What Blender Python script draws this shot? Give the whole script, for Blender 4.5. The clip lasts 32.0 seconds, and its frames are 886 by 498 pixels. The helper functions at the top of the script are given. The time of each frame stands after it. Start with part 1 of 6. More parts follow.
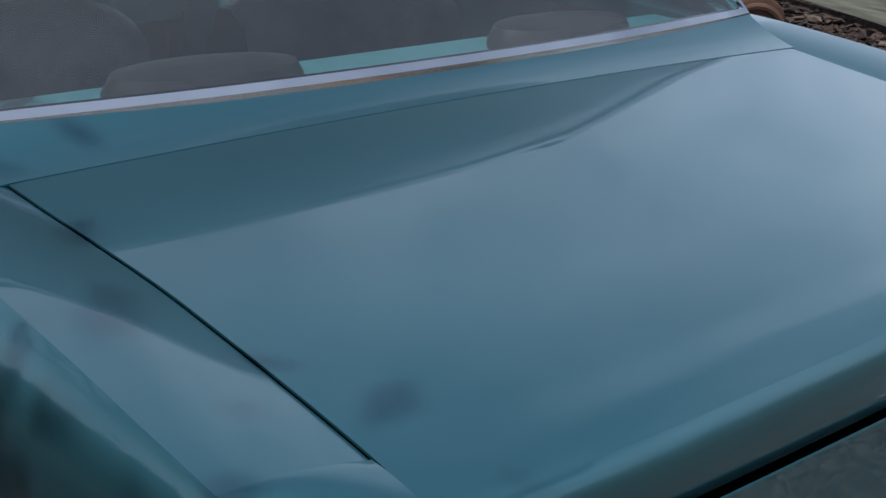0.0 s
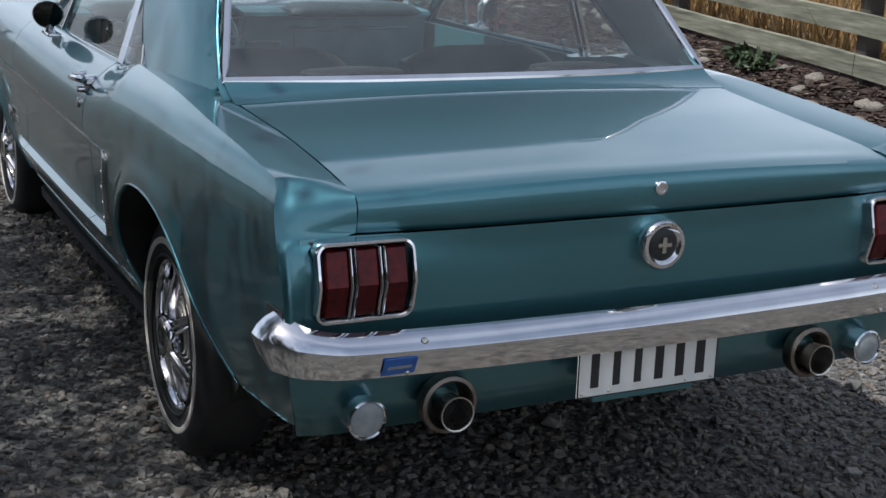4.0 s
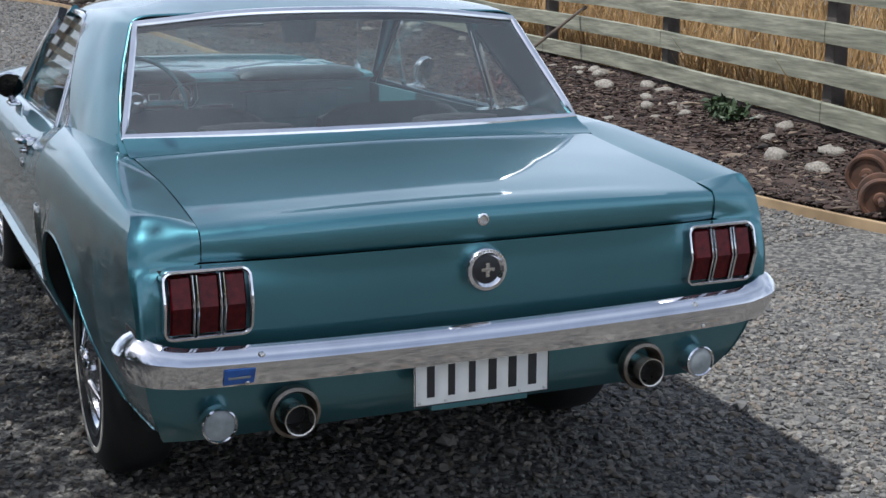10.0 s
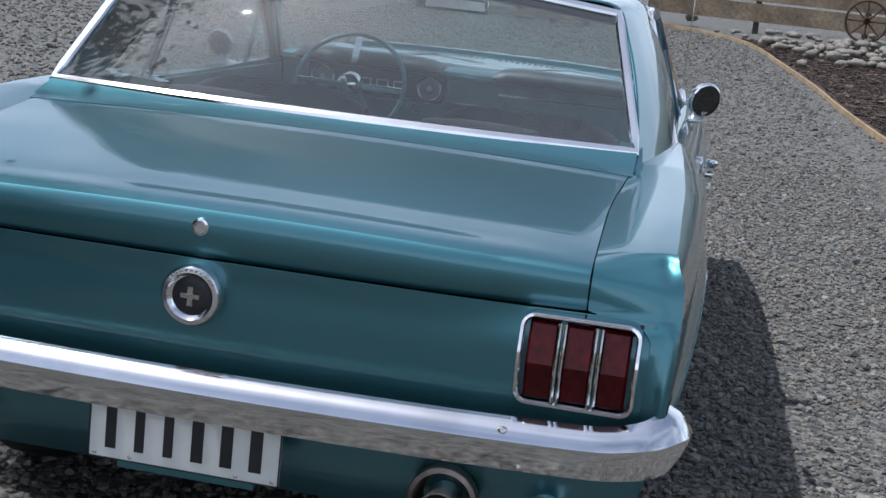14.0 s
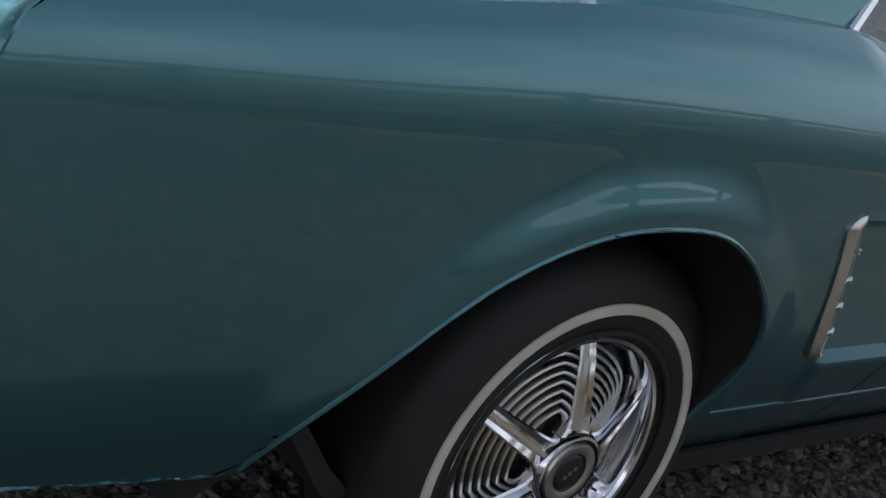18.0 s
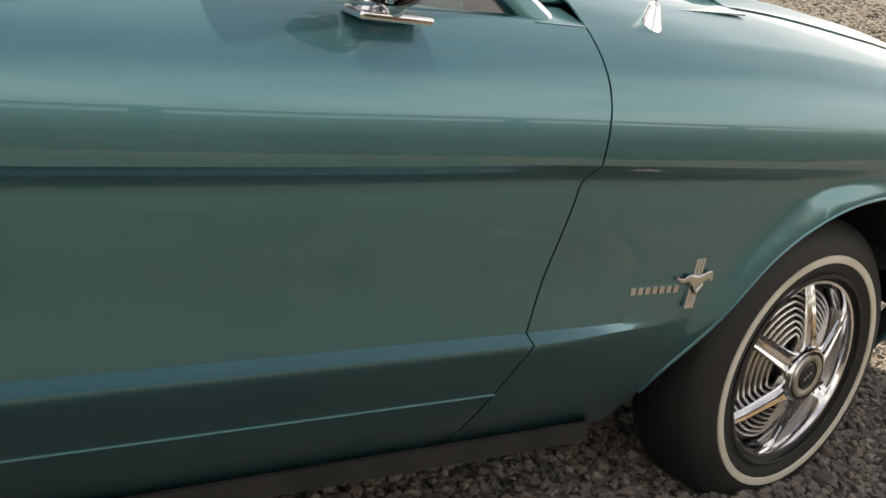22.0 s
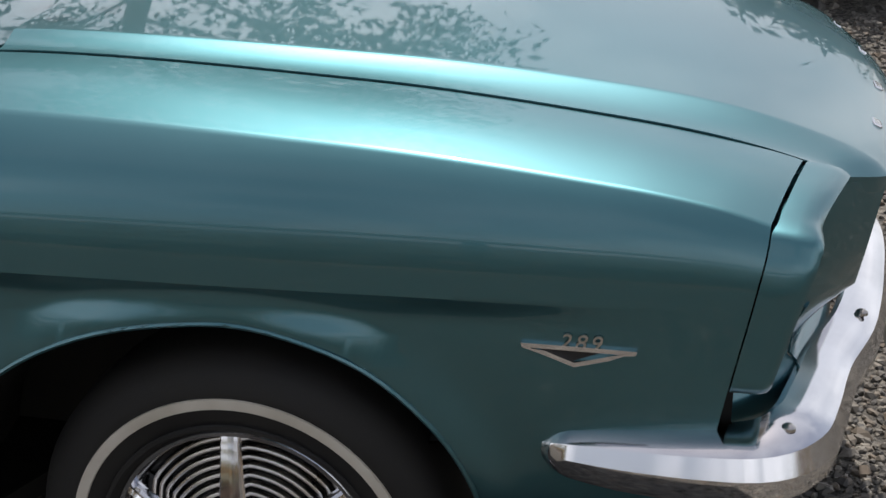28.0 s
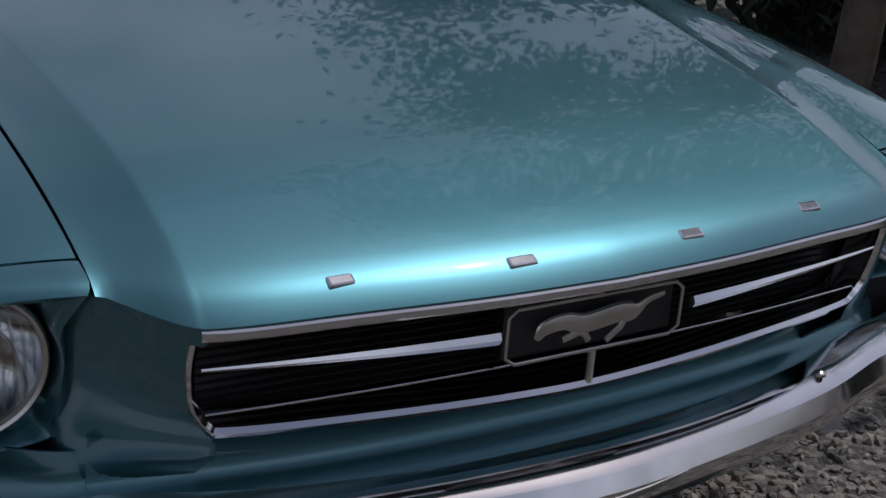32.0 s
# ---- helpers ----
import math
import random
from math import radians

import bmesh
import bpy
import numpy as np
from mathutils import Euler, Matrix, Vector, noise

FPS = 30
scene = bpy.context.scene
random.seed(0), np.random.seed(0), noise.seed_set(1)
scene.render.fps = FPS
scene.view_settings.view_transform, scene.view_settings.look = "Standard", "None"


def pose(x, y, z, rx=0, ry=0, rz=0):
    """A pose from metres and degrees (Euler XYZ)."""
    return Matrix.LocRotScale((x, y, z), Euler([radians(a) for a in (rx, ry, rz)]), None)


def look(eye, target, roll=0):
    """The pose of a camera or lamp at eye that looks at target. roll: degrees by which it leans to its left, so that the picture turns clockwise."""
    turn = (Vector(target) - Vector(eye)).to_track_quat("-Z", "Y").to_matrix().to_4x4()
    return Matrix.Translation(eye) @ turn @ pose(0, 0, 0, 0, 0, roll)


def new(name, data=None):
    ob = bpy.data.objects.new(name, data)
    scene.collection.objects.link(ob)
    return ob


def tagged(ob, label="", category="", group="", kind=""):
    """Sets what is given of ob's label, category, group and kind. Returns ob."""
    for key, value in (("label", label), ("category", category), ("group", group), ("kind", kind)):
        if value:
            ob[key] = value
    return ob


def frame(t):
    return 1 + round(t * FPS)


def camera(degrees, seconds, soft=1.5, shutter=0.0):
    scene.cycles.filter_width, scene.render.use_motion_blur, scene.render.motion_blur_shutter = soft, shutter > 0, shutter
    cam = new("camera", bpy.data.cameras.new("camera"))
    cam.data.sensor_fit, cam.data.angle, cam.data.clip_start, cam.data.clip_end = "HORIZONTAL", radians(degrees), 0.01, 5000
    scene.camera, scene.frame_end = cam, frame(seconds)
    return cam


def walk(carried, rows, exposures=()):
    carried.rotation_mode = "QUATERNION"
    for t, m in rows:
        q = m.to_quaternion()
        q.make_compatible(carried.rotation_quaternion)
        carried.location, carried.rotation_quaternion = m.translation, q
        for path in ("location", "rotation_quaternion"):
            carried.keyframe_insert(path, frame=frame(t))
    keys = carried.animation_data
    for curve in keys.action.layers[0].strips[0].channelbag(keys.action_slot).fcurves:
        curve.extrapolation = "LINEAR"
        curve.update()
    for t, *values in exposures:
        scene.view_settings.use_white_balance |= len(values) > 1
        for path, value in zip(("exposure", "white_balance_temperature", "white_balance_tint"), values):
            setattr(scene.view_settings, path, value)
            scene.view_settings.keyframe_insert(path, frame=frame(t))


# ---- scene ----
cam = camera(36.7, 32.0)
PATH = [
    (0, (-1.555, 1.228, 1.387), (-0.151, -0.019, 0.698), 2.4),
    (0.5, (-1.789, 1.284, 1.461), (-0.324, 0.133, 0.733), -1.2),
    (1, (-2.002, 1.336, 1.388), (-0.48, 0.248, 0.681), 1.1),
    (1.5, (-2.236, 1.333, 1.373), (-0.622, 0.368, 0.69), 2.6),
    (2, (-2.44, 1.373, 1.405), (-0.774, 0.481, 0.75), 1.1),
    (2.5, (-2.619, 1.506, 1.412), (-0.96, 0.561, 0.818), 1.0),
    (3, (-2.799, 1.572, 1.426), (-1.128, 0.618, 0.88), 2.0),
    (3.5, (-3.026, 1.579, 1.428), (-1.316, 0.698, 0.879), 2.5),
    (5.5, (-3.785, 1.83, 1.466), (-2.012, 0.999, 1.054), 1.0),
    (6, (-3.975, 1.87, 1.468), (-2.196, 1.059, 1.047), -0.0),
    (6.5, (-4.074, 1.981, 1.476), (-2.331, 1.08, 1.085), -0.4),
    (7, (-4.15, 2.056, 1.477), (-2.399, 1.163, 1.104), -0.0),
    (7.5, (-4.178, 2.085, 1.478), (-2.413, 1.217, 1.115), -0.1),
    (8, (-4.133, 2.03, 1.481), (-2.37, 1.161, 1.109), 0.3),
    (8.5, (-4.046, 1.906, 1.486), (-2.27, 1.06, 1.124), 0.5),
    (9, (-3.963, 1.735, 1.472), (-2.169, 0.93, 1.102), 1.3),
    (9.5, (-3.888, 1.549, 1.46), (-2.118, 0.721, 1.033), 0.1),
    (10, (-3.809, 1.324, 1.461), (-2.014, 0.551, 1.041), 0.1),
    (10.5, (-3.839, 0.986, 1.468), (-1.977, 0.425, 1.001), 2.5),
    (11, (-3.888, 0.751, 1.466), (-1.979, 0.328, 1.045), 1.2),
    (11.5, (-3.905, 0.552, 1.471), (-1.973, 0.203, 1.087), 0.5),
    (12, (-3.803, 0.262, 1.47), (-1.862, -0.002, 1.064), 1.0),
    (12.5, (-3.656, 0.021, 1.447), (-1.713, -0.251, 1.059), -0.9),
    (13, (-3.453, -0.252, 1.422), (-1.513, -0.464, 0.986), 0.6),
    (13.5, (-3.273, -0.477, 1.393), (-1.314, -0.411, 0.997), -2.2),
    (14, (-3.131, -0.787, 1.332), (-1.199, -0.463, 0.931), 6.3),
    (14.5, (-2.943, -0.982, 1.239), (-1.094, -0.395, 0.75), 15.1),
    (16.5, (-2.003, -1.936, 1.133), (-0.585, -0.624, 0.614), 19.4),
    (17, (-1.741, -1.947, 1.137), (-0.358, -0.608, 0.593), 20.5),
    (17.5, (-1.598, -1.773, 1.134), (-0.092, -0.599, 0.54), 20.1),
    (18, (-1.352, -1.788, 1.176), (-0.015, -0.469, 0.489), 17.9),
    (18.5, (-1.16, -1.817, 1.119), (0.148, -0.408, 0.567), 17.5),
    (19, (-0.848, -1.957, 1.154), (0.398, -0.487, 0.618), 17.3),
    (19.5, (-0.579, -1.975, 1.164), (0.681, -0.507, 0.656), 17.9),
    (20, (-0.364, -2.014, 1.169), (0.898, -0.552, 0.648), 16.2),
    (20.5, (-0.148, -2.094, 1.162), (1.072, -0.574, 0.713), 16.4),
    (21, (0.038, -2.152, 1.187), (1.266, -0.643, 0.722), 14.9),
    (21.5, (0.222, -2.145, 1.183), (1.54, -0.73, 0.672), 14.7),
    (22, (0.39, -2.139, 1.138), (1.727, -0.753, 0.597), 12.7),
    (22.5, (0.615, -2.249, 1.111), (1.865, -0.794, 0.543), 11.0),
    (23, (0.812, -2.321, 1.119), (2.066, -0.857, 0.588), 11.0),
    (23.5, (1.022, -2.36, 1.092), (2.254, -0.864, 0.596), 11.2),
    (24, (1.275, -2.388, 1.1), (2.538, -0.911, 0.623), 10.5),
    (24.5, (1.551, -2.463, 1.079), (2.595, -0.825, 0.6), 8.8),
    (25, (1.809, -2.519, 1.04), (2.682, -0.777, 0.59), 7.6),
    (25.5, (2.072, -2.493, 1.047), (2.791, -0.697, 0.543), 9.6),
    (27.5, (3.008, -2.369, 1.354), (2.972, -0.52, 0.592), 1.6),
    (28, (3.324, -2.323, 1.428), (2.978, -0.496, 0.691), -0.1),
    (28.5, (3.573, -2.223, 1.479), (3.011, -0.437, 0.775), -2.3),
    (29, (3.762, -2.033, 1.49), (2.977, -0.345, 0.759), 0.7),
    (29.5, (4.005, -1.858, 1.505), (2.993, -0.289, 0.788), 1.9),
    (30, (4.245, -1.703, 1.508), (3.047, -0.28, 0.772), 0.7),
    (30.5, (4.361, -1.505, 1.504), (3.031, -0.212, 0.756), 3.0),
    (31, (4.486, -1.303, 1.524), (3.014, -0.171, 0.781), 1.5),
    (31.5, (4.688, -1.109, 1.501), (3.114, -0.113, 0.773), 4.7),
    (32, (4.791, -0.938, 1.47), (3.208, 0.017, 0.708), 4.3),
]
EXPOSURES = [(0.0, -0.5, 5500, 10), (1.0, -0.85, 5300, 10), (2.0, -0.6, 5500, 10), (3.0, -0.35, 5800, 10), (6.0, 0.05, 5700, 10), (9.0, 0.15, 5700, 10), (12.0, 0.0, 5500, 10), (14.0, -0.1, 5500, 10), (17.0, -0.35, 6000, 13), (18.1, -0.25, 6000, 10), (18.6, 0.4, 7000, 10), (20.0, 0.6, 7600, 10), (22.0, 0.75, 7900, 11), (23.0, 1.05, 7200, 10), (24.0, 1.1, 7000, 10), (25.0, 0.65, 6300, 10), (28.0, -0.2, 6500, 13), (30.0, -0.65, 5900, 14), (31.0, -0.9, 5800, 15), (32.0, -1.15, 5900, 19)]
walk(cam, [(t, look(eye, target, roll)) for t, eye, target, roll in PATH], EXPOSURES)

# ---- light ----
SUN_EL, SUN_AZ = 65.0, 96.0
world = bpy.data.worlds.new("sky")
scene.world = world
world.use_nodes = True
wn = world.node_tree
bg = wn.nodes["Background"]
sky = wn.nodes.new("ShaderNodeTexSky")
sky.sky_type, sky.sun_disc = "NISHITA", False
sky.sun_elevation, sky.sun_rotation = radians(SUN_EL), radians(90 - SUN_AZ)
sky.air_density, sky.dust_density = 1.0, 2.5
co = wn.nodes.new("ShaderNodeTexCoord")
cloud = wn.nodes.new("ShaderNodeTexNoise")
cloud.inputs["Scale"].default_value, cloud.inputs["Detail"].default_value, cloud.inputs["Roughness"].default_value = 2.2, 7.0, 0.55
wn.links.new(co.outputs["Generated"], cloud.inputs["Vector"])
cover = wn.nodes.new("ShaderNodeMapRange")
cover.inputs["From Min"].default_value, cover.inputs["From Max"].default_value = 0.42, 0.68
cover.inputs["To Min"].default_value, cover.inputs["To Max"].default_value = 0.3, 1.0
wn.links.new(cloud.outputs["Fac"], cover.inputs["Value"])
veil = wn.nodes.new("ShaderNodeMix")
veil.data_type = "RGBA"
veil.inputs["B"].default_value = (15.5, 15.9, 16.4, 1)
rise = wn.nodes.new("ShaderNodeSeparateXYZ")
wn.links.new(co.outputs["Generated"], rise.inputs[0])
thin = wn.nodes.new("ShaderNodeMapRange")
thin.interpolation_type = "SMOOTHSTEP"
thin.inputs["From Min"].default_value, thin.inputs["From Max"].default_value = 0.1, 0.85
thin.inputs["To Min"].default_value, thin.inputs["To Max"].default_value = 1.15, 0.35
wn.links.new(rise.outputs["Z"], thin.inputs["Value"])
haze = wn.nodes.new("ShaderNodeMath")
haze.operation, haze.use_clamp = "MULTIPLY", True
wn.links.new(cover.outputs["Result"], haze.inputs[0])
wn.links.new(thin.outputs["Result"], haze.inputs[1])
wn.links.new(haze.outputs[0], veil.inputs["Factor"])
wn.links.new(sky.outputs[0], veil.inputs["A"])
wn.links.new(veil.outputs["Result"], bg.inputs[0])
bg.inputs[1].default_value = 0.09
lamp = bpy.data.lights.new("sun", "SUN")
lamp.energy, lamp.angle, lamp.color = 5.0, radians(0.6), (1.0, 0.95, 0.87)
sun = new("sun", lamp)
sun_dir = Vector((math.cos(radians(SUN_EL)) * math.cos(radians(SUN_AZ)), math.cos(radians(SUN_EL)) * math.sin(radians(SUN_AZ)), math.sin(radians(SUN_EL))))
sun.matrix_world = look(sun_dir * 30, (0, 0, 0))
scene.view_settings.exposure = 0.0


# ---- materials ----
def mat(name, color, rough=0.5, metal=0.0, **inputs):
    m = bpy.data.materials.new(name)
    m.use_nodes = True
    b = m.node_tree.nodes["Principled BSDF"]
    b.inputs["Base Color"].default_value = (*color, 1)
    b.inputs["Roughness"].default_value = rough
    b.inputs["Metallic"].default_value = metal
    for k, v in inputs.items():
        b.inputs[k.replace("_", " ")].default_value = v
    return m


def mottle(m, colors, scale, detail=6.0, rough=None, bump=0.0, bump_scale=None, dist=0.01, kind="noise", fac=(0.3, 0.7), fine=None):
    """Colour variation by object-space texture, with optional roughness range and bump."""
    t, n = m.node_tree, m.node_tree.nodes
    b = n["Principled BSDF"]
    co = n.new("ShaderNodeTexCoord")
    if kind == "voronoi":
        tex = n.new("ShaderNodeTexVoronoi")
        tex.inputs["Scale"].default_value = scale
        val = tex.outputs["Color"]
    else:
        tex = n.new("ShaderNodeTexNoise")
        tex.inputs["Scale"].default_value, tex.inputs["Detail"].default_value = scale, detail
        val = tex.outputs["Fac"]
    t.links.new(co.outputs["Object"], tex.inputs["Vector"])
    ramp = n.new("ShaderNodeValToRGB")
    els = ramp.color_ramp.elements
    while len(els) < len(colors):
        els.new(0.5)
    for i, c in enumerate(colors):
        els[i].position = fac[0] + (fac[1] - fac[0]) * i / (len(colors) - 1)
        els[i].color = (*c, 1)
    t.links.new(val, ramp.inputs["Fac"])
    out = ramp.outputs["Color"]
    if fine:
        tex2 = n.new("ShaderNodeTexNoise")
        tex2.inputs["Scale"].default_value, tex2.inputs["Detail"].default_value = fine, 4.0
        t.links.new(co.outputs["Object"], tex2.inputs["Vector"])
        mix = n.new("ShaderNodeMix")
        mix.data_type, mix.blend_type = "RGBA", "OVERLAY"
        mix.inputs["Factor"].default_value = 0.6
        t.links.new(out, mix.inputs["A"])
        t.links.new(tex2.outputs["Fac"], mix.inputs["B"])
        out = mix.outputs["Result"]
    t.links.new(out, b.inputs["Base Color"])
    if rough:
        mr = n.new("ShaderNodeMapRange")
        mr.inputs["To Min"].default_value, mr.inputs["To Max"].default_value = rough
        t.links.new(tex.outputs["Fac"] if kind != "voronoi" else tex.outputs["Distance"], mr.inputs["Value"])
        t.links.new(mr.outputs["Result"], b.inputs["Roughness"])
    if bump:
        bt = n.new("ShaderNodeTexNoise")
        bt.inputs["Scale"].default_value, bt.inputs["Detail"].default_value = bump_scale or scale, 5.0
        t.links.new(co.outputs["Object"], bt.inputs["Vector"])
        bu = n.new("ShaderNodeBump")
        bu.inputs["Strength"].default_value, bu.inputs["Distance"].default_value = bump, dist
        t.links.new(bt.outputs["Fac"], bu.inputs["Height"])
        t.links.new(bu.outputs["Normal"], b.inputs["Normal"])
    return m


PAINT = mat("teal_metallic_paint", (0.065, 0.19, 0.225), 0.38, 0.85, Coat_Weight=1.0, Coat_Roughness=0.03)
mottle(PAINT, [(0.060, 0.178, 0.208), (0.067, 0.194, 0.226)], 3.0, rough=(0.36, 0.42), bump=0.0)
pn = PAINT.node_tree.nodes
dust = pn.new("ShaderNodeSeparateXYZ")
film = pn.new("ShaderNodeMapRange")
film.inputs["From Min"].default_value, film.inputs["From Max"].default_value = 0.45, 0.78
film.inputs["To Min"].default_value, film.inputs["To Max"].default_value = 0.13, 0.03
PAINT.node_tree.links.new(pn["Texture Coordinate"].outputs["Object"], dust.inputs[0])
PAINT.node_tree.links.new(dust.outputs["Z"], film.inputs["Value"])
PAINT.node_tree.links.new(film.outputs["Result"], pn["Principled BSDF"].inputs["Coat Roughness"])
CHROME = mat("chrome", (0.78, 0.78, 0.80), 0.07, 1.0)
mottle(CHROME, [(0.70, 0.70, 0.72), (0.82, 0.82, 0.84)], 9.0, rough=(0.04, 0.14), bump=0.03, bump_scale=4.0, dist=0.004)
STEEL = mat("brushed_stainless", (0.62, 0.60, 0.57), 0.28, 1.0)
mottle(STEEL, [(0.50, 0.47, 0.43), (0.68, 0.66, 0.63)], 14.0, rough=(0.18, 0.42))
DARKSTEEL = mat("tarnished_steel", (0.16, 0.14, 0.12), 0.4, 1.0)
mottle(DARKSTEEL, [(0.12, 0.10, 0.085), (0.26, 0.23, 0.20)], 30.0, rough=(0.3, 0.5))
RUBBER = mat("tyre_rubber", (0.018, 0.018, 0.019), 0.62)
mottle(RUBBER, [(0.007, 0.007, 0.0075), (0.016, 0.0155, 0.0145)], 12.0, rough=(0.55, 0.8), bump=0.1, bump_scale=60.0, dist=0.002)
WHITEWALL = mat("whitewall", (0.62, 0.58, 0.50), 0.6)
mottle(WHITEWALL, [(0.50, 0.46, 0.38), (0.68, 0.64, 0.57)], 10.0)
BLACK = mat("black_paint", (0.012, 0.012, 0.013), 0.45)
mottle(BLACK, [(0.008, 0.008, 0.009), (0.02, 0.02, 0.022)], 20.0, rough=(0.35, 0.6))
DARK = mat("underbody_dark", (0.012, 0.013, 0.013), 0.85)
mottle(DARK, [(0.008, 0.008, 0.008), (0.022, 0.021, 0.019)], 8.0)
REDLENS = mat("red_lens", (0.16, 0.006, 0.008), 0.2, Specular_IOR_Level=0.22)
mottle(REDLENS, [(0.032, 0.002, 0.003), (0.07, 0.004, 0.005)], 60.0, bump=0.25, bump_scale=160.0, dist=0.002)
CLEARLENS = mat("frosted_lens", (0.55, 0.57, 0.56), 0.25)
mottle(CLEARLENS, [(0.20, 0.22, 0.22), (0.34, 0.36, 0.36)], 25.0, bump=0.3, bump_scale=120.0, dist=0.002)
PLATEWHITE = mat("plate_white", (0.74, 0.73, 0.69), 0.45)
mottle(PLATEWHITE, [(0.66, 0.65, 0.60), (0.78, 0.77, 0.74)], 12.0)
BLUE = mat("blue_sticker", (0.03, 0.10, 0.36), 0.4)
mottle(BLUE, [(0.025, 0.08, 0.30), (0.04, 0.13, 0.42)], 40.0)
VINYL = mat("dark_vinyl", (0.03, 0.045, 0.05), 0.5)
mottle(VINYL, [(0.022, 0.034, 0.038), (0.042, 0.06, 0.066)], 25.0, bump=0.1, bump_scale=300.0, dist=0.001)
TEALVINYL = mat("teal_vinyl", (0.05, 0.16, 0.18), 0.42)
mottle(TEALVINYL, [(0.04, 0.14, 0.16), (0.065, 0.19, 0.21)], 18.0, bump=0.08, bump_scale=250.0, dist=0.001)


def glass_mat(name, tint, diffuse_share=0.0):
    m = bpy.data.materials.new(name)
    m.use_nodes = True
    t, n = m.node_tree, m.node_tree.nodes
    n.remove(n["Principled BSDF"])
    tr = n.new("ShaderNodeBsdfTransparent")
    tr.inputs[0].default_value = (*tint, 1)
    gl = n.new("ShaderNodeBsdfGlossy")
    gl.inputs["Roughness"].default_value = 0.01
    lw = n.new("ShaderNodeLayerWeight")
    lw.inputs["Blend"].default_value = 0.5
    pw = n.new("ShaderNodeMath")
    pw.operation = "POWER"
    pw.inputs[1].default_value = 5.0
    t.links.new(lw.outputs["Facing"], pw.inputs[0])
    fr = n.new("ShaderNodeMath")
    fr.operation = "MULTIPLY_ADD"
    fr.inputs[1].default_value, fr.inputs[2].default_value = 0.88, 0.11
    t.links.new(pw.outputs[0], fr.inputs[0])
    mx = n.new("ShaderNodeMixShader")
    t.links.new(fr.outputs[0], mx.inputs[0])
    t.links.new(tr.outputs[0], mx.inputs[1])
    t.links.new(gl.outputs[0], mx.inputs[2])
    # a small share of pale diffuse mixed into the glass
    df = n.new("ShaderNodeBsdfDiffuse")
    df.inputs[0].default_value = (0.75, 0.75, 0.72, 1)
    diffuse_mix = n.new("ShaderNodeMixShader")
    diffuse_mix.inputs[0].default_value = diffuse_share
    t.links.new(mx.outputs[0], diffuse_mix.inputs[1])
    t.links.new(df.outputs[0], diffuse_mix.inputs[2])
    t.links.new(diffuse_mix.outputs[0], n["Material Output"].inputs[0])
    return m


GLASS = glass_mat("window_glass", (0.80, 0.86, 0.84), 0.04)

LENS = glass_mat("lamp_glass", (0.85, 0.87, 0.86))

# ---- mesh helpers ----


def curve(xs, ys):
    """A smooth curve through the points, as a function of numbers or arrays."""
    xs, ys = np.array(xs, float), np.array(ys, float)
    d = np.diff(ys) / np.diff(xs)
    m = np.r_[d[0], np.where(d[1:] * d[:-1] > 0, 2 * d[1:] * d[:-1] / (d[1:] + d[:-1] + 1e-12), 0.0), d[-1]]

    def f(x):
        x = np.clip(np.asarray(x, float), xs[0], xs[-1])
        i = np.clip(np.searchsorted(xs, x) - 1, 0, len(xs) - 2)
        h = xs[i + 1] - xs[i]
        u = (x - xs[i]) / h
        return (2 * u**3 - 3 * u**2 + 1) * ys[i] + (u**3 - 2 * u**2 + u) * h * m[i] + (3 * u**2 - 2 * u**3) * ys[i + 1] + (u**3 - u**2) * h * m[i + 1]

    return f


def step(a, b, x):
    u = np.clip((np.asarray(x, float) - a) / (b - a), 0, 1)
    return u * u * (3 - 2 * u)


def grid_bm(P, close_u=False, close_v=False, flip=False):
    """A bmesh of quads over an array of points (rows, columns, 3); points that fall together are joined."""
    P = np.asarray(P, float)
    n, m = P.shape[:2]
    bm = bmesh.new()
    vs = [[bm.verts.new(p) for p in row] for row in P]
    for i in range(n if close_u else n - 1):
        for j in range(m if close_v else m - 1):
            q = [vs[i][j], vs[(i + 1) % n][j], vs[(i + 1) % n][(j + 1) % m], vs[i][(j + 1) % m]]
            bm.faces.new(q[::-1] if flip else q)
    bmesh.ops.remove_doubles(bm, verts=bm.verts, dist=1e-5)
    return bm


def part(name, bm, material, parent=None, label="", smooth=True, angle=32, solid=0.0, bevel=0.0, offset=-1.0):
    me = bpy.data.meshes.new(name)
    bm.edges.index_update()
    rims = [e.index for e in bm.edges if e.is_boundary]
    bm.to_mesh(me)
    bm.free()
    me.materials.append(material)
    if smooth:
        me.polygons.foreach_set("use_smooth", [True] * len(me.polygons))
        me.set_sharp_from_angle(angle=radians(angle))
        if solid and rims:
            sharp = me.attributes.get("sharp_edge") or me.attributes.new("sharp_edge", "BOOLEAN", "EDGE")
            for i in rims:
                sharp.data[i].value = True
    ob = new(name, me)
    if parent is not None:
        ob.parent = parent
    if solid:
        mod = ob.modifiers.new("thick", "SOLIDIFY")
        mod.thickness, mod.offset = solid, offset
    if bevel:
        mod = ob.modifiers.new("round", "BEVEL")
        mod.width, mod.segments, mod.limit_method = bevel, 2, "ANGLE"
    return tagged(ob, label)


def thing(name, label, category, at=(0, 0, 0), group=""):
    ob = new(name)
    ob.location = at
    ob.empty_display_size = 0.1
    return tagged(ob, label, category, group)


def box_bm(lo, hi, taper=1.0):
    bm = bmesh.new()
    lo, hi = Vector(lo), Vector(hi)
    bmesh.ops.create_cube(bm, size=1.0, matrix=Matrix.Translation((lo + hi) / 2) @ Matrix.Diagonal((*(hi - lo), 1)))
    return bm


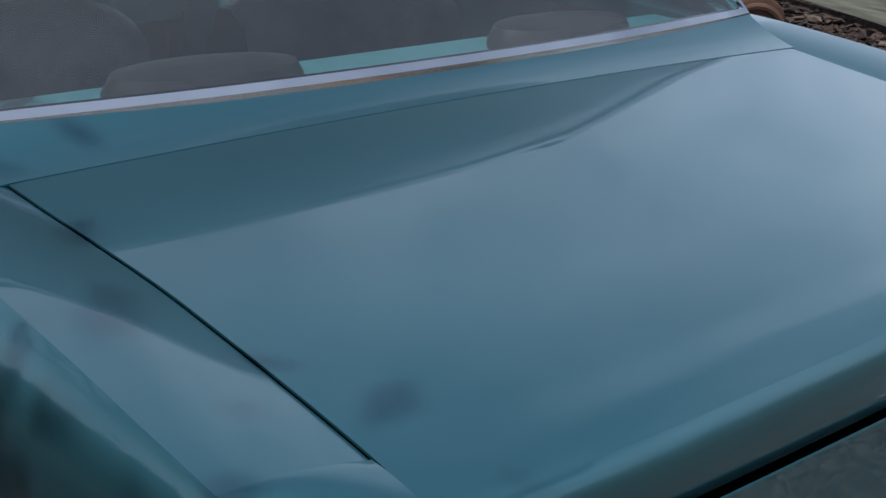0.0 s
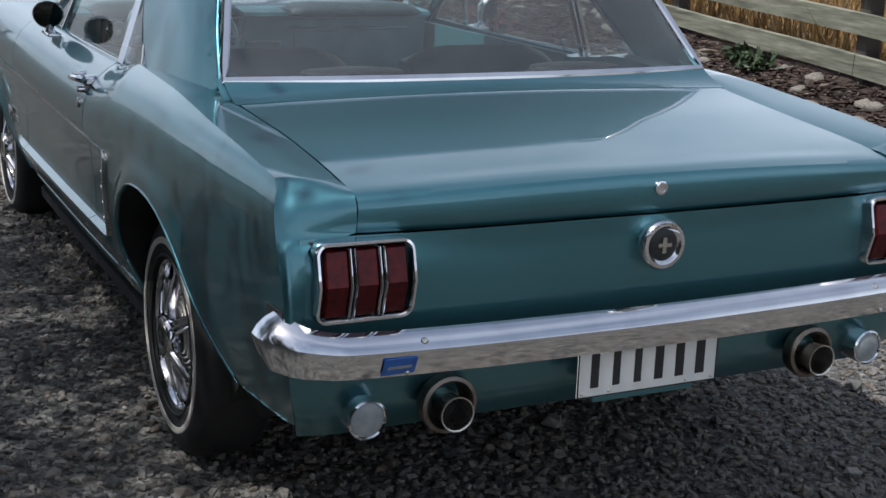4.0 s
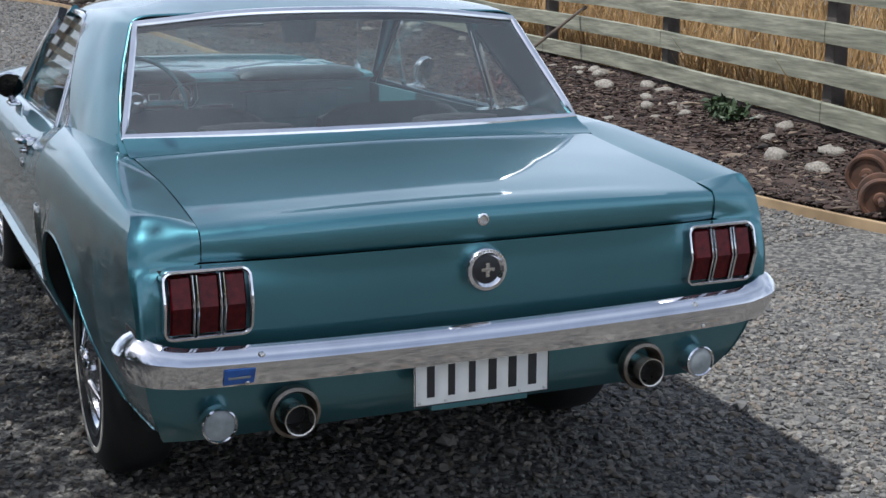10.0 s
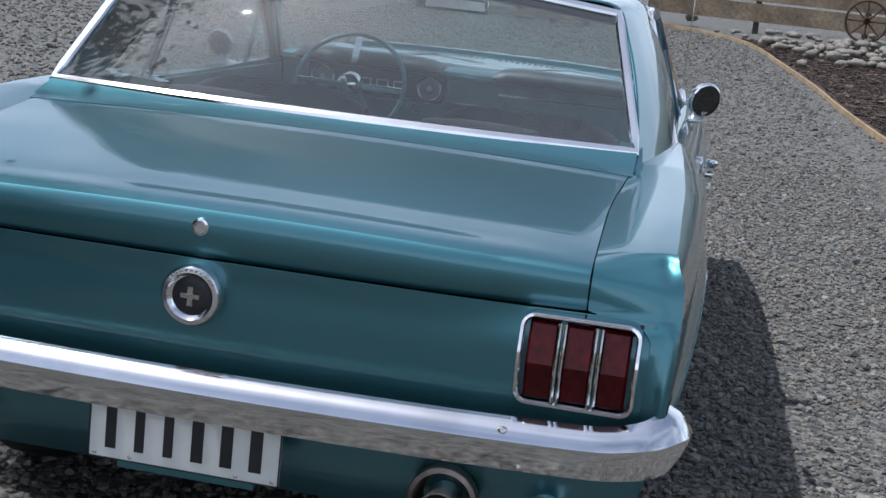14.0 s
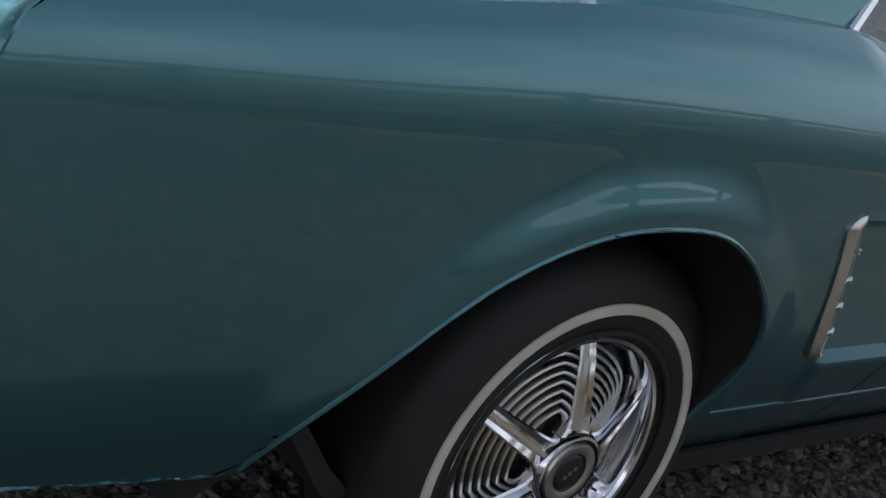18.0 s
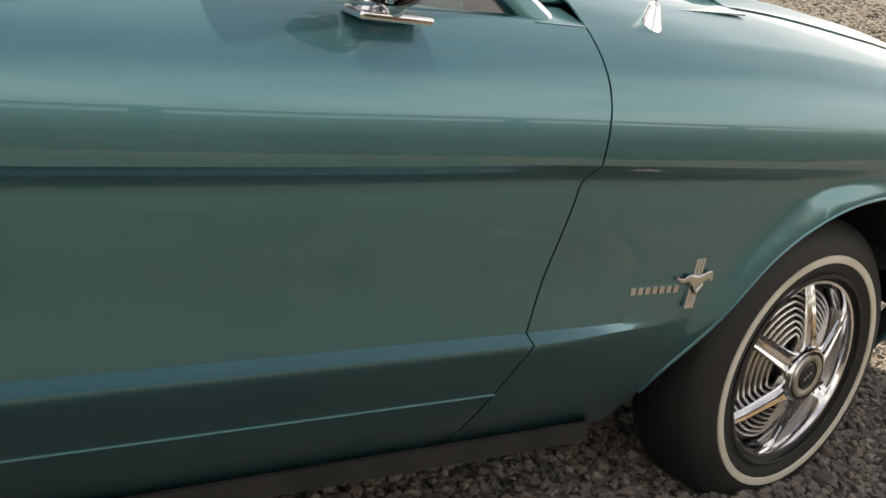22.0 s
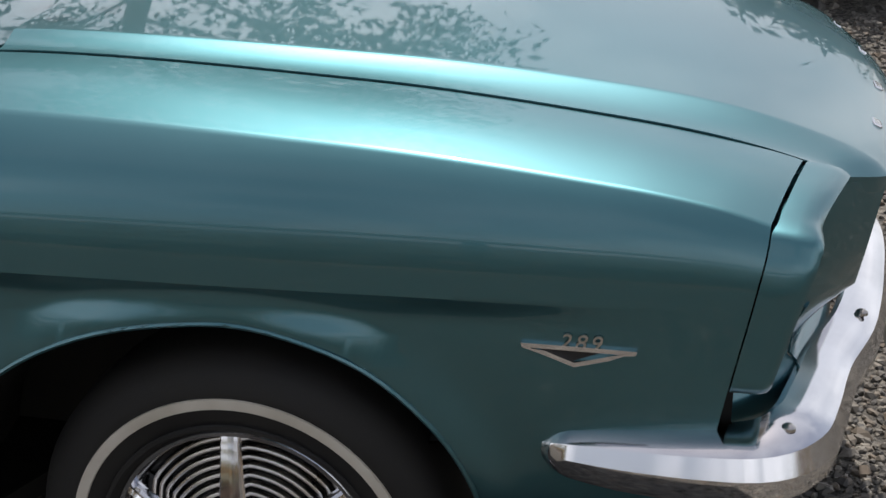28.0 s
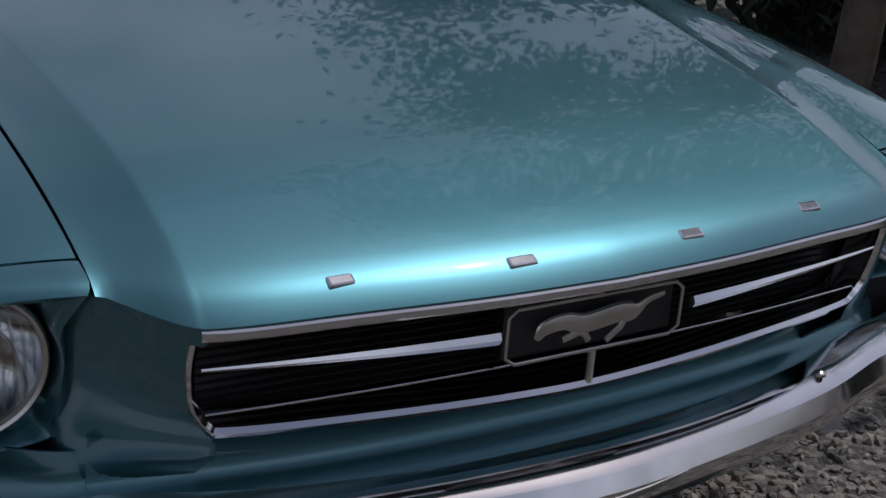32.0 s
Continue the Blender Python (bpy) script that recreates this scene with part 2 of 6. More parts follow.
def join_bm(*bms):
    out = bms[0]
    for b in bms[1:]:
        me = bpy.data.meshes.new("tmp")
        b.to_mesh(me)
        b.free()
        out.from_mesh(me)
        bpy.data.meshes.remove(me)
    return out


def sweep_bm(path, section, up=(0, 0, 1), closed=False, caps=True, scale=None):
    """A section (points across, up) swept along a path of points."""
    path = [Vector(p) for p in path]
    n, rows = len(path), []
    for i, p in enumerate(path):
        a = path[(i - 1) % n] if closed or i else path[0]
        b = path[(i + 1) % n] if closed or i < n - 1 else path[-1]
        t = (b - a).normalized()
        side = t.cross(Vector(up)).normalized()
        top = side.cross(t)
        k = scale[i] if scale is not None else 1.0
        rows.append([p + side * (u * k) + top * (v * k) for u, v in section])
    bm = grid_bm(rows, close_u=closed, close_v=True)
    if caps and not closed:
        bmesh.ops.holes_fill(bm, edges=[e for e in bm.edges if e.is_boundary], sides=0)
    bmesh.ops.recalc_face_normals(bm, faces=bm.faces)
    return bm


def ring(n, rx, ry=None):
    ry = rx if ry is None else ry
    return [(rx * math.cos(2 * math.pi * i / n), ry * math.sin(2 * math.pi * i / n)) for i in range(n)]


def lathe_bm(profile, n=48, axis="y", at=(0, 0, 0), sign=1.0, close=False):
    """profile: (along the axis, radius). Turned about an axis through at."""
    P = []
    for k in range(n):
        a = 2 * math.pi * k / n
        c, s = math.cos(a), math.sin(a)
        row = []
        for h, r in profile:
            h *= sign
            p = {"y": (r * c, h, r * s), "x": (h, r * c, r * s), "z": (r * c, r * s, h)}[axis]
            row.append((at[0] + p[0], at[1] + p[1], at[2] + p[2]))
        P.append(row)
    bm = grid_bm(P, close_u=True, close_v=close)
    bmesh.ops.recalc_face_normals(bm, faces=bm.faces)
    return bm


# ---- ground ----
def ground_z(x, y):
    x, y = np.asarray(x, float), np.asarray(y, float)
    far = np.maximum(x - 1.0, 0)
    rise = 0.045 * far**2 / (far + 0.8)
    bank = np.maximum(-y - 2.0, 0)
    # a low berm carries the near end of the fence
    u = np.clip((-y - 3.75) / 0.5, 0, 1)
    berm = np.clip(0.12 - 0.021 * (x - 3.0), 0, 0.14) * u * u * (3 - 2 * u)
    return rise + 0.09 * bank**2 / (bank + 0.3) + berm


GRAVEL = mat("grey_gravel", (0.2, 0.19, 0.17), 0.85)
mottle(GRAVEL, [(0.030, 0.028, 0.025), (0.075, 0.070, 0.062), (0.14, 0.13, 0.112), (0.21, 0.195, 0.165)], 55.0, kind="voronoi", fac=(0.15, 0.9), bump=1.0, bump_scale=60.0, dist=0.02, fine=160.0)
MULCH = mat("bark_mulch", (0.06, 0.04, 0.03), 0.9)
mottle(MULCH, [(0.02, 0.012, 0.009), (0.055, 0.032, 0.024), (0.11, 0.07, 0.055)], 28.0, bump=1.0, bump_scale=35.0, dist=0.03, fine=90.0)
GRASS = mat("dry_grass", (0.3, 0.2, 0.08), 0.9)
mottle(GRASS, [(0.16, 0.10, 0.04), (0.30, 0.20, 0.08), (0.42, 0.30, 0.13)], 3.0, bump=1.0, bump_scale=25.0, dist=0.05, fine=40.0)
WOOD = mat("weathered_rail", (0.25, 0.24, 0.19), 0.85)
mottle(WOOD, [(0.09, 0.088, 0.06), (0.19, 0.185, 0.13), (0.28, 0.268, 0.195)], 1.6, bump=0.35, bump_scale=2.6, dist=0.01, fac=(0.28, 0.72), fine=5.0)


def stretch(m, scale):
    """Draw a material's textures out along an axis, as wood grain runs."""
    t = m.node_tree
    mp = t.nodes.new("ShaderNodeMapping")
    mp.inputs["Scale"].default_value = scale
    co = t.nodes["Texture Coordinate"]
    for n in list(t.nodes):
        if n.bl_idname == "ShaderNodeTexNoise":
            for link in list(n.inputs["Vector"].links):
                t.links.remove(link)
            t.links.new(mp.outputs["Vector"], n.inputs["Vector"])
    t.links.new(co.outputs["Object"], mp.inputs["Vector"])


stretch(WOOD, (1.0, 6.0, 14.0))
POSTWOOD = mat("dark_post", (0.07, 0.055, 0.045), 0.9)
mottle(POSTWOOD, [(0.04, 0.032, 0.027), (0.10, 0.08, 0.065)], 5.0, bump=0.4, bump_scale=40.0, dist=0.005)
EDGEWOOD = mat("pine_edging", (0.38, 0.26, 0.13), 0.8)
mottle(EDGEWOOD, [(0.20, 0.135, 0.07), (0.36, 0.25, 0.135)], 4.0, bump=0.3, bump_scale=30.0, dist=0.004)
STONE = mat("pale_river_stone", (0.36, 0.33, 0.28), 0.8)
mottle(STONE, [(0.11, 0.095, 0.075), (0.20, 0.175, 0.14), (0.30, 0.275, 0.235)], 6.0, bump=0.4, bump_scale=20.0, dist=0.01)


def terrain_axis(lo, hi, fine_lo, fine_hi, fine, k):
    mid = list(np.arange(fine_lo, fine_hi + 1e-6, fine))
    a, s = [fine_lo], fine
    while a[-1] > lo:
        s *= k
        a.append(a[-1] - s)
    b, s = [fine_hi], fine
    while b[-1] < hi:
        s *= k
        b.append(b[-1] + s)
    return np.array(a[:0:-1] + mid + b[1:])


gx = terrain_axis(-900, 900, -8, 26, 0.5, 1.5)
gy = terrain_axis(-900, 900, -8, 8, 0.5, 1.5)
GXX, GYY = np.meshgrid(gx, gy, indexing="ij")
ground = part("ground", grid_bm(np.stack([GXX, GYY, ground_z(np.minimum(GXX, 40), np.maximum(GYY, -14))], -1), flip=True), GRAVEL, label="grey crushed gravel driveway, rising gently ahead of the car")
tagged(ground, category="ground", kind="structure")

EDGE = [(-9.0, -4.2), (-3.0, -4.0), (0.5, -3.62), (1.5, -3.38), (1.9, -3.3), (2.9, -3.14), (3.5, -3.04), (4.7, -2.84), (7.0, -2.62), (8.6, -2.47), (10.5, -2.32), (12.6, -2.2), (15.5, -1.95), (18.4, -1.62), (20.2, -0.85), (21.5, 0.6)]
edge_x, edge_y = np.array(EDGE).T
edge_f = curve(edge_x, edge_y)


def fence_y(x):
    return -4.24 - 0.125 * (np.clip(x, 1.0, 6.5) - 3.0) - 0.05 * np.maximum(x - 6.5, 0) + 0.09 * np.minimum(x - 1.0, 0)


# the bed of bark between the edging and the fence
bx = np.linspace(-8, 19.5, 150)
bed = []
for x in bx:
    ya, yb = float(edge_f(x)) - 0.03, float(fence_y(x)) - 0.2
    bed.append([(x, y, float(ground_z(x, y)) + 0.035 + 0.03 * noise.noise((x * 1.5, y * 1.5, 0))) for y in np.linspace(ya, min(yb, ya - 0.4), 14)])
bark_bed = part("bark_bed", grid_bm(bed), MULCH, label="dark brown bark mulch garden bed along the driveway")
tagged(bark_bed, category="garden bed", kind="structure")

# ---- the car: body surfaces ----
W_f = curve([-1.02, -0.5, 0, 0.6, 1.2, 1.9, 2.4, 2.75, 3.2, 3.45, 3.55], [0.826, 0.858, 0.874, 0.883, 0.887, 0.887, 0.884, 0.876, 0.852, 0.826, 0.80])
ZC_f = curve([-1.0, 0.36, 0.62, 1.3, 1.88, 2.6, 3.4], [0.76, 0.745, 0.75, 0.76, 0.772, 0.774, 0.772])
ZT_f = curve([-0.95, -0.89, -0.5, -0.1, 0.29, 0.42, 0.6, 1.2, 1.85, 2.4, 2.9, 3.25, 3.36, 3.45], [0.893, 0.909, 0.945, 0.972, 0.978, 0.962, 0.944, 0.946, 0.957, 0.963, 0.944, 0.909, 0.89, 0.864])
YT_f = curve([-0.95, -0.5, 0, 0.3, 0.6, 1.85, 2.4, 2.9, 3.25, 3.45], [0.805, 0.808, 0.80, 0.79, 0.785, 0.79, 0.795, 0.80, 0.80, 0.795])
ARCH_F = [(2.26, 0.28), (2.285, 0.37), (2.355, 0.505), (2.44, 0.614), (2.575, 0.688), (2.72, 0.717), (2.825, 0.712), (2.94, 0.668), (3.03, 0.585), (3.076, 0.505), (3.092, 0.42), (3.085, 0.28)]
ARCH_R = [(-0.575, 0.30), (-0.51, 0.456), (-0.405, 0.588), (-0.30, 0.672), (-0.16, 0.720), (0.0, 0.722), (0.105, 0.683), (0.197, 0.606), (0.246, 0.523), (0.258, 0.43), (0.246, 0.28)]


def spline(points, n):
    """n points along a Catmull-Rom curve through the given points."""
    P = np.array(points, float)
    Q = np.vstack([2 * P[0] - P[1], P, 2 * P[-1] - P[-2]])
    t = np.linspace(0, len(P) - 1, n)
    i = np.minimum(t.astype(int), len(P) - 2)
    u = (t - i)[:, None]
    a, b, c, d = Q[i], Q[i + 1], Q[i + 2], Q[i + 3]
    return 0.5 * (2 * b + (c - a) * u + (2 * a - 5 * b + 4 * c - d) * u**2 + (3 * b - a - 3 * c + d) * u**3)


ARCH_FP, ARCH_RP = spline(ARCH_F, 160), spline(ARCH_R, 160)


def arch_z(x):
    """Lower limit of the body side over the wheel openings."""
    for P in (ARCH_FP, ARCH_RP):
        if P[:, 0].min() < x < P[:, 0].max():
            hit = [a[1] + (b[1] - a[1]) * (x - a[0]) / (b[0] - a[0] + 1e-12) for a, b in zip(P[:-1], P[1:]) if min(a[0], b[0]) <= x <= max(a[0], b[0])]
            return max(hit) if hit else -1.0
    return -1.0


def arch_near(x, z):
    return min(float(np.hypot(P[:, 0] - x, P[:, 1] - z).min()) for P in (ARCH_FP, ARCH_RP))


OFF_S = curve([0.22, 0.30, 0.37, 0.45, 0.478, 0.490, 0.55, 0.66, 0.70], [-0.175, -0.112, -0.072, -0.032, -0.020, -0.042, -0.042, -0.029, -0.024])
OFF_P = curve([0.22, 0.30, 0.37, 0.45, 0.50, 0.55, 0.66, 0.70], [-0.175, -0.122, -0.086, -0.056, -0.046, -0.042, -0.029, -0.024])
OFF_R = curve([0.22, 0.30, 0.40, 0.50, 0.60, 0.68, 0.76], [-0.17, -0.115, -0.062, -0.028, -0.010, -0.002, 0.0])


def side_y(x, z):
    zc, W = float(ZC_f(x)), float(W_f(x))
    if z >= zc:
        zt, yt = float(ZT_f(x)), float(YT_f(x))
        u = (z - zc) / (zt - zc)
        y = W - (W - yt) * u ** (4.2 - 1.1 * float(step(-0.4, 1.0, x)))
    else:
        xs = 0.35 + 0.37 * (0.72 - z)
        k = float(step(xs, xs + 0.02, x) * (1 - step(2.95, 3.38, x)))
        under = -0.024 * (1 - min(1.0, max(0.0, (z - zc + 0.046) / 0.045)) ** 2)
        fade = float(step(1.85, 2.25, x))
        s = float(OFF_S(z)) * (1 - fade) + float(OFF_P(z)) * fade if z < 0.70 else under
        y = W + k * s + (1 - k) * float(OFF_R(min(z, 0.76)))
    d = arch_near(x, z)
    lip = (0.021 if x > 1.0 else 0.017) * (1 - float(step(0.004, 0.060 if x > 1.0 else 0.085, d))) * float(step(0.36, 0.58, z)) * (1 - float(step(zc - 0.02, zc - 0.001, z)) * (x > 1.0))
    return y + lip


ZROWS = [0.232, 0.262, 0.295, 0.33, 0.372, 0.376, 0.41, 0.445, 0.462, 0.476, 0.479, 0.4845, 0.490, 0.52, 0.55, 0.58, 0.61, 0.64, 0.672]
CREASE = [-0.064, -0.058, -0.052, -0.046, -0.04, -0.034, -0.028, -0.022, -0.016, -0.010, -0.004, 0.0]
SHOULDER = [0.04, 0.1, 0.18, 0.27, 0.37, 0.48, 0.6, 0.7, 0.8, 0.88, 0.94, 0.975, 1.0]


def side_panel(xl, xr, s, nx, bottom, top=None, zlow=0.0):
    """One outer panel of the body side between the edges xl(z) and xr(z), with its top fold."""
    cols = []
    for i in range(nx + 1):
        f = i / nx
        col = []
        xm = xl(0.6) + (xr(0.6) - xl(0.6)) * f
        zc, zt = float(ZC_f(xm)), float(ZT_f(xl(0.88) + (xr(0.88) - xl(0.88)) * f))
        zs = [z for z in ZROWS if z < zc - 0.07] + [zc + d for d in CREASE] + [zc + (zt - zc) * u for u in SHOULDER]
        n_low = len([z for z in ZROWS if z < zc - 0.07])
        zs = list(np.interp(np.linspace(0, 1, len(ZROWS)), np.linspace(0, 1, n_low), zs[:n_low])) + zs[n_low:] if n_low != len(ZROWS) else zs
        for z in zs:
            x = xl(z) + (xr(z) - xl(z)) * f
            lo = max(bottom(x), arch_z(x))
            z = max(z, lo)
            ztx = float(ZT_f(x))
            z = min(z, ztx) if z > 0.85 else z
            col.append((x, s * side_y(x, z), z))
        x = col[-1][0]
        if top:
            for p in top(x, col[-1][1] * s, col[-1][2]):
                col.append((p[0], s * p[1], p[2]))
        cols.append(col)
    return grid_bm(cols, flip=s > 0)


HOODGAP_Y = curve([1.9, 2.2, 2.5, 2.9, 3.3, 3.5], [0.69, 0.665, 0.645, 0.622, 0.604, 0.597])
HOODGAP_Z = curve([1.9, 2.4, 2.9, 3.25, 3.40, 3.49, 3.56], [1.0, 1.003, 0.977, 0.937, 0.911, 0.887, 0.84])
DECKGAP_Y = curve([-1.0, -0.93, -0.6, -0.25, -0.1], [0.672, 0.674, 0.672, 0.690, 0.70])
DECKGAP_Z = curve([-0.97, -0.93, -0.88, -0.6, -0.25, -0.1], [0.862, 0.873, 0.886, 0.918, 0.95, 0.972])


def fender_top(x, yt, zt):
    yg, zg = float(HOODGAP_Y(x)) + 0.003, float(HOODGAP_Z(x))
    k = 0.046 * float(step(3.1, 3.432, x))
    yg, zg = float(HOODGAP_Y(x + k)) + 0.0018, float(HOODGAP_Z(x + k))
    out = [(x + k * u, yt + (yg - yt) * u, zt + (zg - zt) * u + 0.006 * math.sin(math.pi * u)) for u in (0.03, 0.1, 0.25, 0.45, 0.65, 0.85, 0.97, 1.0)]
    return out + [(x + k, yg - 0.001, zg - 0.03)]


def quarter_top(x, yt, zt):
    yg, zg = float(DECKGAP_Y(x)) + 0.0008, float(DECKGAP_Z(x))
    k = float(step(-0.16, -0.12, x))
    zg = zg + k * (zt - 0.006 - zg)
    out = [(x, yt + (yg - yt) * u, zt + (zg - zt) * u + 0.004 * math.sin(math.pi * u)) for u in (0.05, 0.15, 0.3, 0.5, 0.7, 0.85, 0.96, 1.0)]
    return out + [(x, yg - 0.001, zg - 0.03)]


def door_top(x, yt, zt):
    return [(x, yt - 0.006, zt + 0.002), (x, yt - 0.016, zt + 0.003), (x, yt - 0.022, zt), (x, yt - 0.024, zt - 0.04)]


door_back = curve([0.28, 0.48, 0.735, 0.752, 0.96, 1.0], [0.675, 0.668, 0.632, 0.620, 0.605, 0.603])
door_front = curve([0.28, 0.48, 0.735, 0.775, 0.96, 1.0], [1.835, 1.85, 1.868, 1.878, 1.876, 1.876])
tail_edge = curve([0.28, 0.36, 0.45, 0.60, 0.68, 0.80, 0.86, 0.89, 0.907, 0.92], [-0.78, -0.848, -0.915, -0.964, -0.970, -0.932, -0.908, -0.890, -0.862, -0.845])
nose_edge = curve([0.28, 0.36, 0.5, 0.62, 0.80, 0.866, 0.9], [3.33, 3.35, 3.372, 3.388, 3.419, 3.430, 3.432])
rocker = lambda x: 0.232
rear_low = lambda x: 0.375 + 0.03 * max(0.0, -x - 0.5) / 0.4 if x < 0 else 0.232
front_low = lambda x: 0.345 + 0.60 * max(0.0, x - 3.15) if x > 2.7 else 0.232

car = thing("parked_car", "teal metallic two-door sports coupe of the sixties with whitewall tyres", "car")
for s, side in ((1, "left"), (-1, "right")):
    part("quarter_panel", side_panel(lambda z: float(tail_edge(z)), lambda z: float(door_back(z)) - 0.0025, s, 150, rear_low, quarter_top), PAINT, car, solid=0.003)
    door = part("door", side_panel(lambda z: float(door_back(z)) + 0.0025, lambda z: float(door_front(z)) - 0.002, s, 44, rocker, door_top), PAINT, car, solid=0.003)
    part("front_fender", side_panel(lambda z: float(door_front(z)) + 0.002, lambda z: float(nose_edge(z)), s, 170, front_low, fender_top), PAINT, car, solid=0.003)
    for P in (ARCH_FP, ARCH_RP):
        lip = [(x, s * (side_y(x, z + 0.004) - 0.0035), z) for x, z in P[::3] if z > (0.385 if x < -0.2 else 0.30)]
        part("arch_lip", sweep_bm(lip, ring(8, 0.0045, 0.0065), up=(0, s, 0)), PAINT, car)

# hood: a crowned panel with a raised middle, curling down at the nose
NOSE_X = curve([0, 0.13, 0.35, 0.5, 0.585], [3.655, 3.65, 3.626, 3.602, 3.530])
HOOD_REAR = curve([0, 0.3, 0.5, 0.67], [2.345, 2.37, 2.378, 2.385])


def hood_strip(x):
    """Width of the hollow strip between the hood's crease and its edge."""
    return 0.056 + 0.038 * float(step(2.45, 3.40, x))


def hood_z(x, y):
    a = abs(y)
    g, w = float(HOODGAP_Y(x)), hood_strip(x)
    zg = float(HOODGAP_Z(min(x, 3.49)))
    if x > 3.40:
        zg = float(curve([3.40, 3.5, 3.58, 3.66], [0.911, 0.891, 0.880, 0.870])(x))
    b = min(1.0, max(0.0, (a - g + w) / w))
    ridge = 0.015 * (1 - b) ** 1.7 * (1 - 0.6 * float(step(3.36, 3.60, x)))
    crown = 0.016 * (1 - (a / g) ** 2)
    return zg + ridge + crown


def nose_drop(d):
    """Fall of the hood's nose at a distance behind its front edge."""
    return 0.030 * max(0.0, 1 - d / 0.22) ** 3 + 0.010 * max(0.0, 1 - d / 0.05) ** 3


hood_cols = []
HOOD_V = [(u, 0.0) for u in np.linspace(0, 0.97, 22)] + [(0.99, 0.0), (1.0, 0.0)] + [(1.0, b) for b in (0.04, 0.1, 0.2, 0.32, 0.46, 0.6, 0.74, 0.88, 1.0)]
HOOD_V = [(-1, u, b) for u, b in HOOD_V[:0:-1]] + [(1, u, b) for u, b in HOOD_V]
for i in range(41):
    f = i / 40
    row = []
    for sg, u, b in HOOD_V:
        yr, yn = u * 0.611 + b * 0.056, u * 0.500 + b * 0.094
        x0, x1 = float(HOOD_REAR(yr)), float(NOSE_X(yn))
        x = x0 + (x1 - x0) * (1 - (1 - f) ** 1.15)
        g, w = float(HOODGAP_Y(x)) - 0.0018, hood_strip(x)
        y = sg * (u * (g - w) + b * w)
        z = hood_z(x, y)
        z -= nose_drop(x1 - x) * (1 - 0.55 * b)
        row.append((x, y, z))
    hood_cols.append(row)
lip = [(x - 0.004, y, z - (0.014 if abs(y) < 0.5 else 0.020)) for x, y, z in hood_cols[-1]]
under = [(x - 0.02, y, z - (0.018 if abs(y) < 0.5 else 0.028)) for x, y, z in hood_cols[-1]]
back = [(x, y, z - 0.03) for x, y, z in hood_cols[0]]
hood = part("hood", grid_bm([back] + hood_cols + [lip, under], flip=True), PAINT, car, solid=0.003)

# cowl panel between hood and windscreen
cowl = []
for i in range(9):
    f = i / 8
    row = []
    for j in range(-16, 17):
        v = j / 16
        y = v * (0.70 + 0.03 * (1 - f))
        xf = float(HOOD_REAR(min(abs(y), 0.67))) - 0.008
        xb = 1.96 - 0.16 * v * v
        x = xb + (xf - xb) * f
        row.append((x, y, 0.975 + 0.024 * f + 0.022 * (1 - v * v)))
    cowl.append(row)
cowl_panel = part("cowl_panel", grid_bm(cowl, flip=True), PAINT, car, solid=0.003)
for sy in (-1, 1):
    for k in range(13):
        y0 = sy * (0.035 + k * 0.0238)
        v = y0 / 0.71
        rows = []
        for x in np.linspace(2.205, 2.315, 4):
            xf, xb = float(HOOD_REAR(abs(y0))) - 0.006, 1.96 - 0.16 * v * v
            z = 0.975 + 0.024 * (x - xb) / (xf - xb) + 0.022 * (1 - v * v) + 0.0012
            rows.append([(x, y0 - 0.0065, z), (x, y0 + 0.0065, z)])
        part("vent_slot", grid_bm(rows, flip=True), BLACK, cowl_panel, smooth=False, solid=0.002)

for s in (1, -1):
    part("cowl_corner", grid_bm([[(x, s * (0.69 + (0.792 - 0.69) * u), 0.978 + (float(ZT_f(1.88)) - 0.003 - 0.978) * u - 0.02 * (1.885 - x)) for u in np.linspace(0, 1, 7)] for x in np.linspace(1.77, 1.8775, 5)], flip=s > 0), PAINT, car, solid=0.003)

# boot lid
deck_rows = []
REAR_X = curve([0, 0.4, 0.66, 0.70], [-0.962, -0.957, -0.938, -0.932])
for i in range(31):
    f = i / 30
    row = []
    for j in range(-30, 31):
        v = j / 30
        xr = float(REAR_X(abs(v) * 0.68))
        xf = -0.252 - 0.015 * (1 - v * v)
        x = xr + (xf - xr) * f**1.1
        y = v * (float(DECKGAP_Y(x)) - 0.0012)
        z = float(DECKGAP_Z(max(x, -0.88))) + 0.016 * (1 - v * v)
        z -= 0.013 * max(0.0, 1 - (x - xr) / 0.075) ** 2
        row.append((x, y, z))
    deck_rows.append(row)
drop = [[(x - 0.012 - dx, y, z + (0.8095 - z) * k) for x, y, z in deck_rows[0]] for dx, k in ((-0.030, 1.0), (-0.0105, 1.0), (-0.008, 0.95), (-0.005, 0.7), (-0.002, 0.3), (-0.006, 0.1))]
deck = part("boot_lid", grid_bm(drop + deck_rows + [[(x + 0.001, y, z - 0.03) for x, y, z in deck_rows[-1]]], flip=True), PAINT, car, solid=0.003)

# filler panel between boot lid and rear window
fill = []
for i in range(7):
    f = i / 6
    row = []
    for j in range(-20, 21):
        v = j / 20
        xa, xb = -0.258 - 0.015 * (1 - v * v), -0.158 - 0.035 * (1 - v * v)
        x = xa + (xb - xa) * f
        zb = 0.989
        za = float(DECKGAP_Z(xa)) + 0.016 * (1 - v * v)
        row.append((x, v * 0.698, za + (zb - za) * (0.55 * f + 0.45 * f * f)))
    fill.append(row)
part("filler_panel", grid_bm(fill, flip=True), PAINT, car, solid=0.003)

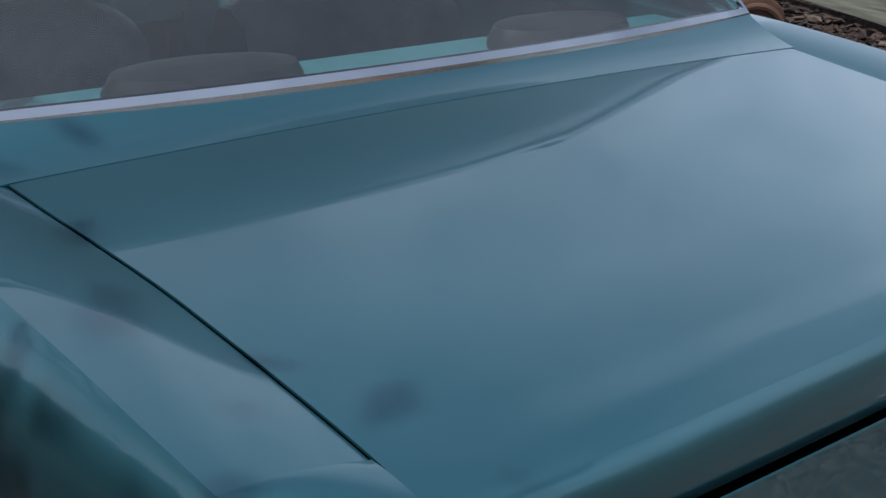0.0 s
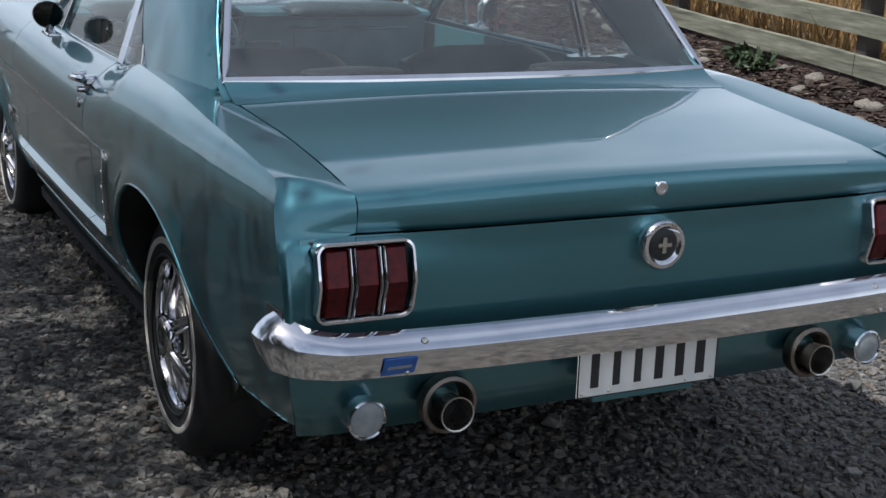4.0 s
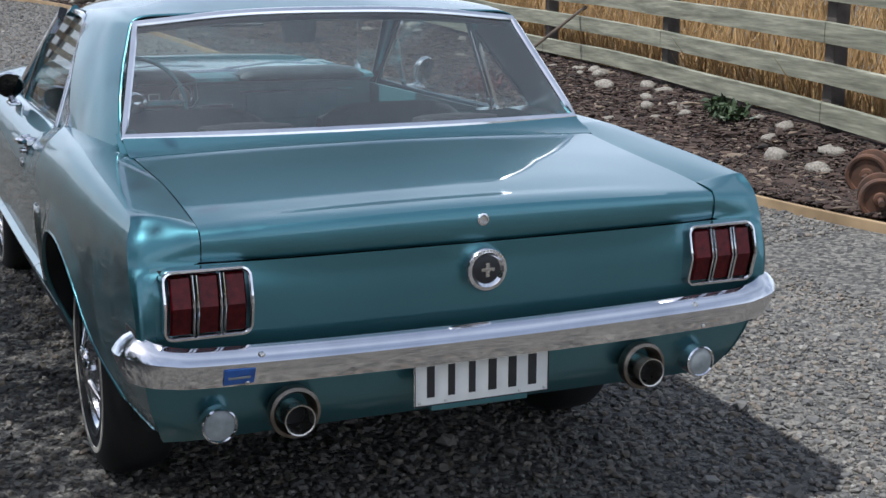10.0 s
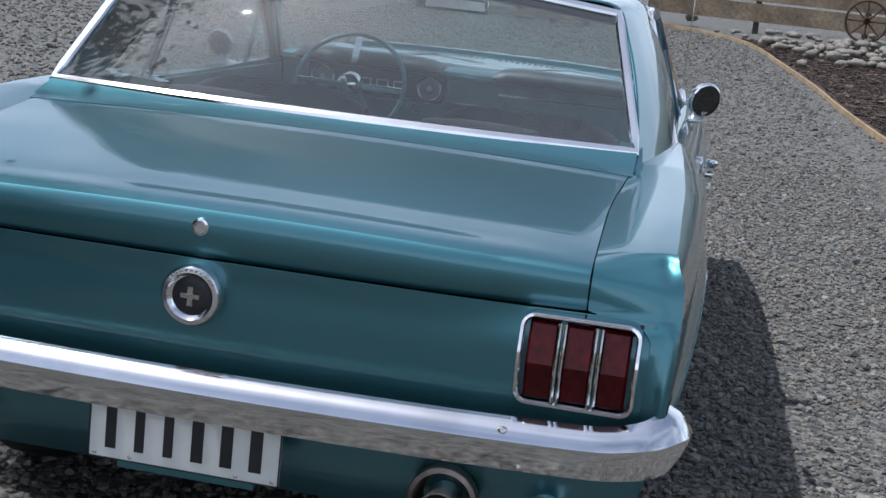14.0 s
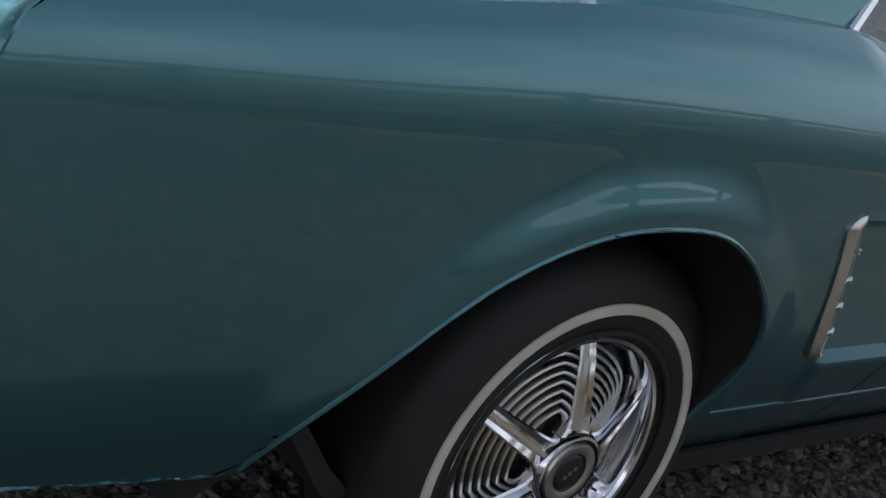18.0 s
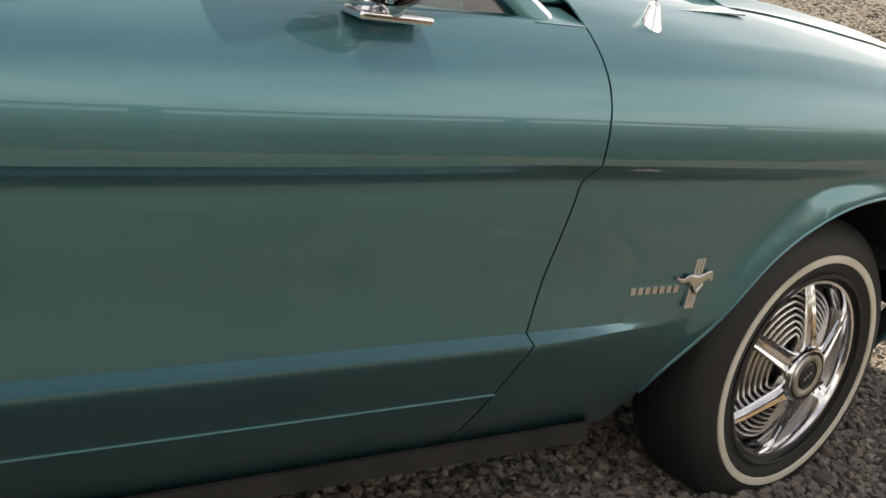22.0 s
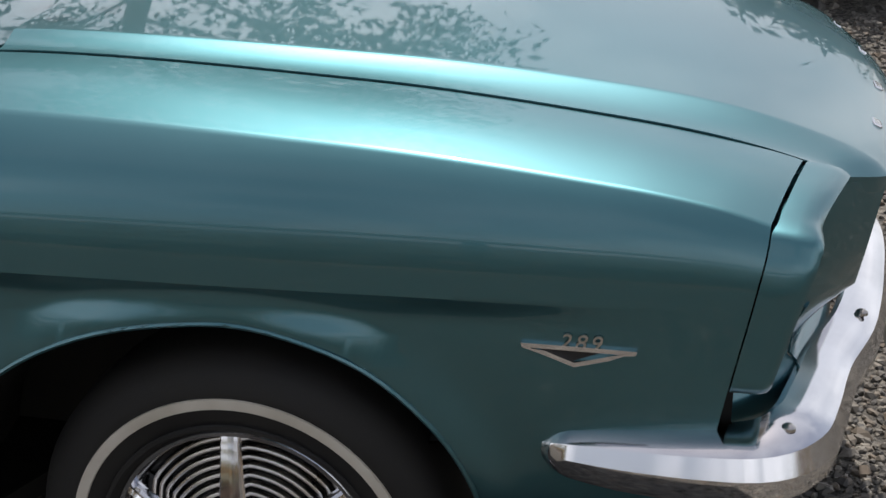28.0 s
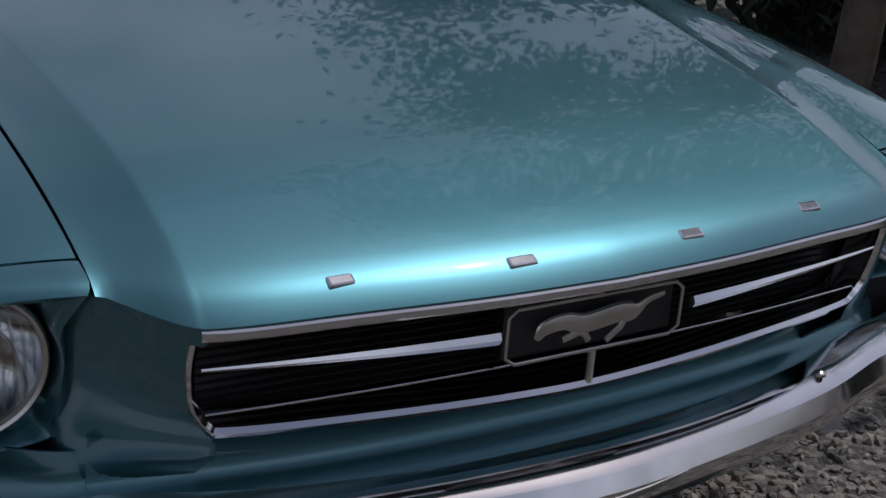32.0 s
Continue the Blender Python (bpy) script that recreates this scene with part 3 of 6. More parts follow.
# tail: end caps, panel, lower valance
PANEL_X = curve([0.30, 0.36, 0.45, 0.55, 0.60, 0.66, 0.74, 0.80, 0.83, 0.86], [-0.81, -0.868, -0.925, -0.948, -0.955, -0.963, -0.966, -0.960, -0.950, -0.940])
tail = []
for z in np.linspace(0.575, 0.806, 16):
    row = []
    for j in range(-30, 31):
        y = 0.79 * j / 30
        bow = 0.012 * (1 - (y / 0.79) ** 2)
        flush = float(step(0.745, 0.806, z))
        lip = float(REAR_X(min(abs(y), 0.70))) - 0.017
        row.append(((float(PANEL_X(z)) - bow * 0.6) * (1 - flush) + lip * flush, y, z))
    tail.append(row)
part("tail_panel", grid_bm(tail), PAINT, car, solid=0.003)
for s in (1, -1):
    # rounded end of the rear wing: from its outer edge in to the lamp recess and the boot lid
    cap = []
    for z in [0.60, 0.63, 0.66, 0.69, 0.72, 0.75, 0.775, 0.79, 0.80, 0.81, 0.82, 0.83, 0.84, 0.85, 0.86, 0.868, 0.876, 0.884, 0.892]:
        xe = float(tail_edge(z))
        yo = side_y(xe, z)
        top = float(step(0.785, 0.808, z))
        yi = 0.786 - top * (0.786 - 0.676)
        xi = float(PANEL_X(z)) + 0.001 * (1 - top)
        xi = xi * (1 - top) + top * (float(REAR_X(0.68)) - 0.012 + 0.10 * max(0.0, z - 0.855) + 0.006 * max(0.0, 0.83 - z) / 0.02)
        row = []
        for u in np.linspace(0, 1, 25):
            y = yo + (yi - yo) * u
            x = xe + (xi - xe) * u + float(np.interp(u, [0, 0.17, 0.25, 0.5, 0.75, 1.0], [0.0, -0.007, -0.008, -0.004, -0.0015, 0.0])) * (1 - 0.4 * top)
            x += 0.024 * (max(0.0, z - 0.845) / 0.047) ** 2 * min(1.0, u / 0.15) * (1 - 0.6 * u)
            row.append((x, s * y, z - u * max(0.0, z - 0.86) * 0.4))
        cap.append(row)
    lines = list(np.linspace(0, 1, 25))
    corner = []
    for w in (0.75, 0.5, 0.25, 0.1, 0.0):
        row = []
        for u, (xl_, yl_, zl_) in zip(lines, cap[-1]):
            p0 = (-0.862, side_y(-0.862, 0.907) + (0.676 - side_y(-0.862, 0.907)) * u, 0.907 + (float(DECKGAP_Z(-0.862)) - 0.907) * u + 0.004 * math.sin(math.pi * u))
            row.append((p0[0] + (xl_ - p0[0]) * w, s * (p0[1] + (abs(yl_) - p0[1]) * w), p0[2] + (zl_ - p0[2]) * w**1.8))
        corner.append(row)
    part("tail_end_cap", grid_bm(cap + corner, flip=s < 0), PAINT, car, solid=0.003, angle=80)
val = []
for k, z in enumerate(np.linspace(0.368, 0.58, 10)):
    row = []
    for j in range(-30, 31):
        v = j / 30
        xe = float(tail_edge(z))
        y = v * (side_y(xe, z) - 0.002)
        xx = float(PANEL_X(z)) + 0.005
        x = xx + (xe + 0.003 - xx) * max(0.0, (abs(v) - 0.86) / 0.14) ** 2
        row.append((x, y, z))
    val.append(row)
part("rear_valance", grid_bm(val), PAINT, car, solid=0.003)

# roof with the two sail panels, drawn as a coarse cage and smoothed
RG_B = np.array((-0.165, 0.712, 0.955))
RG_T = np.array((0.115, 0.618, 1.290))
SW_B = np.array((0.285, 0.782, 0.950))
SW_T = np.array((0.650, 0.655, 1.288))
bm = bmesh.new()
ids = {}
ns, cage_v = 5, {}
for k in range(ns):
    f = k / (ns - 1)
    for r, u in enumerate((0.0, 0.3, 0.65, 0.9)):
        b, t = RG_B + (SW_B - RG_B) * f, RG_T + (SW_T - RG_T) * f
        p = b + (t - b) * u
        p[1] += 0.022 * math.sin(math.pi * u) + 0.012 * math.sin(math.pi * f)
        if k == 0:
            p[1] -= 0.012
        cage_v[(k, r)] = p
rail_x = [0.115, 0.25, 0.39, 0.52, 0.65, 0.80, 0.95, 1.08, 1.19]
rail_z = [1.296, 1.305, 1.308, 1.308, 1.306, 1.305, 1.302, 1.296, 1.286]
rail_y = [0.612, 0.632, 0.643, 0.648, 0.65, 0.645, 0.635, 0.622, 0.606]
crown = [0.030, 0.055, 0.075, 0.088, 0.092, 0.092, 0.085, 0.072, 0.058]
bow_x = [-0.015, -0.01, -0.005, 0, 0, 0, 0.01, 0.03, 0.06]
for s in (1, -1):
    for (k, r), p in cage_v.items():
        ids[(s, k, r)] = bm.verts.new((p[0], s * p[1], p[2]))
rv = (1.0, 0.93, 0.75, 0.45)
for k in range(9):
    for r, v in enumerate(rv):
        for s in (1, -1):
            z = rail_z[k] + crown[k] * (1 - v**2.2) + (0.012 if r == 1 else 0)
            ids[(s, k, 4 + r)] = bm.verts.new((rail_x[k] + bow_x[k] * (1 - v * v), s * rail_y[k] * v, z))
    c = bm.verts.new((rail_x[k] + bow_x[k], 0, rail_z[k] + crown[k]))
    ids[(1, k, 8)] = ids[(-1, k, 8)] = c
for s in (1, -1):
    for k in range(8):
        for r in range(8):
            if r < 4 and k >= ns - 1:
                continue
            q = [ids[(s, k, r)], ids[(s, k + 1, r)], ids[(s, k + 1, r + 1)], ids[(s, k, r + 1)]]
            bm.faces.new(q if s < 0 else q[::-1])
roof = part("roof", bm, PAINT, car, angle=180)
m = roof.modifiers.new("smooth", "SUBSURF")
m.levels = m.render_levels = 3
m = roof.modifiers.new("thick", "SOLIDIFY")
m.thickness, m.offset = 0.004, -1.0


for s in (1, -1):
    A, B, C, D = (np.array(q) for q in ((-0.215, 0.64, 0.952), (-0.215, 0.715, 0.954), (-0.10, 0.706, 0.996), (-0.10, 0.655, 1.006)))
    part("pillar_joint", grid_bm([[tuple(((A + (B - A) * v) * (1 - u) + (D + (C - D) * v) * u + np.array((0, 0, 0.006 * math.sin(math.pi * u) * math.sin(math.pi * v)))) * (1, s, 1)) for v in np.linspace(0, 1, 7)] for u in np.linspace(0, 1, 7)], flip=s > 0), PAINT, car, solid=0.003)


# windows
def patch(bottom, top, n, m, bulge):
    """Glass between a bottom and a top line (lists of points), bulged along a direction."""
    B, T = spline(bottom, n), spline(top, n)
    rows = []
    for u in np.linspace(0, 1, m):
        w = math.sin(math.pi * u)
        row = B + (T - B) * u + np.array(bulge) * w * np.sin(np.linspace(0, math.pi, n))[:, None]
        rows.append(row)
    return rows


rg = patch([(-0.150, 0.695, 0.992), (-0.185, 0.35, 0.992), (-0.195, 0, 0.992), (-0.185, -0.35, 0.992), (-0.150, -0.695, 0.992)], [(0.112, 0.602, 1.284), (0.098, 0.3, 1.312), (0.094, 0, 1.318), (0.098, -0.3, 1.312), (0.112, -0.602, 1.284)], 21, 11, (-0.015, 0, 0.015))
rear_window = part("rear_window", grid_bm(rg), GLASS, car, "rear window of clear glass")
rear_window.visible_shadow = False
ws = patch([(1.80, 0.755, 0.962), (1.925, 0.4, 0.985), (1.955, 0, 0.992), (1.925, -0.4, 0.985), (1.80, -0.755, 0.962)], [(1.195, 0.592, 1.285), (1.245, 0.3, 1.328), (1.255, 0, 1.34), (1.245, -0.3, 1.328), (1.195, -0.592, 1.285)], 21, 11, (0.02, 0, 0.02))
windscreen = part("windscreen", grid_bm(ws, flip=True), GLASS, car, "curved windscreen glass")
windscreen.visible_shadow = False
FLAT = [(0.011, 0.004), (0.006, 0.008), (-0.006, 0.008), (-0.011, 0.004), (-0.011, -0.006), (0.011, -0.006)]


def trim(points, parent, width=1.0, material=None, closed=False, up=(0, 0, 1), name="chrome_trim", section=FLAT):
    return part(name, sweep_bm(points, [(a * width, b * width) for a, b in section], up=up, closed=closed), material or CHROME, parent)


def frame_of(rows):
    rows = [list(r) for r in rows]
    loop = rows[0] + [r[-1] for r in rows[1:-1]] + rows[-1][::-1] + [r[0] for r in rows[-2:0:-1]]
    out = []
    for i, p in enumerate(loop):
        if not out or np.linalg.norm(np.array(p) - out[-1]) > 0.01:
            out.append(np.array(p))
    return out


trim(frame_of(rg), rear_window, 1.05, closed=True, up=(-0.72, 0, 0.69))
trim(frame_of(ws), windscreen, 1.2, closed=True, up=(0.5, 0, 0.8))

for s in (1, -1):
    # rear quarter window, door glass and vent pane share the plane of the side glass
    def gp(x, z):
        return (x, s * (0.767 - 0.33 * (z - 0.945)), z)

    back_x = lambda z: 0.300 + (0.640 - 0.300) * (z - 0.972) / (1.284 - 0.972)
    quarter = part("quarter_window", grid_bm([[gp(min(back_x(max(z, 0.975)), 0.575) + (0.58 - min(back_x(max(z, 0.975)), 0.575)) * u, z) for u in np.linspace(0, 1, 5)] for z in np.linspace(0.95, 1.228, 8)], flip=s > 0), GLASS, car)
    quarter.visible_shadow = False
    front_x = lambda z: 1.775 + (1.185 - 1.775) * (z - 0.962) / (1.285 - 0.962)
    vent_x = lambda z: 1.475 - 0.42 * (z - 0.95)
    dg = part("door_window", grid_bm([[gp(0.60 + (min(vent_x(z), front_x(z) - 0.01) - 0.60) * u, z) for u in np.linspace(0, 1, 8)] for z in np.linspace(0.945, 1.275, 8)], flip=s > 0), GLASS, car)
    vg = part("vent_window", grid_bm([[gp(vent_x(z) + (max(front_x(z) - 0.02, vent_x(z)) - vent_x(z)) * u, z) for u in np.linspace(0, 1, 5)] for z in np.linspace(0.95, 1.20, 8)], flip=s > 0), GLASS, car)
    dg.visible_shadow = vg.visible_shadow = False
    out = lambda p, d=0.006: (p[0], p[1] + s * d, p[2])
    up = (0, s, 0.33)
    trim([out(gp(0.572, z)) for z in np.linspace(0.945, 1.27, 6)], quarter, 1.0, up=up, material=CHROME)
    trim([out(gp(0.605, z)) for z in np.linspace(0.945, 1.27, 6)], dg, 1.0, up=up)
    trim([out(gp(vent_x(z), z)) for z in np.linspace(0.95, 1.19, 6)], vg, 0.9, up=up)
    trim([out(gp(x, 0.949)) for x in np.linspace(0.615, 1.74, 12)], dg, 0.22, up=up)
    trim([out(gp(front_x(z) - 0.005, z), 0.006) for z in np.linspace(0.955, 1.27, 8)], vg, 1.0, up=up)
    trim([out(gp(front_x(z) + 0.028, z), 0.004) for z in np.linspace(0.955, 1.28, 8)], car, 1.1, up=up, name="pillar_trim")
    trim([out(gp(front_x(z) + 0.012, z), -0.004) for z in np.linspace(0.955, 1.28, 8)], car, 2.0, up=up, material=BLACK, name="pillar_seal")
    trim([(back_x(z), s * (0.778 - (0.778 - 0.655) * (z - 0.972) / (1.288 - 0.972)), z) for z in np.linspace(0.972, 1.262, 8)] + [(0.66, s * 0.658, 1.284), (0.72, s * 0.660, 1.293), (0.95, s * 0.645, 1.292), (1.1, s * 0.628, 1.286), (1.185, s * 0.612, 1.276)], car, 0.9, up=up, name="drip_rail")
    # A pillar
    bmp = sweep_bm([(1.80 + (1.19 - 1.80) * t, s * (0.772 + (0.612 - 0.772) * t), 0.945 + (1.290 - 0.945) * t + 0.01 * math.sin(math.pi * t)) for t in np.linspace(0, 1, 8)], ring(10, 0.022, 0.016), up=up)
    part("windscreen_pillar", bmp, PAINT, car)
    # sill seam strip under the door
    trim([(x, s * (side_y(x, 0.374) + 0.001), 0.374) for x in np.linspace(0.30, 1.845, 20)], car, 0.16, up=(0, s, 0.3), name="sill_seam", material=PAINT)

# ---- wheels ----


def wheel(x, s, turn):
    y0 = s * 0.70
    prof = [(-0.085, 0.19), (-0.097, 0.23), (-0.1, 0.262), (-0.092, 0.29), (-0.075, 0.307), (-0.06, 0.3165), (0, 0.32), (0.06, 0.3165), (0.075, 0.307), (0.09, 0.29), (0.1, 0.265), (0.101, 0.258), (0.1005, 0.252), (0.1, 0.240), (0.098, 0.225), (0.09, 0.205), (0.08, 0.192), (0.06, 0.18)]
    tyre = part("wheel", lathe_bm(prof, 72, "y", (x, y0, 0.32), s), RUBBER, car, "black tyre with narrow whitewall", angle=50)
    part("whitewall", lathe_bm([(0.1005, 0.2375), (0.1035, 0.2385), (0.1045, 0.246), (0.1035, 0.2535), (0.1005, 0.2545)], 72, "y", (x, y0, 0.32), s), WHITEWALL, tyre, "off-white whitewall band")
    part("sidewall_rib", lathe_bm([(0.098, 0.203), (0.101, 0.206), (0.1005, 0.211), (0.098, 0.213)], 60, "y", (x, y0, 0.32), s), RUBBER, tyre)
    part("hubcap", lathe_bm([(0.07, 0.200), (0.084, 0.199), (0.089, 0.195), (0.088, 0.189), (0.078, 0.184), (0.060, 0.180), (0.045, 0.177)], 72, "y", (x, y0, 0.32), s), CHROME, tyre, "polished wheel cover rim")
    part("hubcap_dish", lathe_bm([(0.040, 0.180), (0.034, 0.16), (0.040, 0.12), (0.058, 0.085), (0.075, 0.06)], 60, "y", (x, y0, 0.32), s), BLACK, tyre, "dark slotted dish")
    for k in range(8):
        r = 0.083 + 0.0118 * k
        h = 0.083 - 0.0047 * k
        part("dish_ring", lathe_bm([(h - 0.008, r - 0.0036), (h, r - 0.0026), (h + 0.0012, r), (h, r + 0.0026), (h - 0.008, r + 0.0036)], 60, "y", (x, y0, 0.32), s), STEEL, tyre)
    for k in range(6):
        a = math.pi / 2 + k * math.pi / 3 + turn
        c, sn = math.cos(a), math.sin(a)
        rows = []
        for r, w, h in ((0.054, 0.030, 0.112), (0.066, 0.0225, 0.110), (0.08, 0.0205, 0.107), (0.12, 0.0180, 0.096), (0.16, 0.0158, 0.084), (0.182, 0.0150, 0.075)):
            rows.append([(x + r * c - d * sn, y0 + s * hh, 0.32 + r * sn + d * c) for d, hh in ((-w, h - 0.035), (-w, h - 0.004), (-w * 0.86, h - 0.001), (-w * 0.22, h - 0.006), (-w * 0.12, h + 0.001), (w * 0.12, h + 0.001), (w * 0.22, h - 0.006), (w * 0.86, h - 0.001), (w, h - 0.004), (w, h - 0.035))])
        b = grid_bm(rows)
        bmesh.ops.recalc_face_normals(b, faces=b.faces)
        part("spoke", b, CHROME, tyre, angle=25)
    part("centre_cap", lathe_bm([(0.085, 0.062), (0.110, 0.061), (0.118, 0.057), (0.119, 0.053)], 48, "y", (x, y0, 0.32), s), CHROME, tyre, "bright centre cap")
    part("cap_groove", lathe_bm([(0.118, 0.0535), (0.113, 0.052), (0.113, 0.049), (0.118, 0.0475)], 48, "y", (x, y0, 0.32), s), BLACK, tyre, "black ring round the centre cap")
    part("cap_ring", lathe_bm([(0.117, 0.048), (0.121, 0.046), (0.122, 0.036), (0.120, 0.031)], 48, "y", (x, y0, 0.32), s), STEEL, tyre, "dull silver ring of the centre cap")
    part("centre_badge", lathe_bm([(0.119, 0.032), (0.117, 0.028), (0.120, 0.024), (0.1205, 0.012), (0.1205, 0.0001)], 36, "y", (x, y0, 0.32), s), BLACK, tyre, "black centre badge with worn bars")
    for k in (-1, 0, 1):
        part("badge_bar", box_bm((x + k * 0.008 - 0.0025, y0 + s * 0.1205 - 0.001, 0.32 + k * 0.006 - 0.003), (x + k * 0.008 + 0.0025, y0 + s * 0.1205 + 0.0015, 0.32 + k * 0.006 + 0.003)), STEEL, tyre, smooth=False)
    return tyre


for x in (0.0, 2.743):
    for s in (1, -1):
        wheel(x, s, 0.08 if x > 1 else 0.0)

# underbody, wheel wells and inner liner, all dark
for s in (1, -1):
    for xc, P in ((2.66, ARCH_FP), (-0.13, ARCH_RP)):
        rows = []
        for p in P[::4]:
            px, pz = p
            ye = side_y(px, max(pz, 0.31)) - 0.004
            if px > 2.98 and pz < 0.56:
                rows.append([(px, s * ye, pz), (px + 0.004, s * (ye - 0.02), pz), (px + 0.006, s * (ye - 0.04), pz), (px + 0.008, s * (ye - 0.045), pz)])
                continue
            rows.append([(px, s * ye, pz), (px + (px - xc) * 0.015, s * (ye - 0.03), pz + 0.004), (px + (px - xc) * 0.10, s * 0.45, pz + 0.03), (xc, s * 0.445, 0.30)])
        part("wheel_well", grid_bm(rows), DARK, car, solid=0.003)
rows = []
for x in np.linspace(-0.86, 3.40, 60):
    w = float(W_f(x)) - 0.14 - 0.3 * float(step(2.2, 2.35, x))
    z = 0.225 + 0.16 * float(step(-0.30, -0.42, x) + step(2.90, 3.05, x))
    rows.append([(x, -w, z + 0.03), (x, -w, z), (x, w, z), (x, w, z + 0.03)])
part("floor_pan", grid_bm(rows), DARK, car, solid=0.01)
for s in (1, -1):
    rows = []
    for x in np.linspace(0.30, 2.16, 30):
        rows.append([(x, s * (side_y(x, z) - 0.03), z) for z in np.linspace(0.24, 0.93, 12)])
    part("inner_side", grid_bm(rows), DARK, car, solid=0.004)
part("engine_bay_liner", grid_bm([[(x, y, min(hood_z(x, y), 0.93) - 0.05) for y in np.linspace(-0.57, 0.57, 9)] for x in np.linspace(2.0, 3.5, 9)]), DARK, car, solid=0.004)
for s in (1, -1):
    part("inner_fender", grid_bm([[(x, s * (float(HOODGAP_Y(x)) + d), float(HOODGAP_Z(x)) - 0.05) for d in (-0.04, 0.08)] for x in np.linspace(1.95, 3.4, 12)]), DARK, car, solid=0.004)
    part("boot_gutter", grid_bm([[(x, s * (float(DECKGAP_Y(x)) + d), float(DECKGAP_Z(x)) - 0.045) for d in (-0.05, 0.06)] for x in np.linspace(-0.9, -0.2, 10)]), DARK, car, solid=0.004)
part("boot_gutter", grid_bm([[(x, y, 0.90) for y in np.linspace(-0.66, 0.66, 9)] for x in (-0.32, -0.19)]), DARK, car, solid=0.004)

# ---- rear details ----
BUMP_R = [(0.031, 0.010), (0.024, 0.022), (0.011, 0.034), (-0.006, 0.042), (-0.011, 0.040), (0.004, 0.028), (0.016, 0.014), (0.019, 0.004), (0.000, -0.042), (0.003, -0.049), (0.008, -0.047), (0.023, -0.018), (0.0305, 0.004)]


def bumper(points, section, name, label):
    P = spline([p[:3] for p in points], 90)
    k = np.interp(np.linspace(0, len(points) - 1, 90), range(len(points)), [p[3] for p in points])
    return part(name, sweep_bm(P, section, scale=k), CHROME, car, label, angle=30)


half = [(-0.922, 0.836, 0.612, 1.28), (-0.945, 0.836, 0.611, 1.25), (-0.962, 0.830, 0.610, 1.2), (-0.990, 0.802, 0.601, 1.1), (-1.005, 0.76, 0.594, 1.03), (-1.014, 0.70, 0.589, 1.0), (-1.020, 0.5, 0.584, 1.0), (-1.024, 0.25, 0.581, 1.0)]
rear_bumper = bumper(half + [(-1.026, 0, 0.58, 1.0)] + [(x, -y, z, k) for x, y, z, k in half[::-1]], BUMP_R, "rear_bumper", "chrome rear bumper wrapping round the corners")


def dome(at, r, h, axis, sign, material, parent, name, label=""):
    return part(name, lathe_bm([(0, r), (h * 0.5, r * 0.95), (h * 0.85, r * 0.6), (h, 0.0003)], 20, axis, at, sign), material, parent, label)


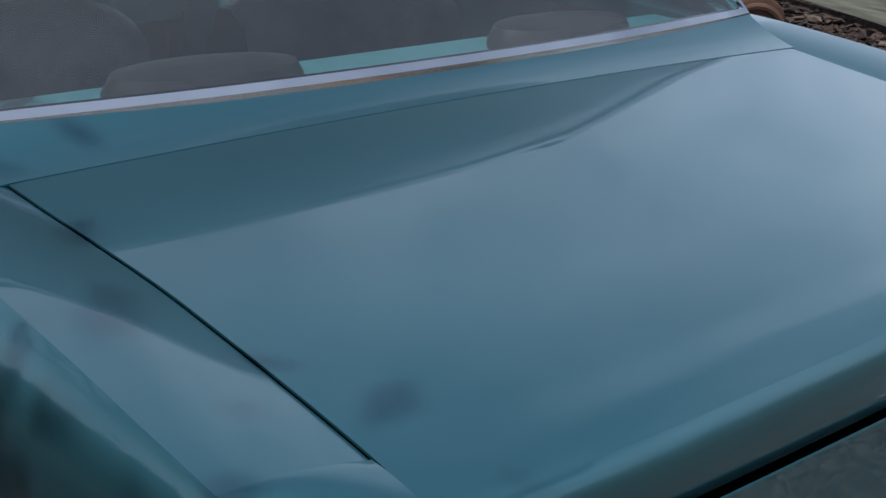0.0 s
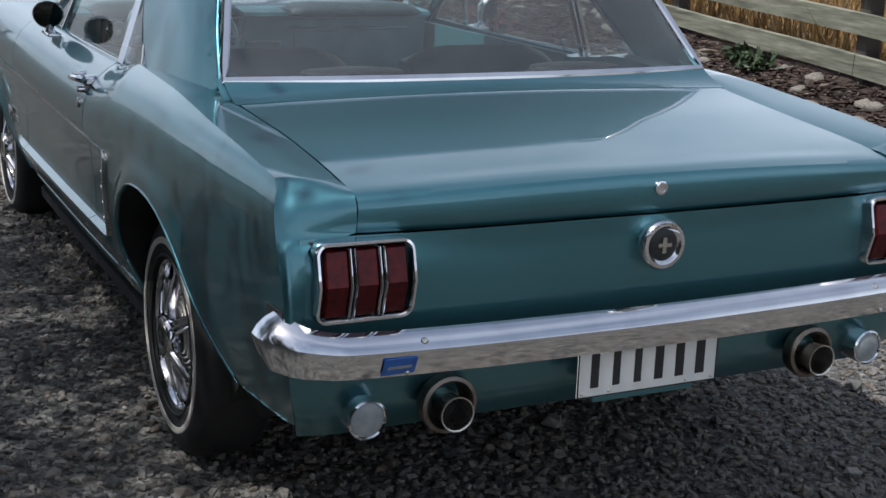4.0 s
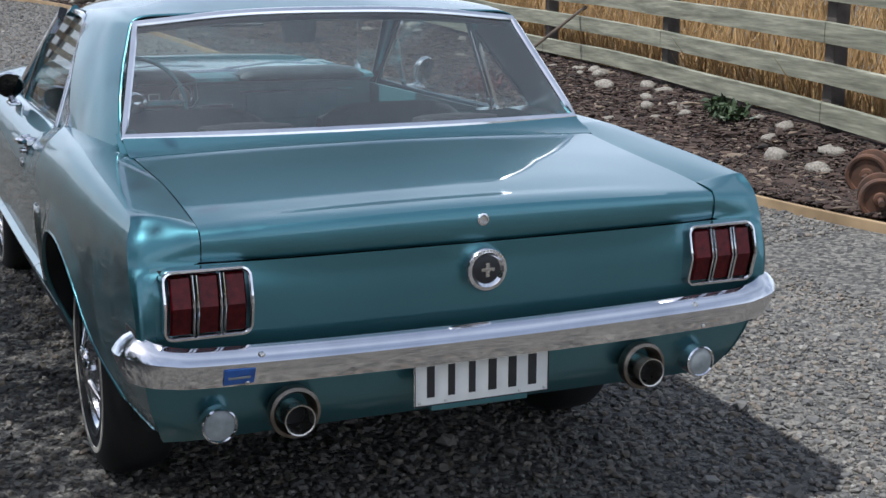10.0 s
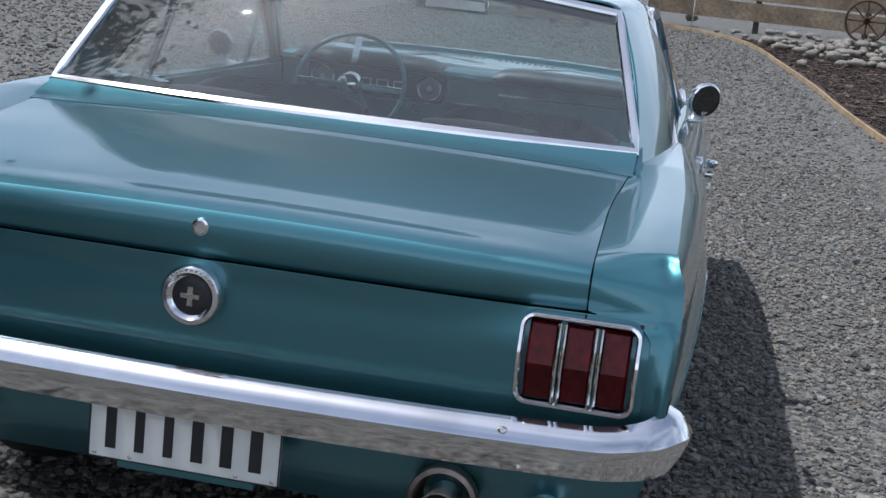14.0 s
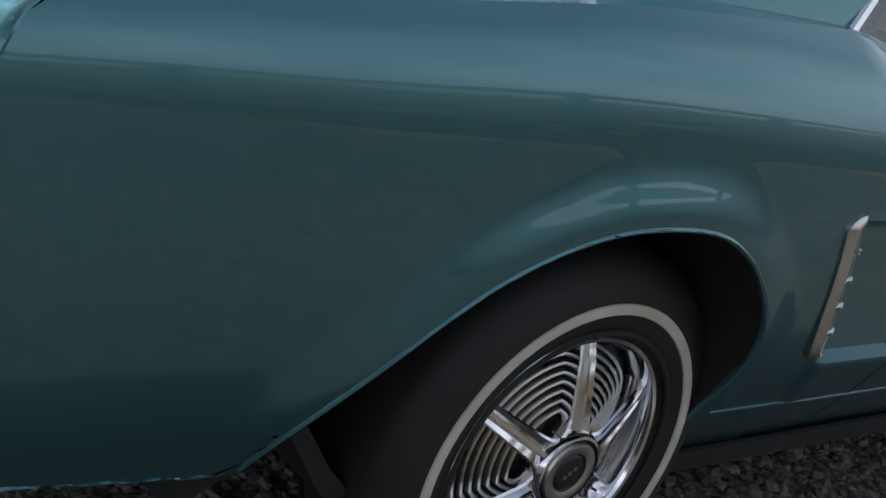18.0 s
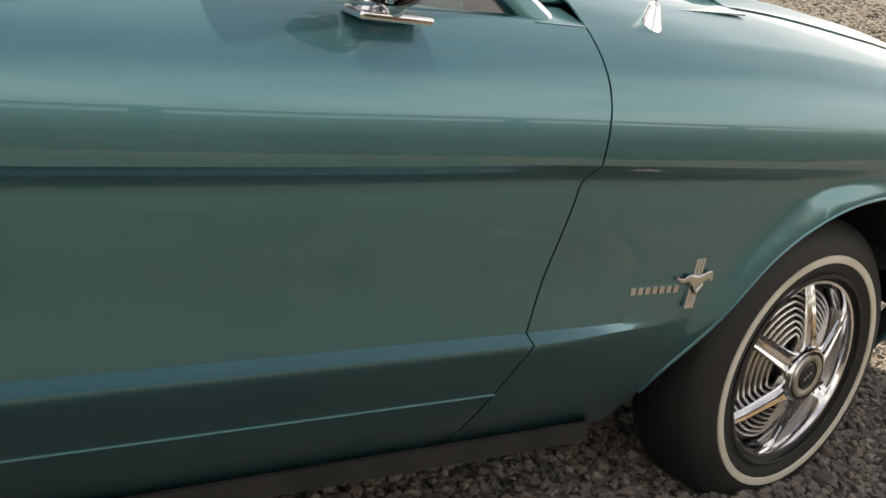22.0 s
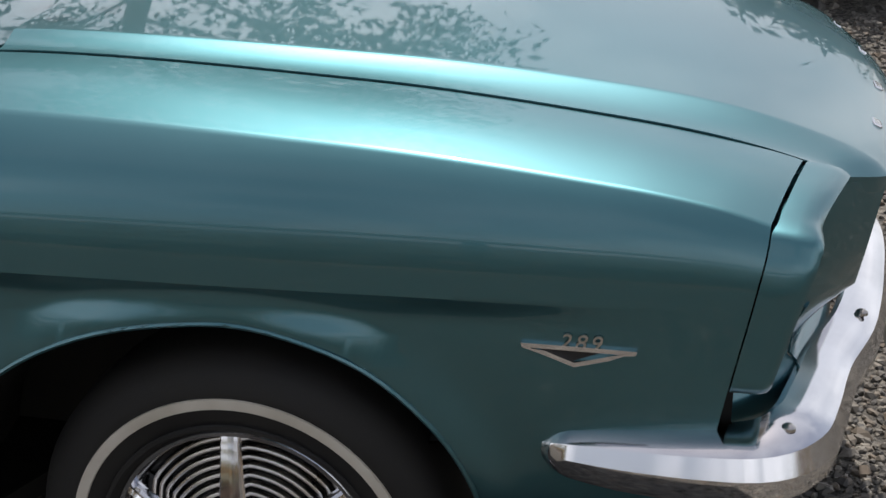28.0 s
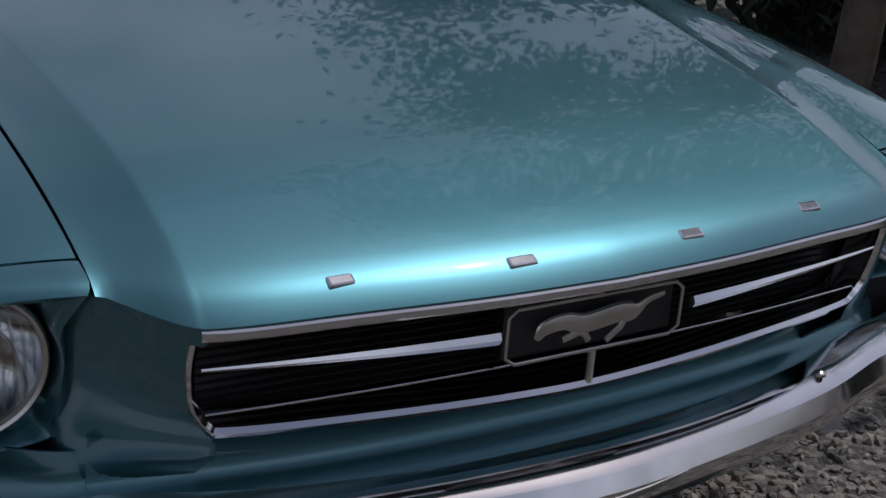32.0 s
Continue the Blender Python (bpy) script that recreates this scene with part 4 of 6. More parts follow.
for s in (1, -1):
    dome((-1.036, s * 0.568, 0.607), 0.0095, 0.008, "x", -1, STEEL, rear_bumper, "bolt")
    dome((-1.030, s * 0.60, 0.548), 0.006, 0.005, "x", -1, STEEL, rear_bumper, "bolt")
    # dark patch laid on the wing, drawing the shade behind the bumper's end
    part("recess_shade", grid_bm([[(x0 + (x1 - x0) * u, s * (side_y(x0 + (x1 - x0) * u, z) + 0.002), z) for u in np.linspace(0, 1, 5)] for z, x0, x1 in ((0.54, -0.955, -0.935), (0.58, -0.960, -0.918), (0.62, -0.964, -0.902), (0.66, -0.966, -0.886), (0.672, -0.966, -0.890))], flip=s > 0), DARK, car, solid=0.002)
    # tail lamp: chrome frame, three red lenses bent at mid height
    yc = s * 0.6725
    def lamp_x(z):
        return -0.984 - 0.020 * (1 - abs((z - 0.722) / 0.075))
    lamp_ob = part("tail_lamp", grid_bm([[(-0.955, yc + u * 0.10, 0.645 + v * 0.155) for u in (-1, 1)] for v in (0, 1)], flip=False), BLACK, car, "three-segment red tail lamp in a chrome frame", solid=0.03)
    loop = []
    rc = 0.020
    for cy, cz, a0 in ((0.077, 0.669, -90), (0.077, 0.780, 0), (-0.077, 0.780, 90), (-0.077, 0.669, 180)):
        for a in np.linspace(radians(a0), radians(a0 + 90), 6):
            y, z = cy + rc * math.cos(a), cz + rc * math.sin(a)
            loop.append((lamp_x(z) - 0.002, yc + y, z))
        if a0 in (0, 180):
            continue
        for z in ((0.70, 0.722, 0.75) if a0 < 0 else (0.75, 0.722, 0.70)):
            loop.append((lamp_x(z) - 0.002, yc + cy + math.copysign(rc, cy), z))
    part("lamp_frame", sweep_bm(loop, [(0.0045, -0.045), (0.005, 0.001), (0.002, 0.0045), (-0.003, 0.004), (-0.005, 0.0), (-0.005, -0.045)], up=(-1, 0, 0), closed=True), CHROME, lamp_ob, "chrome lamp frame", angle=40)
    for k in (-1, 0, 1):
        yy = yc + k * 0.0605
        rows = []
        for z in (0.656, 0.66, 0.69, 0.720, 0.722, 0.724, 0.755, 0.787, 0.791):
            x = lamp_x(z)
            e = 0.012 if z in (0.656, 0.791) else 0.0
            rows.append([(x + 0.02, yy - 0.0245, z), (x + 0.004 + e, yy - 0.0245, z), (x - 0.002 + e, yy - 0.02, z), (x - 0.002 + e, yy + 0.02, z), (x + 0.004 + e, yy + 0.0245, z), (x + 0.02, yy + 0.0245, z)])
        b = grid_bm(rows)
        bmesh.ops.recalc_face_normals(b, faces=b.faces)
        part("red_lens", b, REDLENS, lamp_ob, "dark red ribbed lens", angle=25)
        if k < 1:
            for d in (-0.0045, 0.0045):
                part("lens_divider", sweep_bm([(lamp_x(z) - 0.005, yy + 0.03025 + d, z) for z in (0.655, 0.69, 0.722, 0.755, 0.792)], [(0.0028, -0.012), (0.0028, 0.002), (0, 0.004), (-0.0028, 0.002), (-0.0028, -0.012)], up=(-1, 0, 0)), CHROME, lamp_ob, angle=40)
    # exhaust trumpet in its ring
    ring_ob = part("exhaust_ring", lathe_bm([(-0.03, 0.040), (0.006, 0.046), (0.015, 0.053), (0.012, 0.061), (0.0, 0.063), (-0.02, 0.060)], 40, "x", (-0.952, s * 0.470, 0.437), -1), DARKSTEEL, car, "tarnished exhaust trim ring")
    part("exhaust_pipe", lathe_bm([(-0.12, 0.031), (0.01, 0.032), (0.040, 0.036), (0.043, 0.037), (0.042, 0.034), (0.01, 0.029), (-0.10, 0.028)], 36, "x", (-0.958, s * 0.470, 0.430), -1), STEEL, ring_ob)
    # dark disc closing the pipe's bore
    part("exhaust_plug", lathe_bm([(-0.02, 0.029), (-0.02, 0.0003)], 24, "x", (-0.958, s * 0.470, 0.430), -1), DARK, ring_ob)
    rev = part("reversing_lamp", lathe_bm([(-0.05, 0.040), (0.0, 0.042), (0.012, 0.042), (0.015, 0.038), (0.012, 0.035)], 36, "x", (-0.946, s * 0.648, 0.427), -1), CHROME, car, "round reversing lamp with chrome rim")
    part("lamp_lens", lathe_bm([(0.010, 0.036), (0.014, 0.030), (0.016, 0.016), (0.017, 0.0003)], 32, "x", (-0.946, s * 0.648, 0.427), -1), CLEARLENS, rev, "clear ribbed lens")

# fuel cap, boot lock, plate, sticker
cap_ob = part("fuel_cap", lathe_bm([(-0.03, 0.045), (0.0, 0.048), (0.012, 0.054), (0.026, 0.055), (0.033, 0.050), (0.034, 0.042), (0.028, 0.037), (0.026, 0.034)], 48, "x", (-0.972, 0, 0.744), -1), CHROME, car, "round chrome fuel filler cap", angle=40)
part("cap_centre", lathe_bm([(0.024, 0.038), (0.027, 0.034), (0.029, 0.02), (0.0295, 0.0003)], 36, "x", (-0.972, 0, 0.744), -1), BLACK, cap_ob, "black cap centre")
part("cap_emblem", join_bm(box_bm((-1.0045, -0.005, 0.727), (-1.000, 0.005, 0.761)), box_bm((-1.006, -0.017, 0.741), (-1.001, 0.017, 0.749))), STEEL, cap_ob, smooth=False)
for k in range(11):
    a = radians(35 + k * 11)
    part("cap_mark", box_bm((-1.0075, 0.047 * math.cos(a) - 0.002, 0.744 + 0.047 * math.sin(a) - 0.002), (-1.005, 0.047 * math.cos(a) + 0.002, 0.744 + 0.047 * math.sin(a) + 0.002)), STEEL, cap_ob, smooth=False)
lock_ob = part("boot_lock", lathe_bm([(-0.01, 0.015), (0.004, 0.0165), (0.010, 0.015), (0.011, 0.011), (0.008, 0.010)], 28, "x", (-0.968, 0, 0.862), -1), CHROME, car, "round chrome boot lock")
part("lock_face", lathe_bm([(0.007, 0.011), (0.009, 0.008), (0.009, 0.0003)], 20, "x", (-0.968, 0, 0.862), -1), STEEL, lock_ob)


bmp = box_bm((-0.982, -0.18, 0.416), (-0.978, 0.18, 0.534))
plate = part("number_plate", bmp, PLATEWHITE, car, "white number plate with black characters drawn as bars", bevel=0.001, smooth=False)
for a, b in (((-0.18, 0.416), (0.18, 0.4185)), ((-0.18, 0.5315), (0.18, 0.534)), ((-0.18, 0.416), (-0.1775, 0.534)), ((0.1775, 0.416), (0.18, 0.534))):
    part("plate_border", box_bm((-0.9835, a[0], a[1]), (-0.981, b[0], b[1])), BLACK, plate, smooth=False)
for k, w in enumerate((0.020, 0.018, 0.018, 0.022, 0.022, 0.023)):
    y = 0.138 - k * 0.0545
    part("plate_bar", box_bm((-0.9835, y - w / 2, 0.437), (-0.9815, y + w / 2, 0.515)), BLACK, plate, smooth=False)
part("plate_bracket", box_bm((-0.968, -0.13, 0.396), (-0.94, 0.13, 0.43)), PAINT, plate, smooth=False, bevel=0.003)
for y in (-0.168, -0.10, 0.10, 0.168):
    dome((-0.982, y, 0.425), 0.004, 0.003, "x", -1, STEEL, plate, "plate_screw")
sticker_x = lambda z: -1.0185 - float(np.interp(z, [0.54, 0.569, 0.591], [0.008, 0.023, 0.0305]))
sticker = part("sticker", grid_bm([[(sticker_x(z) - 0.002, y, z) for y in (0.585, 0.62, 0.655)] for z in (0.546, 0.569, 0.584)]), BLUE, rear_bumper, "small blue sticker", smooth=False, solid=0.001)
part("sticker_bar", grid_bm([[(sticker_x(z) - 0.0035, y, z) for y in (0.595, 0.645)] for z in (0.560, 0.566)]), CLEARLENS, sticker, smooth=False, solid=0.001)

MIRROR = mat("mirror_glass", (0.09, 0.095, 0.095), 0.03, 1.0)

# ---- flank details ----
for s in (1, -1):
    # bright scoop ornament ahead of the rear wheel
    def tx(z):
        return 0.338 + 0.37 * (0.715 - z)
    sy_ = lambda z: side_y(0.31, z) + 0.003
    fl = 0.008
    flange = [(tx(0.487) + 0.064, 0.484), (tx(0.488) + 0.036, 0.487), (tx(0.495) + 0.016, 0.497), (tx(0.52) + 0.011, 0.52), (tx(0.61) + 0.011, 0.61), (tx(0.70) + 0.011, 0.70), (tx(0.722) + 0.016, 0.722), (tx(0.733) + 0.036, 0.734), (tx(0.736) + 0.064, 0.737)]
    P = [(x, s * (sy_(z) - 0.016 * float(step(0.024, 0.066, x - tx(z)))), z) for x, z in spline([(x - fl, z) for x, z in flange], 48)]
    scoop = part("scoop_ornament", sweep_bm(P, [(0.0125, -0.02), (0.0125, 0.003), (0.007, 0.007), (-0.006, 0.006), (-0.0125, 0.001), (-0.0125, -0.02)], up=(0, s, 0), scale=np.interp(np.linspace(0, 1, 48), [0, 0.08, 0.25, 0.75, 0.92, 1], [0.15, 0.45, 1.0, 1.0, 0.45, 0.15])), STEEL, car, "bright ribbed side scoop ornament", angle=40)
    part("scoop_back", grid_bm([[(tx(z) + 0.008 + d, s * (sy_(z) - 0.002 - 0.4 * d), z) for d in (0.0, 0.036)] for z in np.linspace(0.492, 0.728, 6)], flip=s < 0), STEEL, scoop, solid=0.004)
    for k in range(44):
        z = 0.497 + k * 0.0052
        x = tx(z) + 0.010
        part("scoop_rib", sweep_bm([(x, s * (sy_(z) + 0.002), z), (x + 0.034, s * (sy_(z) - 0.010), z)], [(0.0015, -0.004), (0.0015, 0.002), (-0.0015, 0.002), (-0.0015, -0.004)], up=(0, s, 0)), STEEL, scoop, smooth=False)
    for z in (0.682, 0.634, 0.586, 0.538):
        x = tx(z) + 0.006
        part("scoop_bar", sweep_bm([(x, s * (sy_(z) + 0.003), z), (x + 0.022, s * (sy_(z) + 0.001), z + 0.001), (x + 0.038, s * (sy_(z) - 0.006), z + 0.002)], ring(6, 0.004, 0.005), up=(0, s, 0), scale=[1.0, 1.0, 0.6]), CHROME, scoop)
    # door handle
    hy = side_y(0.68, 0.895)
    arm = [(0.612, s * (hy + 0.030), 0.899), (0.64, s * (hy + 0.040), 0.899), (0.70, s * (hy + 0.042), 0.894), (0.755, s * (hy + 0.036), 0.889), (0.782, s * (hy + 0.026), 0.888)]
    handle = part("door_handle", sweep_bm(spline(arm, 24), ring(10, 0.0105, 0.0135), up=(0, s, 0), scale=np.interp(np.linspace(0, 1, 24), [0, 0.08, 0.3, 0.9, 1], [0.6, 1.15, 1.0, 0.9, 0.5])), CHROME, car, "chrome door handle with push button")
    part("handle_base", box_bm((0.612, s * hy - 0.012, 0.878), (0.650, s * hy + 0.03, 0.908)), CHROME, handle, bevel=0.008, smooth=True)
    part("handle_base", box_bm((0.752, s * hy - 0.012, 0.882), (0.772, s * hy + 0.026, 0.902)), CHROME, handle, bevel=0.006, smooth=True)
    part("handle_leg", box_bm((0.625, s * (hy + 0.008) - 0.014, 0.850), (0.655, s * (hy + 0.008) + 0.014, 0.892)), STEEL, handle, bevel=0.008, smooth=True)
    part("push_button", lathe_bm([(0.0, 0.010), (0.03, 0.010), (0.036, 0.008), (0.037, 0.0003)], 20, "y", (0.650, s * (hy + 0.006), 0.866), s), CHROME, handle)
    part("key_lock", lathe_bm([(-0.004, 0.015), (0.004, 0.015), (0.007, 0.012), (0.0075, 0.0003)], 24, "y", (0.671, s * side_y(0.671, 0.825), 0.825), s), STEEL, car)
    # round door mirror
    mx = 1.437 if s < 0 else 1.375
    my = 0.853 if s < 0 else 0.838
    mr = 1.0 if s < 0 else 0.84
    turn = Matrix.Translation((mx, s * my, 1.012)) @ Matrix.Rotation(radians(34) if s < 0 else radians(-10), 4, "Z") @ Matrix.Rotation(radians(-13), 4, "Y") @ Matrix.Scale(mr, 4)
    def turned(b):
        bmesh.ops.transform(b, verts=b.verts, matrix=turn)
        return b
    mir = part("door_mirror", turned(lathe_bm([(0.0, 0.054), (0.003, 0.0585), (0.010, 0.060), (0.022, 0.056), (0.036, 0.040), (0.042, 0.018), (0.043, 0.0003)], 40, "x")), CHROME, car, "round chrome door mirror")
    part("mirror_glass", turned(lathe_bm([(0.003, 0.0545), (0.002, 0.03), (0.002, 0.0003)], 36, "x")), MIRROR, mir)
    part("mirror_foot", sweep_bm([(mx + 0.02, s * my, 0.98), (mx + 0.03, s * (my - 0.01), 0.965), (mx + 0.035, s * 0.832, 0.952), (mx + 0.035, s * 0.815, 0.945)], ring(10, 0.014, 0.018), up=(1, 0, 0)), CHROME, mir)
    part("mirror_plate", box_bm((mx - 0.02, s * 0.822 - 0.022, 0.938), (mx + 0.10, s * 0.822 + 0.022, 0.950)), CHROME, mir, bevel=0.004)
    # fender emblem: three-bar shield with a slim cross shape and a row of small letters as bars
    ey = side_y(2.235, 0.557) + 0.002
    emb = part("fender_emblem", join_bm(*[box_bm((2.2255 + k * 0.0085, s * ey - 0.003, 0.510), (2.2325 + k * 0.0085, s * ey + 0.003, 0.604)) for k in range(3)]), CHROME, car, "slim chrome fender emblem", smooth=False)
    body_pts = [(2.180, 0.568), (2.20, 0.562), (2.215, 0.566), (2.235, 0.560), (2.255, 0.566), (2.272, 0.572), (2.276, 0.560)]
    part("emblem_figure", sweep_bm([(x, s * (ey + 0.005), z) for x, z in spline(body_pts, 24)], ring(8, 0.0075, 0.003), up=(0, s, 0), scale=np.interp(np.linspace(0, 1, 24), [0, 0.25, 0.5, 0.8, 1], [0.2, 0.7, 1.5, 0.9, 0.4])), STEEL, emb)
    part("emblem_figure", sweep_bm([(2.225, s * (ey + 0.006), 0.557), (2.240, s * (ey + 0.006), 0.540), (2.252, s * (ey + 0.006), 0.556)], ring(8, 0.004, 0.003), up=(0, s, 0)), STEEL, emb)
    wy = side_y(2.137, 0.546) + 0.001
    for k in range(7):
        x = 2.080 + k * 0.0185
        part("word_bar", box_bm((x - 0.0065, s * wy - 0.002, 0.5405), (x + 0.0065, s * wy + 0.002, 0.5525)), STEEL, emb, smooth=False)
    # engine badge: a shallow chevron under the number
    vy = side_y(3.21, 0.700) + 0.002
    by = lambda x: s * (side_y(x, 0.70) + 0.003)
    vee = part("engine_badge", sweep_bm([(x, by(x), z) for x, z in ((3.142, 0.7130), (3.17, 0.7050), (3.208, 0.6915), (3.25, 0.7035), (3.283, 0.7125), (3.21, 0.7135))], [(0.0030, -0.003), (0.0030, 0.003), (-0.0030, 0.003), (-0.0030, -0.003)], up=(0, s, 0), closed=True), CHROME, car, "chrome chevron badge with the number 289", smooth=False)
    part("badge_field", grid_bm([[(3.16, s * (vy + 0.001), 0.712), (3.204, s * (vy - 0.001), 0.6945)], [(3.248, s * (vy - 0.004), 0.712), (3.204, s * (vy - 0.001), 0.6945)]]), BLACK, vee, solid=0.002)
    txt = bpy.data.curves.new("number", "FONT")
    txt.body, txt.size, txt.extrude, txt.align_x = "289", 0.0285, 0.0015, "CENTER"
    txt.space_character, txt.shear = 1.3, 0.25
    txt_ob = bpy.data.objects.new("number", txt)
    me = bpy.data.meshes.new_from_object(txt_ob)
    bpy.data.objects.remove(txt_ob)
    b = bmesh.new()
    b.from_mesh(me)
    bmesh.ops.transform(b, verts=b.verts, matrix=Matrix.Translation((3.214, s * (vy + 0.002), 0.7125)) @ Matrix.Rotation(radians(90 if s < 0 else -90), 4, "X") @ (Matrix.Identity(4) if s < 0 else Matrix.Rotation(math.pi, 4, "Z")))
    part("badge_number", b, STEEL, vee, "silver number 289", smooth=False)
antenna = part("aerial", lathe_bm([(0, 0.022), (0.012, 0.021), (0.034, 0.013), (0.046, 0.010), (0.052, 0.0028), (0.80, 0.0014), (0.801, 0.0001)], 14, "z", (2.046, -0.767, 0.955)), CHROME, car, "thin chrome radio aerial")
part("aerial_seal", lathe_bm([(-0.01, 0.024), (0.004, 0.024), (0.008, 0.020)], 20, "z", (2.046, -0.767, 0.955)), BLACK, antenna)

# ---- front details ----
# chrome lip of the hood and the letters set along it as plain blocks
lip_pts = [(float(NOSE_X(abs(y))) + 0.0015, y, 0.0) for y in np.linspace(-0.505, 0.505, 41)]
lip_pts = [(x, y, float(np.interp(y, [q[1] for q in hood_cols[-1]], [q[2] for q in hood_cols[-1]])) - 0.009) for x, y, z in lip_pts]
trim(lip_pts, hood, 0.55, up=(1, 0, 0.2), name="hood_lip")
for y, w in ((-0.345, 0.042), (-0.126, 0.05), (0.123, 0.046), (0.345, 0.046)):
    x = 3.622 if abs(y) < 0.2 else 3.597
    z = hood_z(x, y) - nose_drop(float(NOSE_X(abs(y))) - x)
    sl = math.atan2(z - hood_z(x - 0.03, y) + nose_drop(float(NOSE_X(abs(y))) - x + 0.03), 0.03)
    b = box_bm((-0.008, -w * 0.38, -0.004), (0.008, w * 0.38, 0.005))
    bmesh.ops.transform(b, verts=b.verts, matrix=Matrix.Translation((x, y, z)) @ Matrix.Rotation(-sl, 4, "Y"))
    part("hood_letter", b, CHROME, hood, "small chrome letter drawn as a plain bar", smooth=False, bevel=0.003)

GRILLE = mat("grille_mesh", (0.005, 0.005, 0.006), 0.85)
grille_pts = [(-0.505, 0.852), (-0.512, 0.80), (-0.507, 0.745), (-0.488, 0.712), (-0.46, 0.703), (-0.3, 0.697), (-0.12, 0.690), (0, 0.687)]
grille_pts = grille_pts + [(-y, z) for y, z in grille_pts[-2::-1]]


def gx_(y, z):
    return 3.640 - 0.17 * y * y - 0.16 * (0.86 - z)


GP = spline(grille_pts, 90)
grille = part("grille", grid_bm([[(3.50, y, 0.685 + v * 0.18) for y in np.linspace(-0.52, 0.52, 9)] for v in (0, 1)]), BLACK, car, "black radiator grille with a chrome surround", solid=0.01)
part("grille_surround", sweep_bm([(gx_(y, z), y, z) for y, z in GP], [(0.006, -0.05), (0.007, 0.0), (0.0, 0.005), (-0.006, 0.0), (-0.006, -0.05)], up=(1, 0, 0)), CHROME, grille, angle=40)
for k in range(15):
    z = 0.70 + k * 0.0105
    part("grille_slat", sweep_bm([(3.535 - 0.12 * y * y, y, z) for y in np.linspace(-0.495, 0.495, 15)], [(0.0012, -0.012), (0.0012, 0.004), (-0.0012, 0.004), (-0.0012, -0.012)], up=(1, 0, 0)), GRILLE, grille, smooth=False)
for s in (1, -1):
    part("grille_bar", sweep_bm([(3.622 - 0.14 * y * y, s * y, 0.780 + 0.028 * (y - 0.14) / 0.36 * 0.4) for y in np.linspace(0.145, 0.50, 10)], [(0.008, -0.004), (0.008, 0.003), (0.0, 0.007), (-0.008, 0.003), (-0.008, -0.004)], up=(1, 0, 0), scale=np.linspace(1.0, 0.25, 10)), CHROME, grille, "tapered chrome grille bar", angle=25)
    trim([(3.60 - 0.14 * y * y, s * y, 0.826) for y in np.linspace(0.10, 0.47, 10)], grille, 0.12, up=(1, 0, 0), name="grille_bar", material=STEEL)
trim([(3.60 - 0.12 * y * y, y, 0.728 - 0.004 * abs(y)) for y in np.linspace(-0.49, 0.49, 25)], grille, 0.14, up=(1, 0, 0), name="grille_bar")
corral = [(-0.117, 0.737), (0.117, 0.737), (0.131, 0.747), (0.131, 0.800), (0.119, 0.810), (-0.119, 0.810), (-0.131, 0.800), (-0.131, 0.747)]
trim([(3.615, y, z) for y, z in corral], grille, 0.22, up=(1, 0, 0), closed=True, name="emblem_frame", material=STEEL)
part("emblem_back", box_bm((3.585, -0.128, 0.739), (3.600, 0.128, 0.808)), BLACK, grille, smooth=False)
fig = spline([(-0.09, 0.766), (-0.078, 0.780), (-0.05, 0.784), (-0.02, 0.777), (0.03, 0.783), (0.055, 0.781), (0.075, 0.792), (0.10, 0.798)], 32)
part("grille_emblem", sweep_bm([(3.617, y, z) for y, z in fig], ring(10, 0.014, 0.005), up=(1, 0, 0), scale=np.interp(np.linspace(0, 1, 32), [0, 0.12, 0.3, 0.5, 0.68, 0.8, 1], [0.3, 0.75, 0.85, 1.05, 1.0, 0.4, 0.25])), STEEL, grille, "silver running figure drawn as a plain shape")
for a, b in (((-0.035, 0.770), (-0.012, 0.752)), ((0.045, 0.777), (0.015, 0.747)), ((-0.02, 0.770), (-0.052, 0.759))):
    part("grille_emblem", sweep_bm([(3.617, a[0], a[1]), (3.617, (a[0] + b[0]) / 2 + 0.006, (a[1] + b[1]) / 2), (3.617, *b)], ring(8, 0.0045, 0.003), up=(1, 0, 0)), STEEL, grille)
for z0, z1 in ((0.810, 0.850), (0.690, 0.737)):
    part("emblem_post", sweep_bm([(3.612, 0, z0), (3.612, 0, z1)], ring(8, 0.005), up=(1, 0, 0)), STEEL, grille)

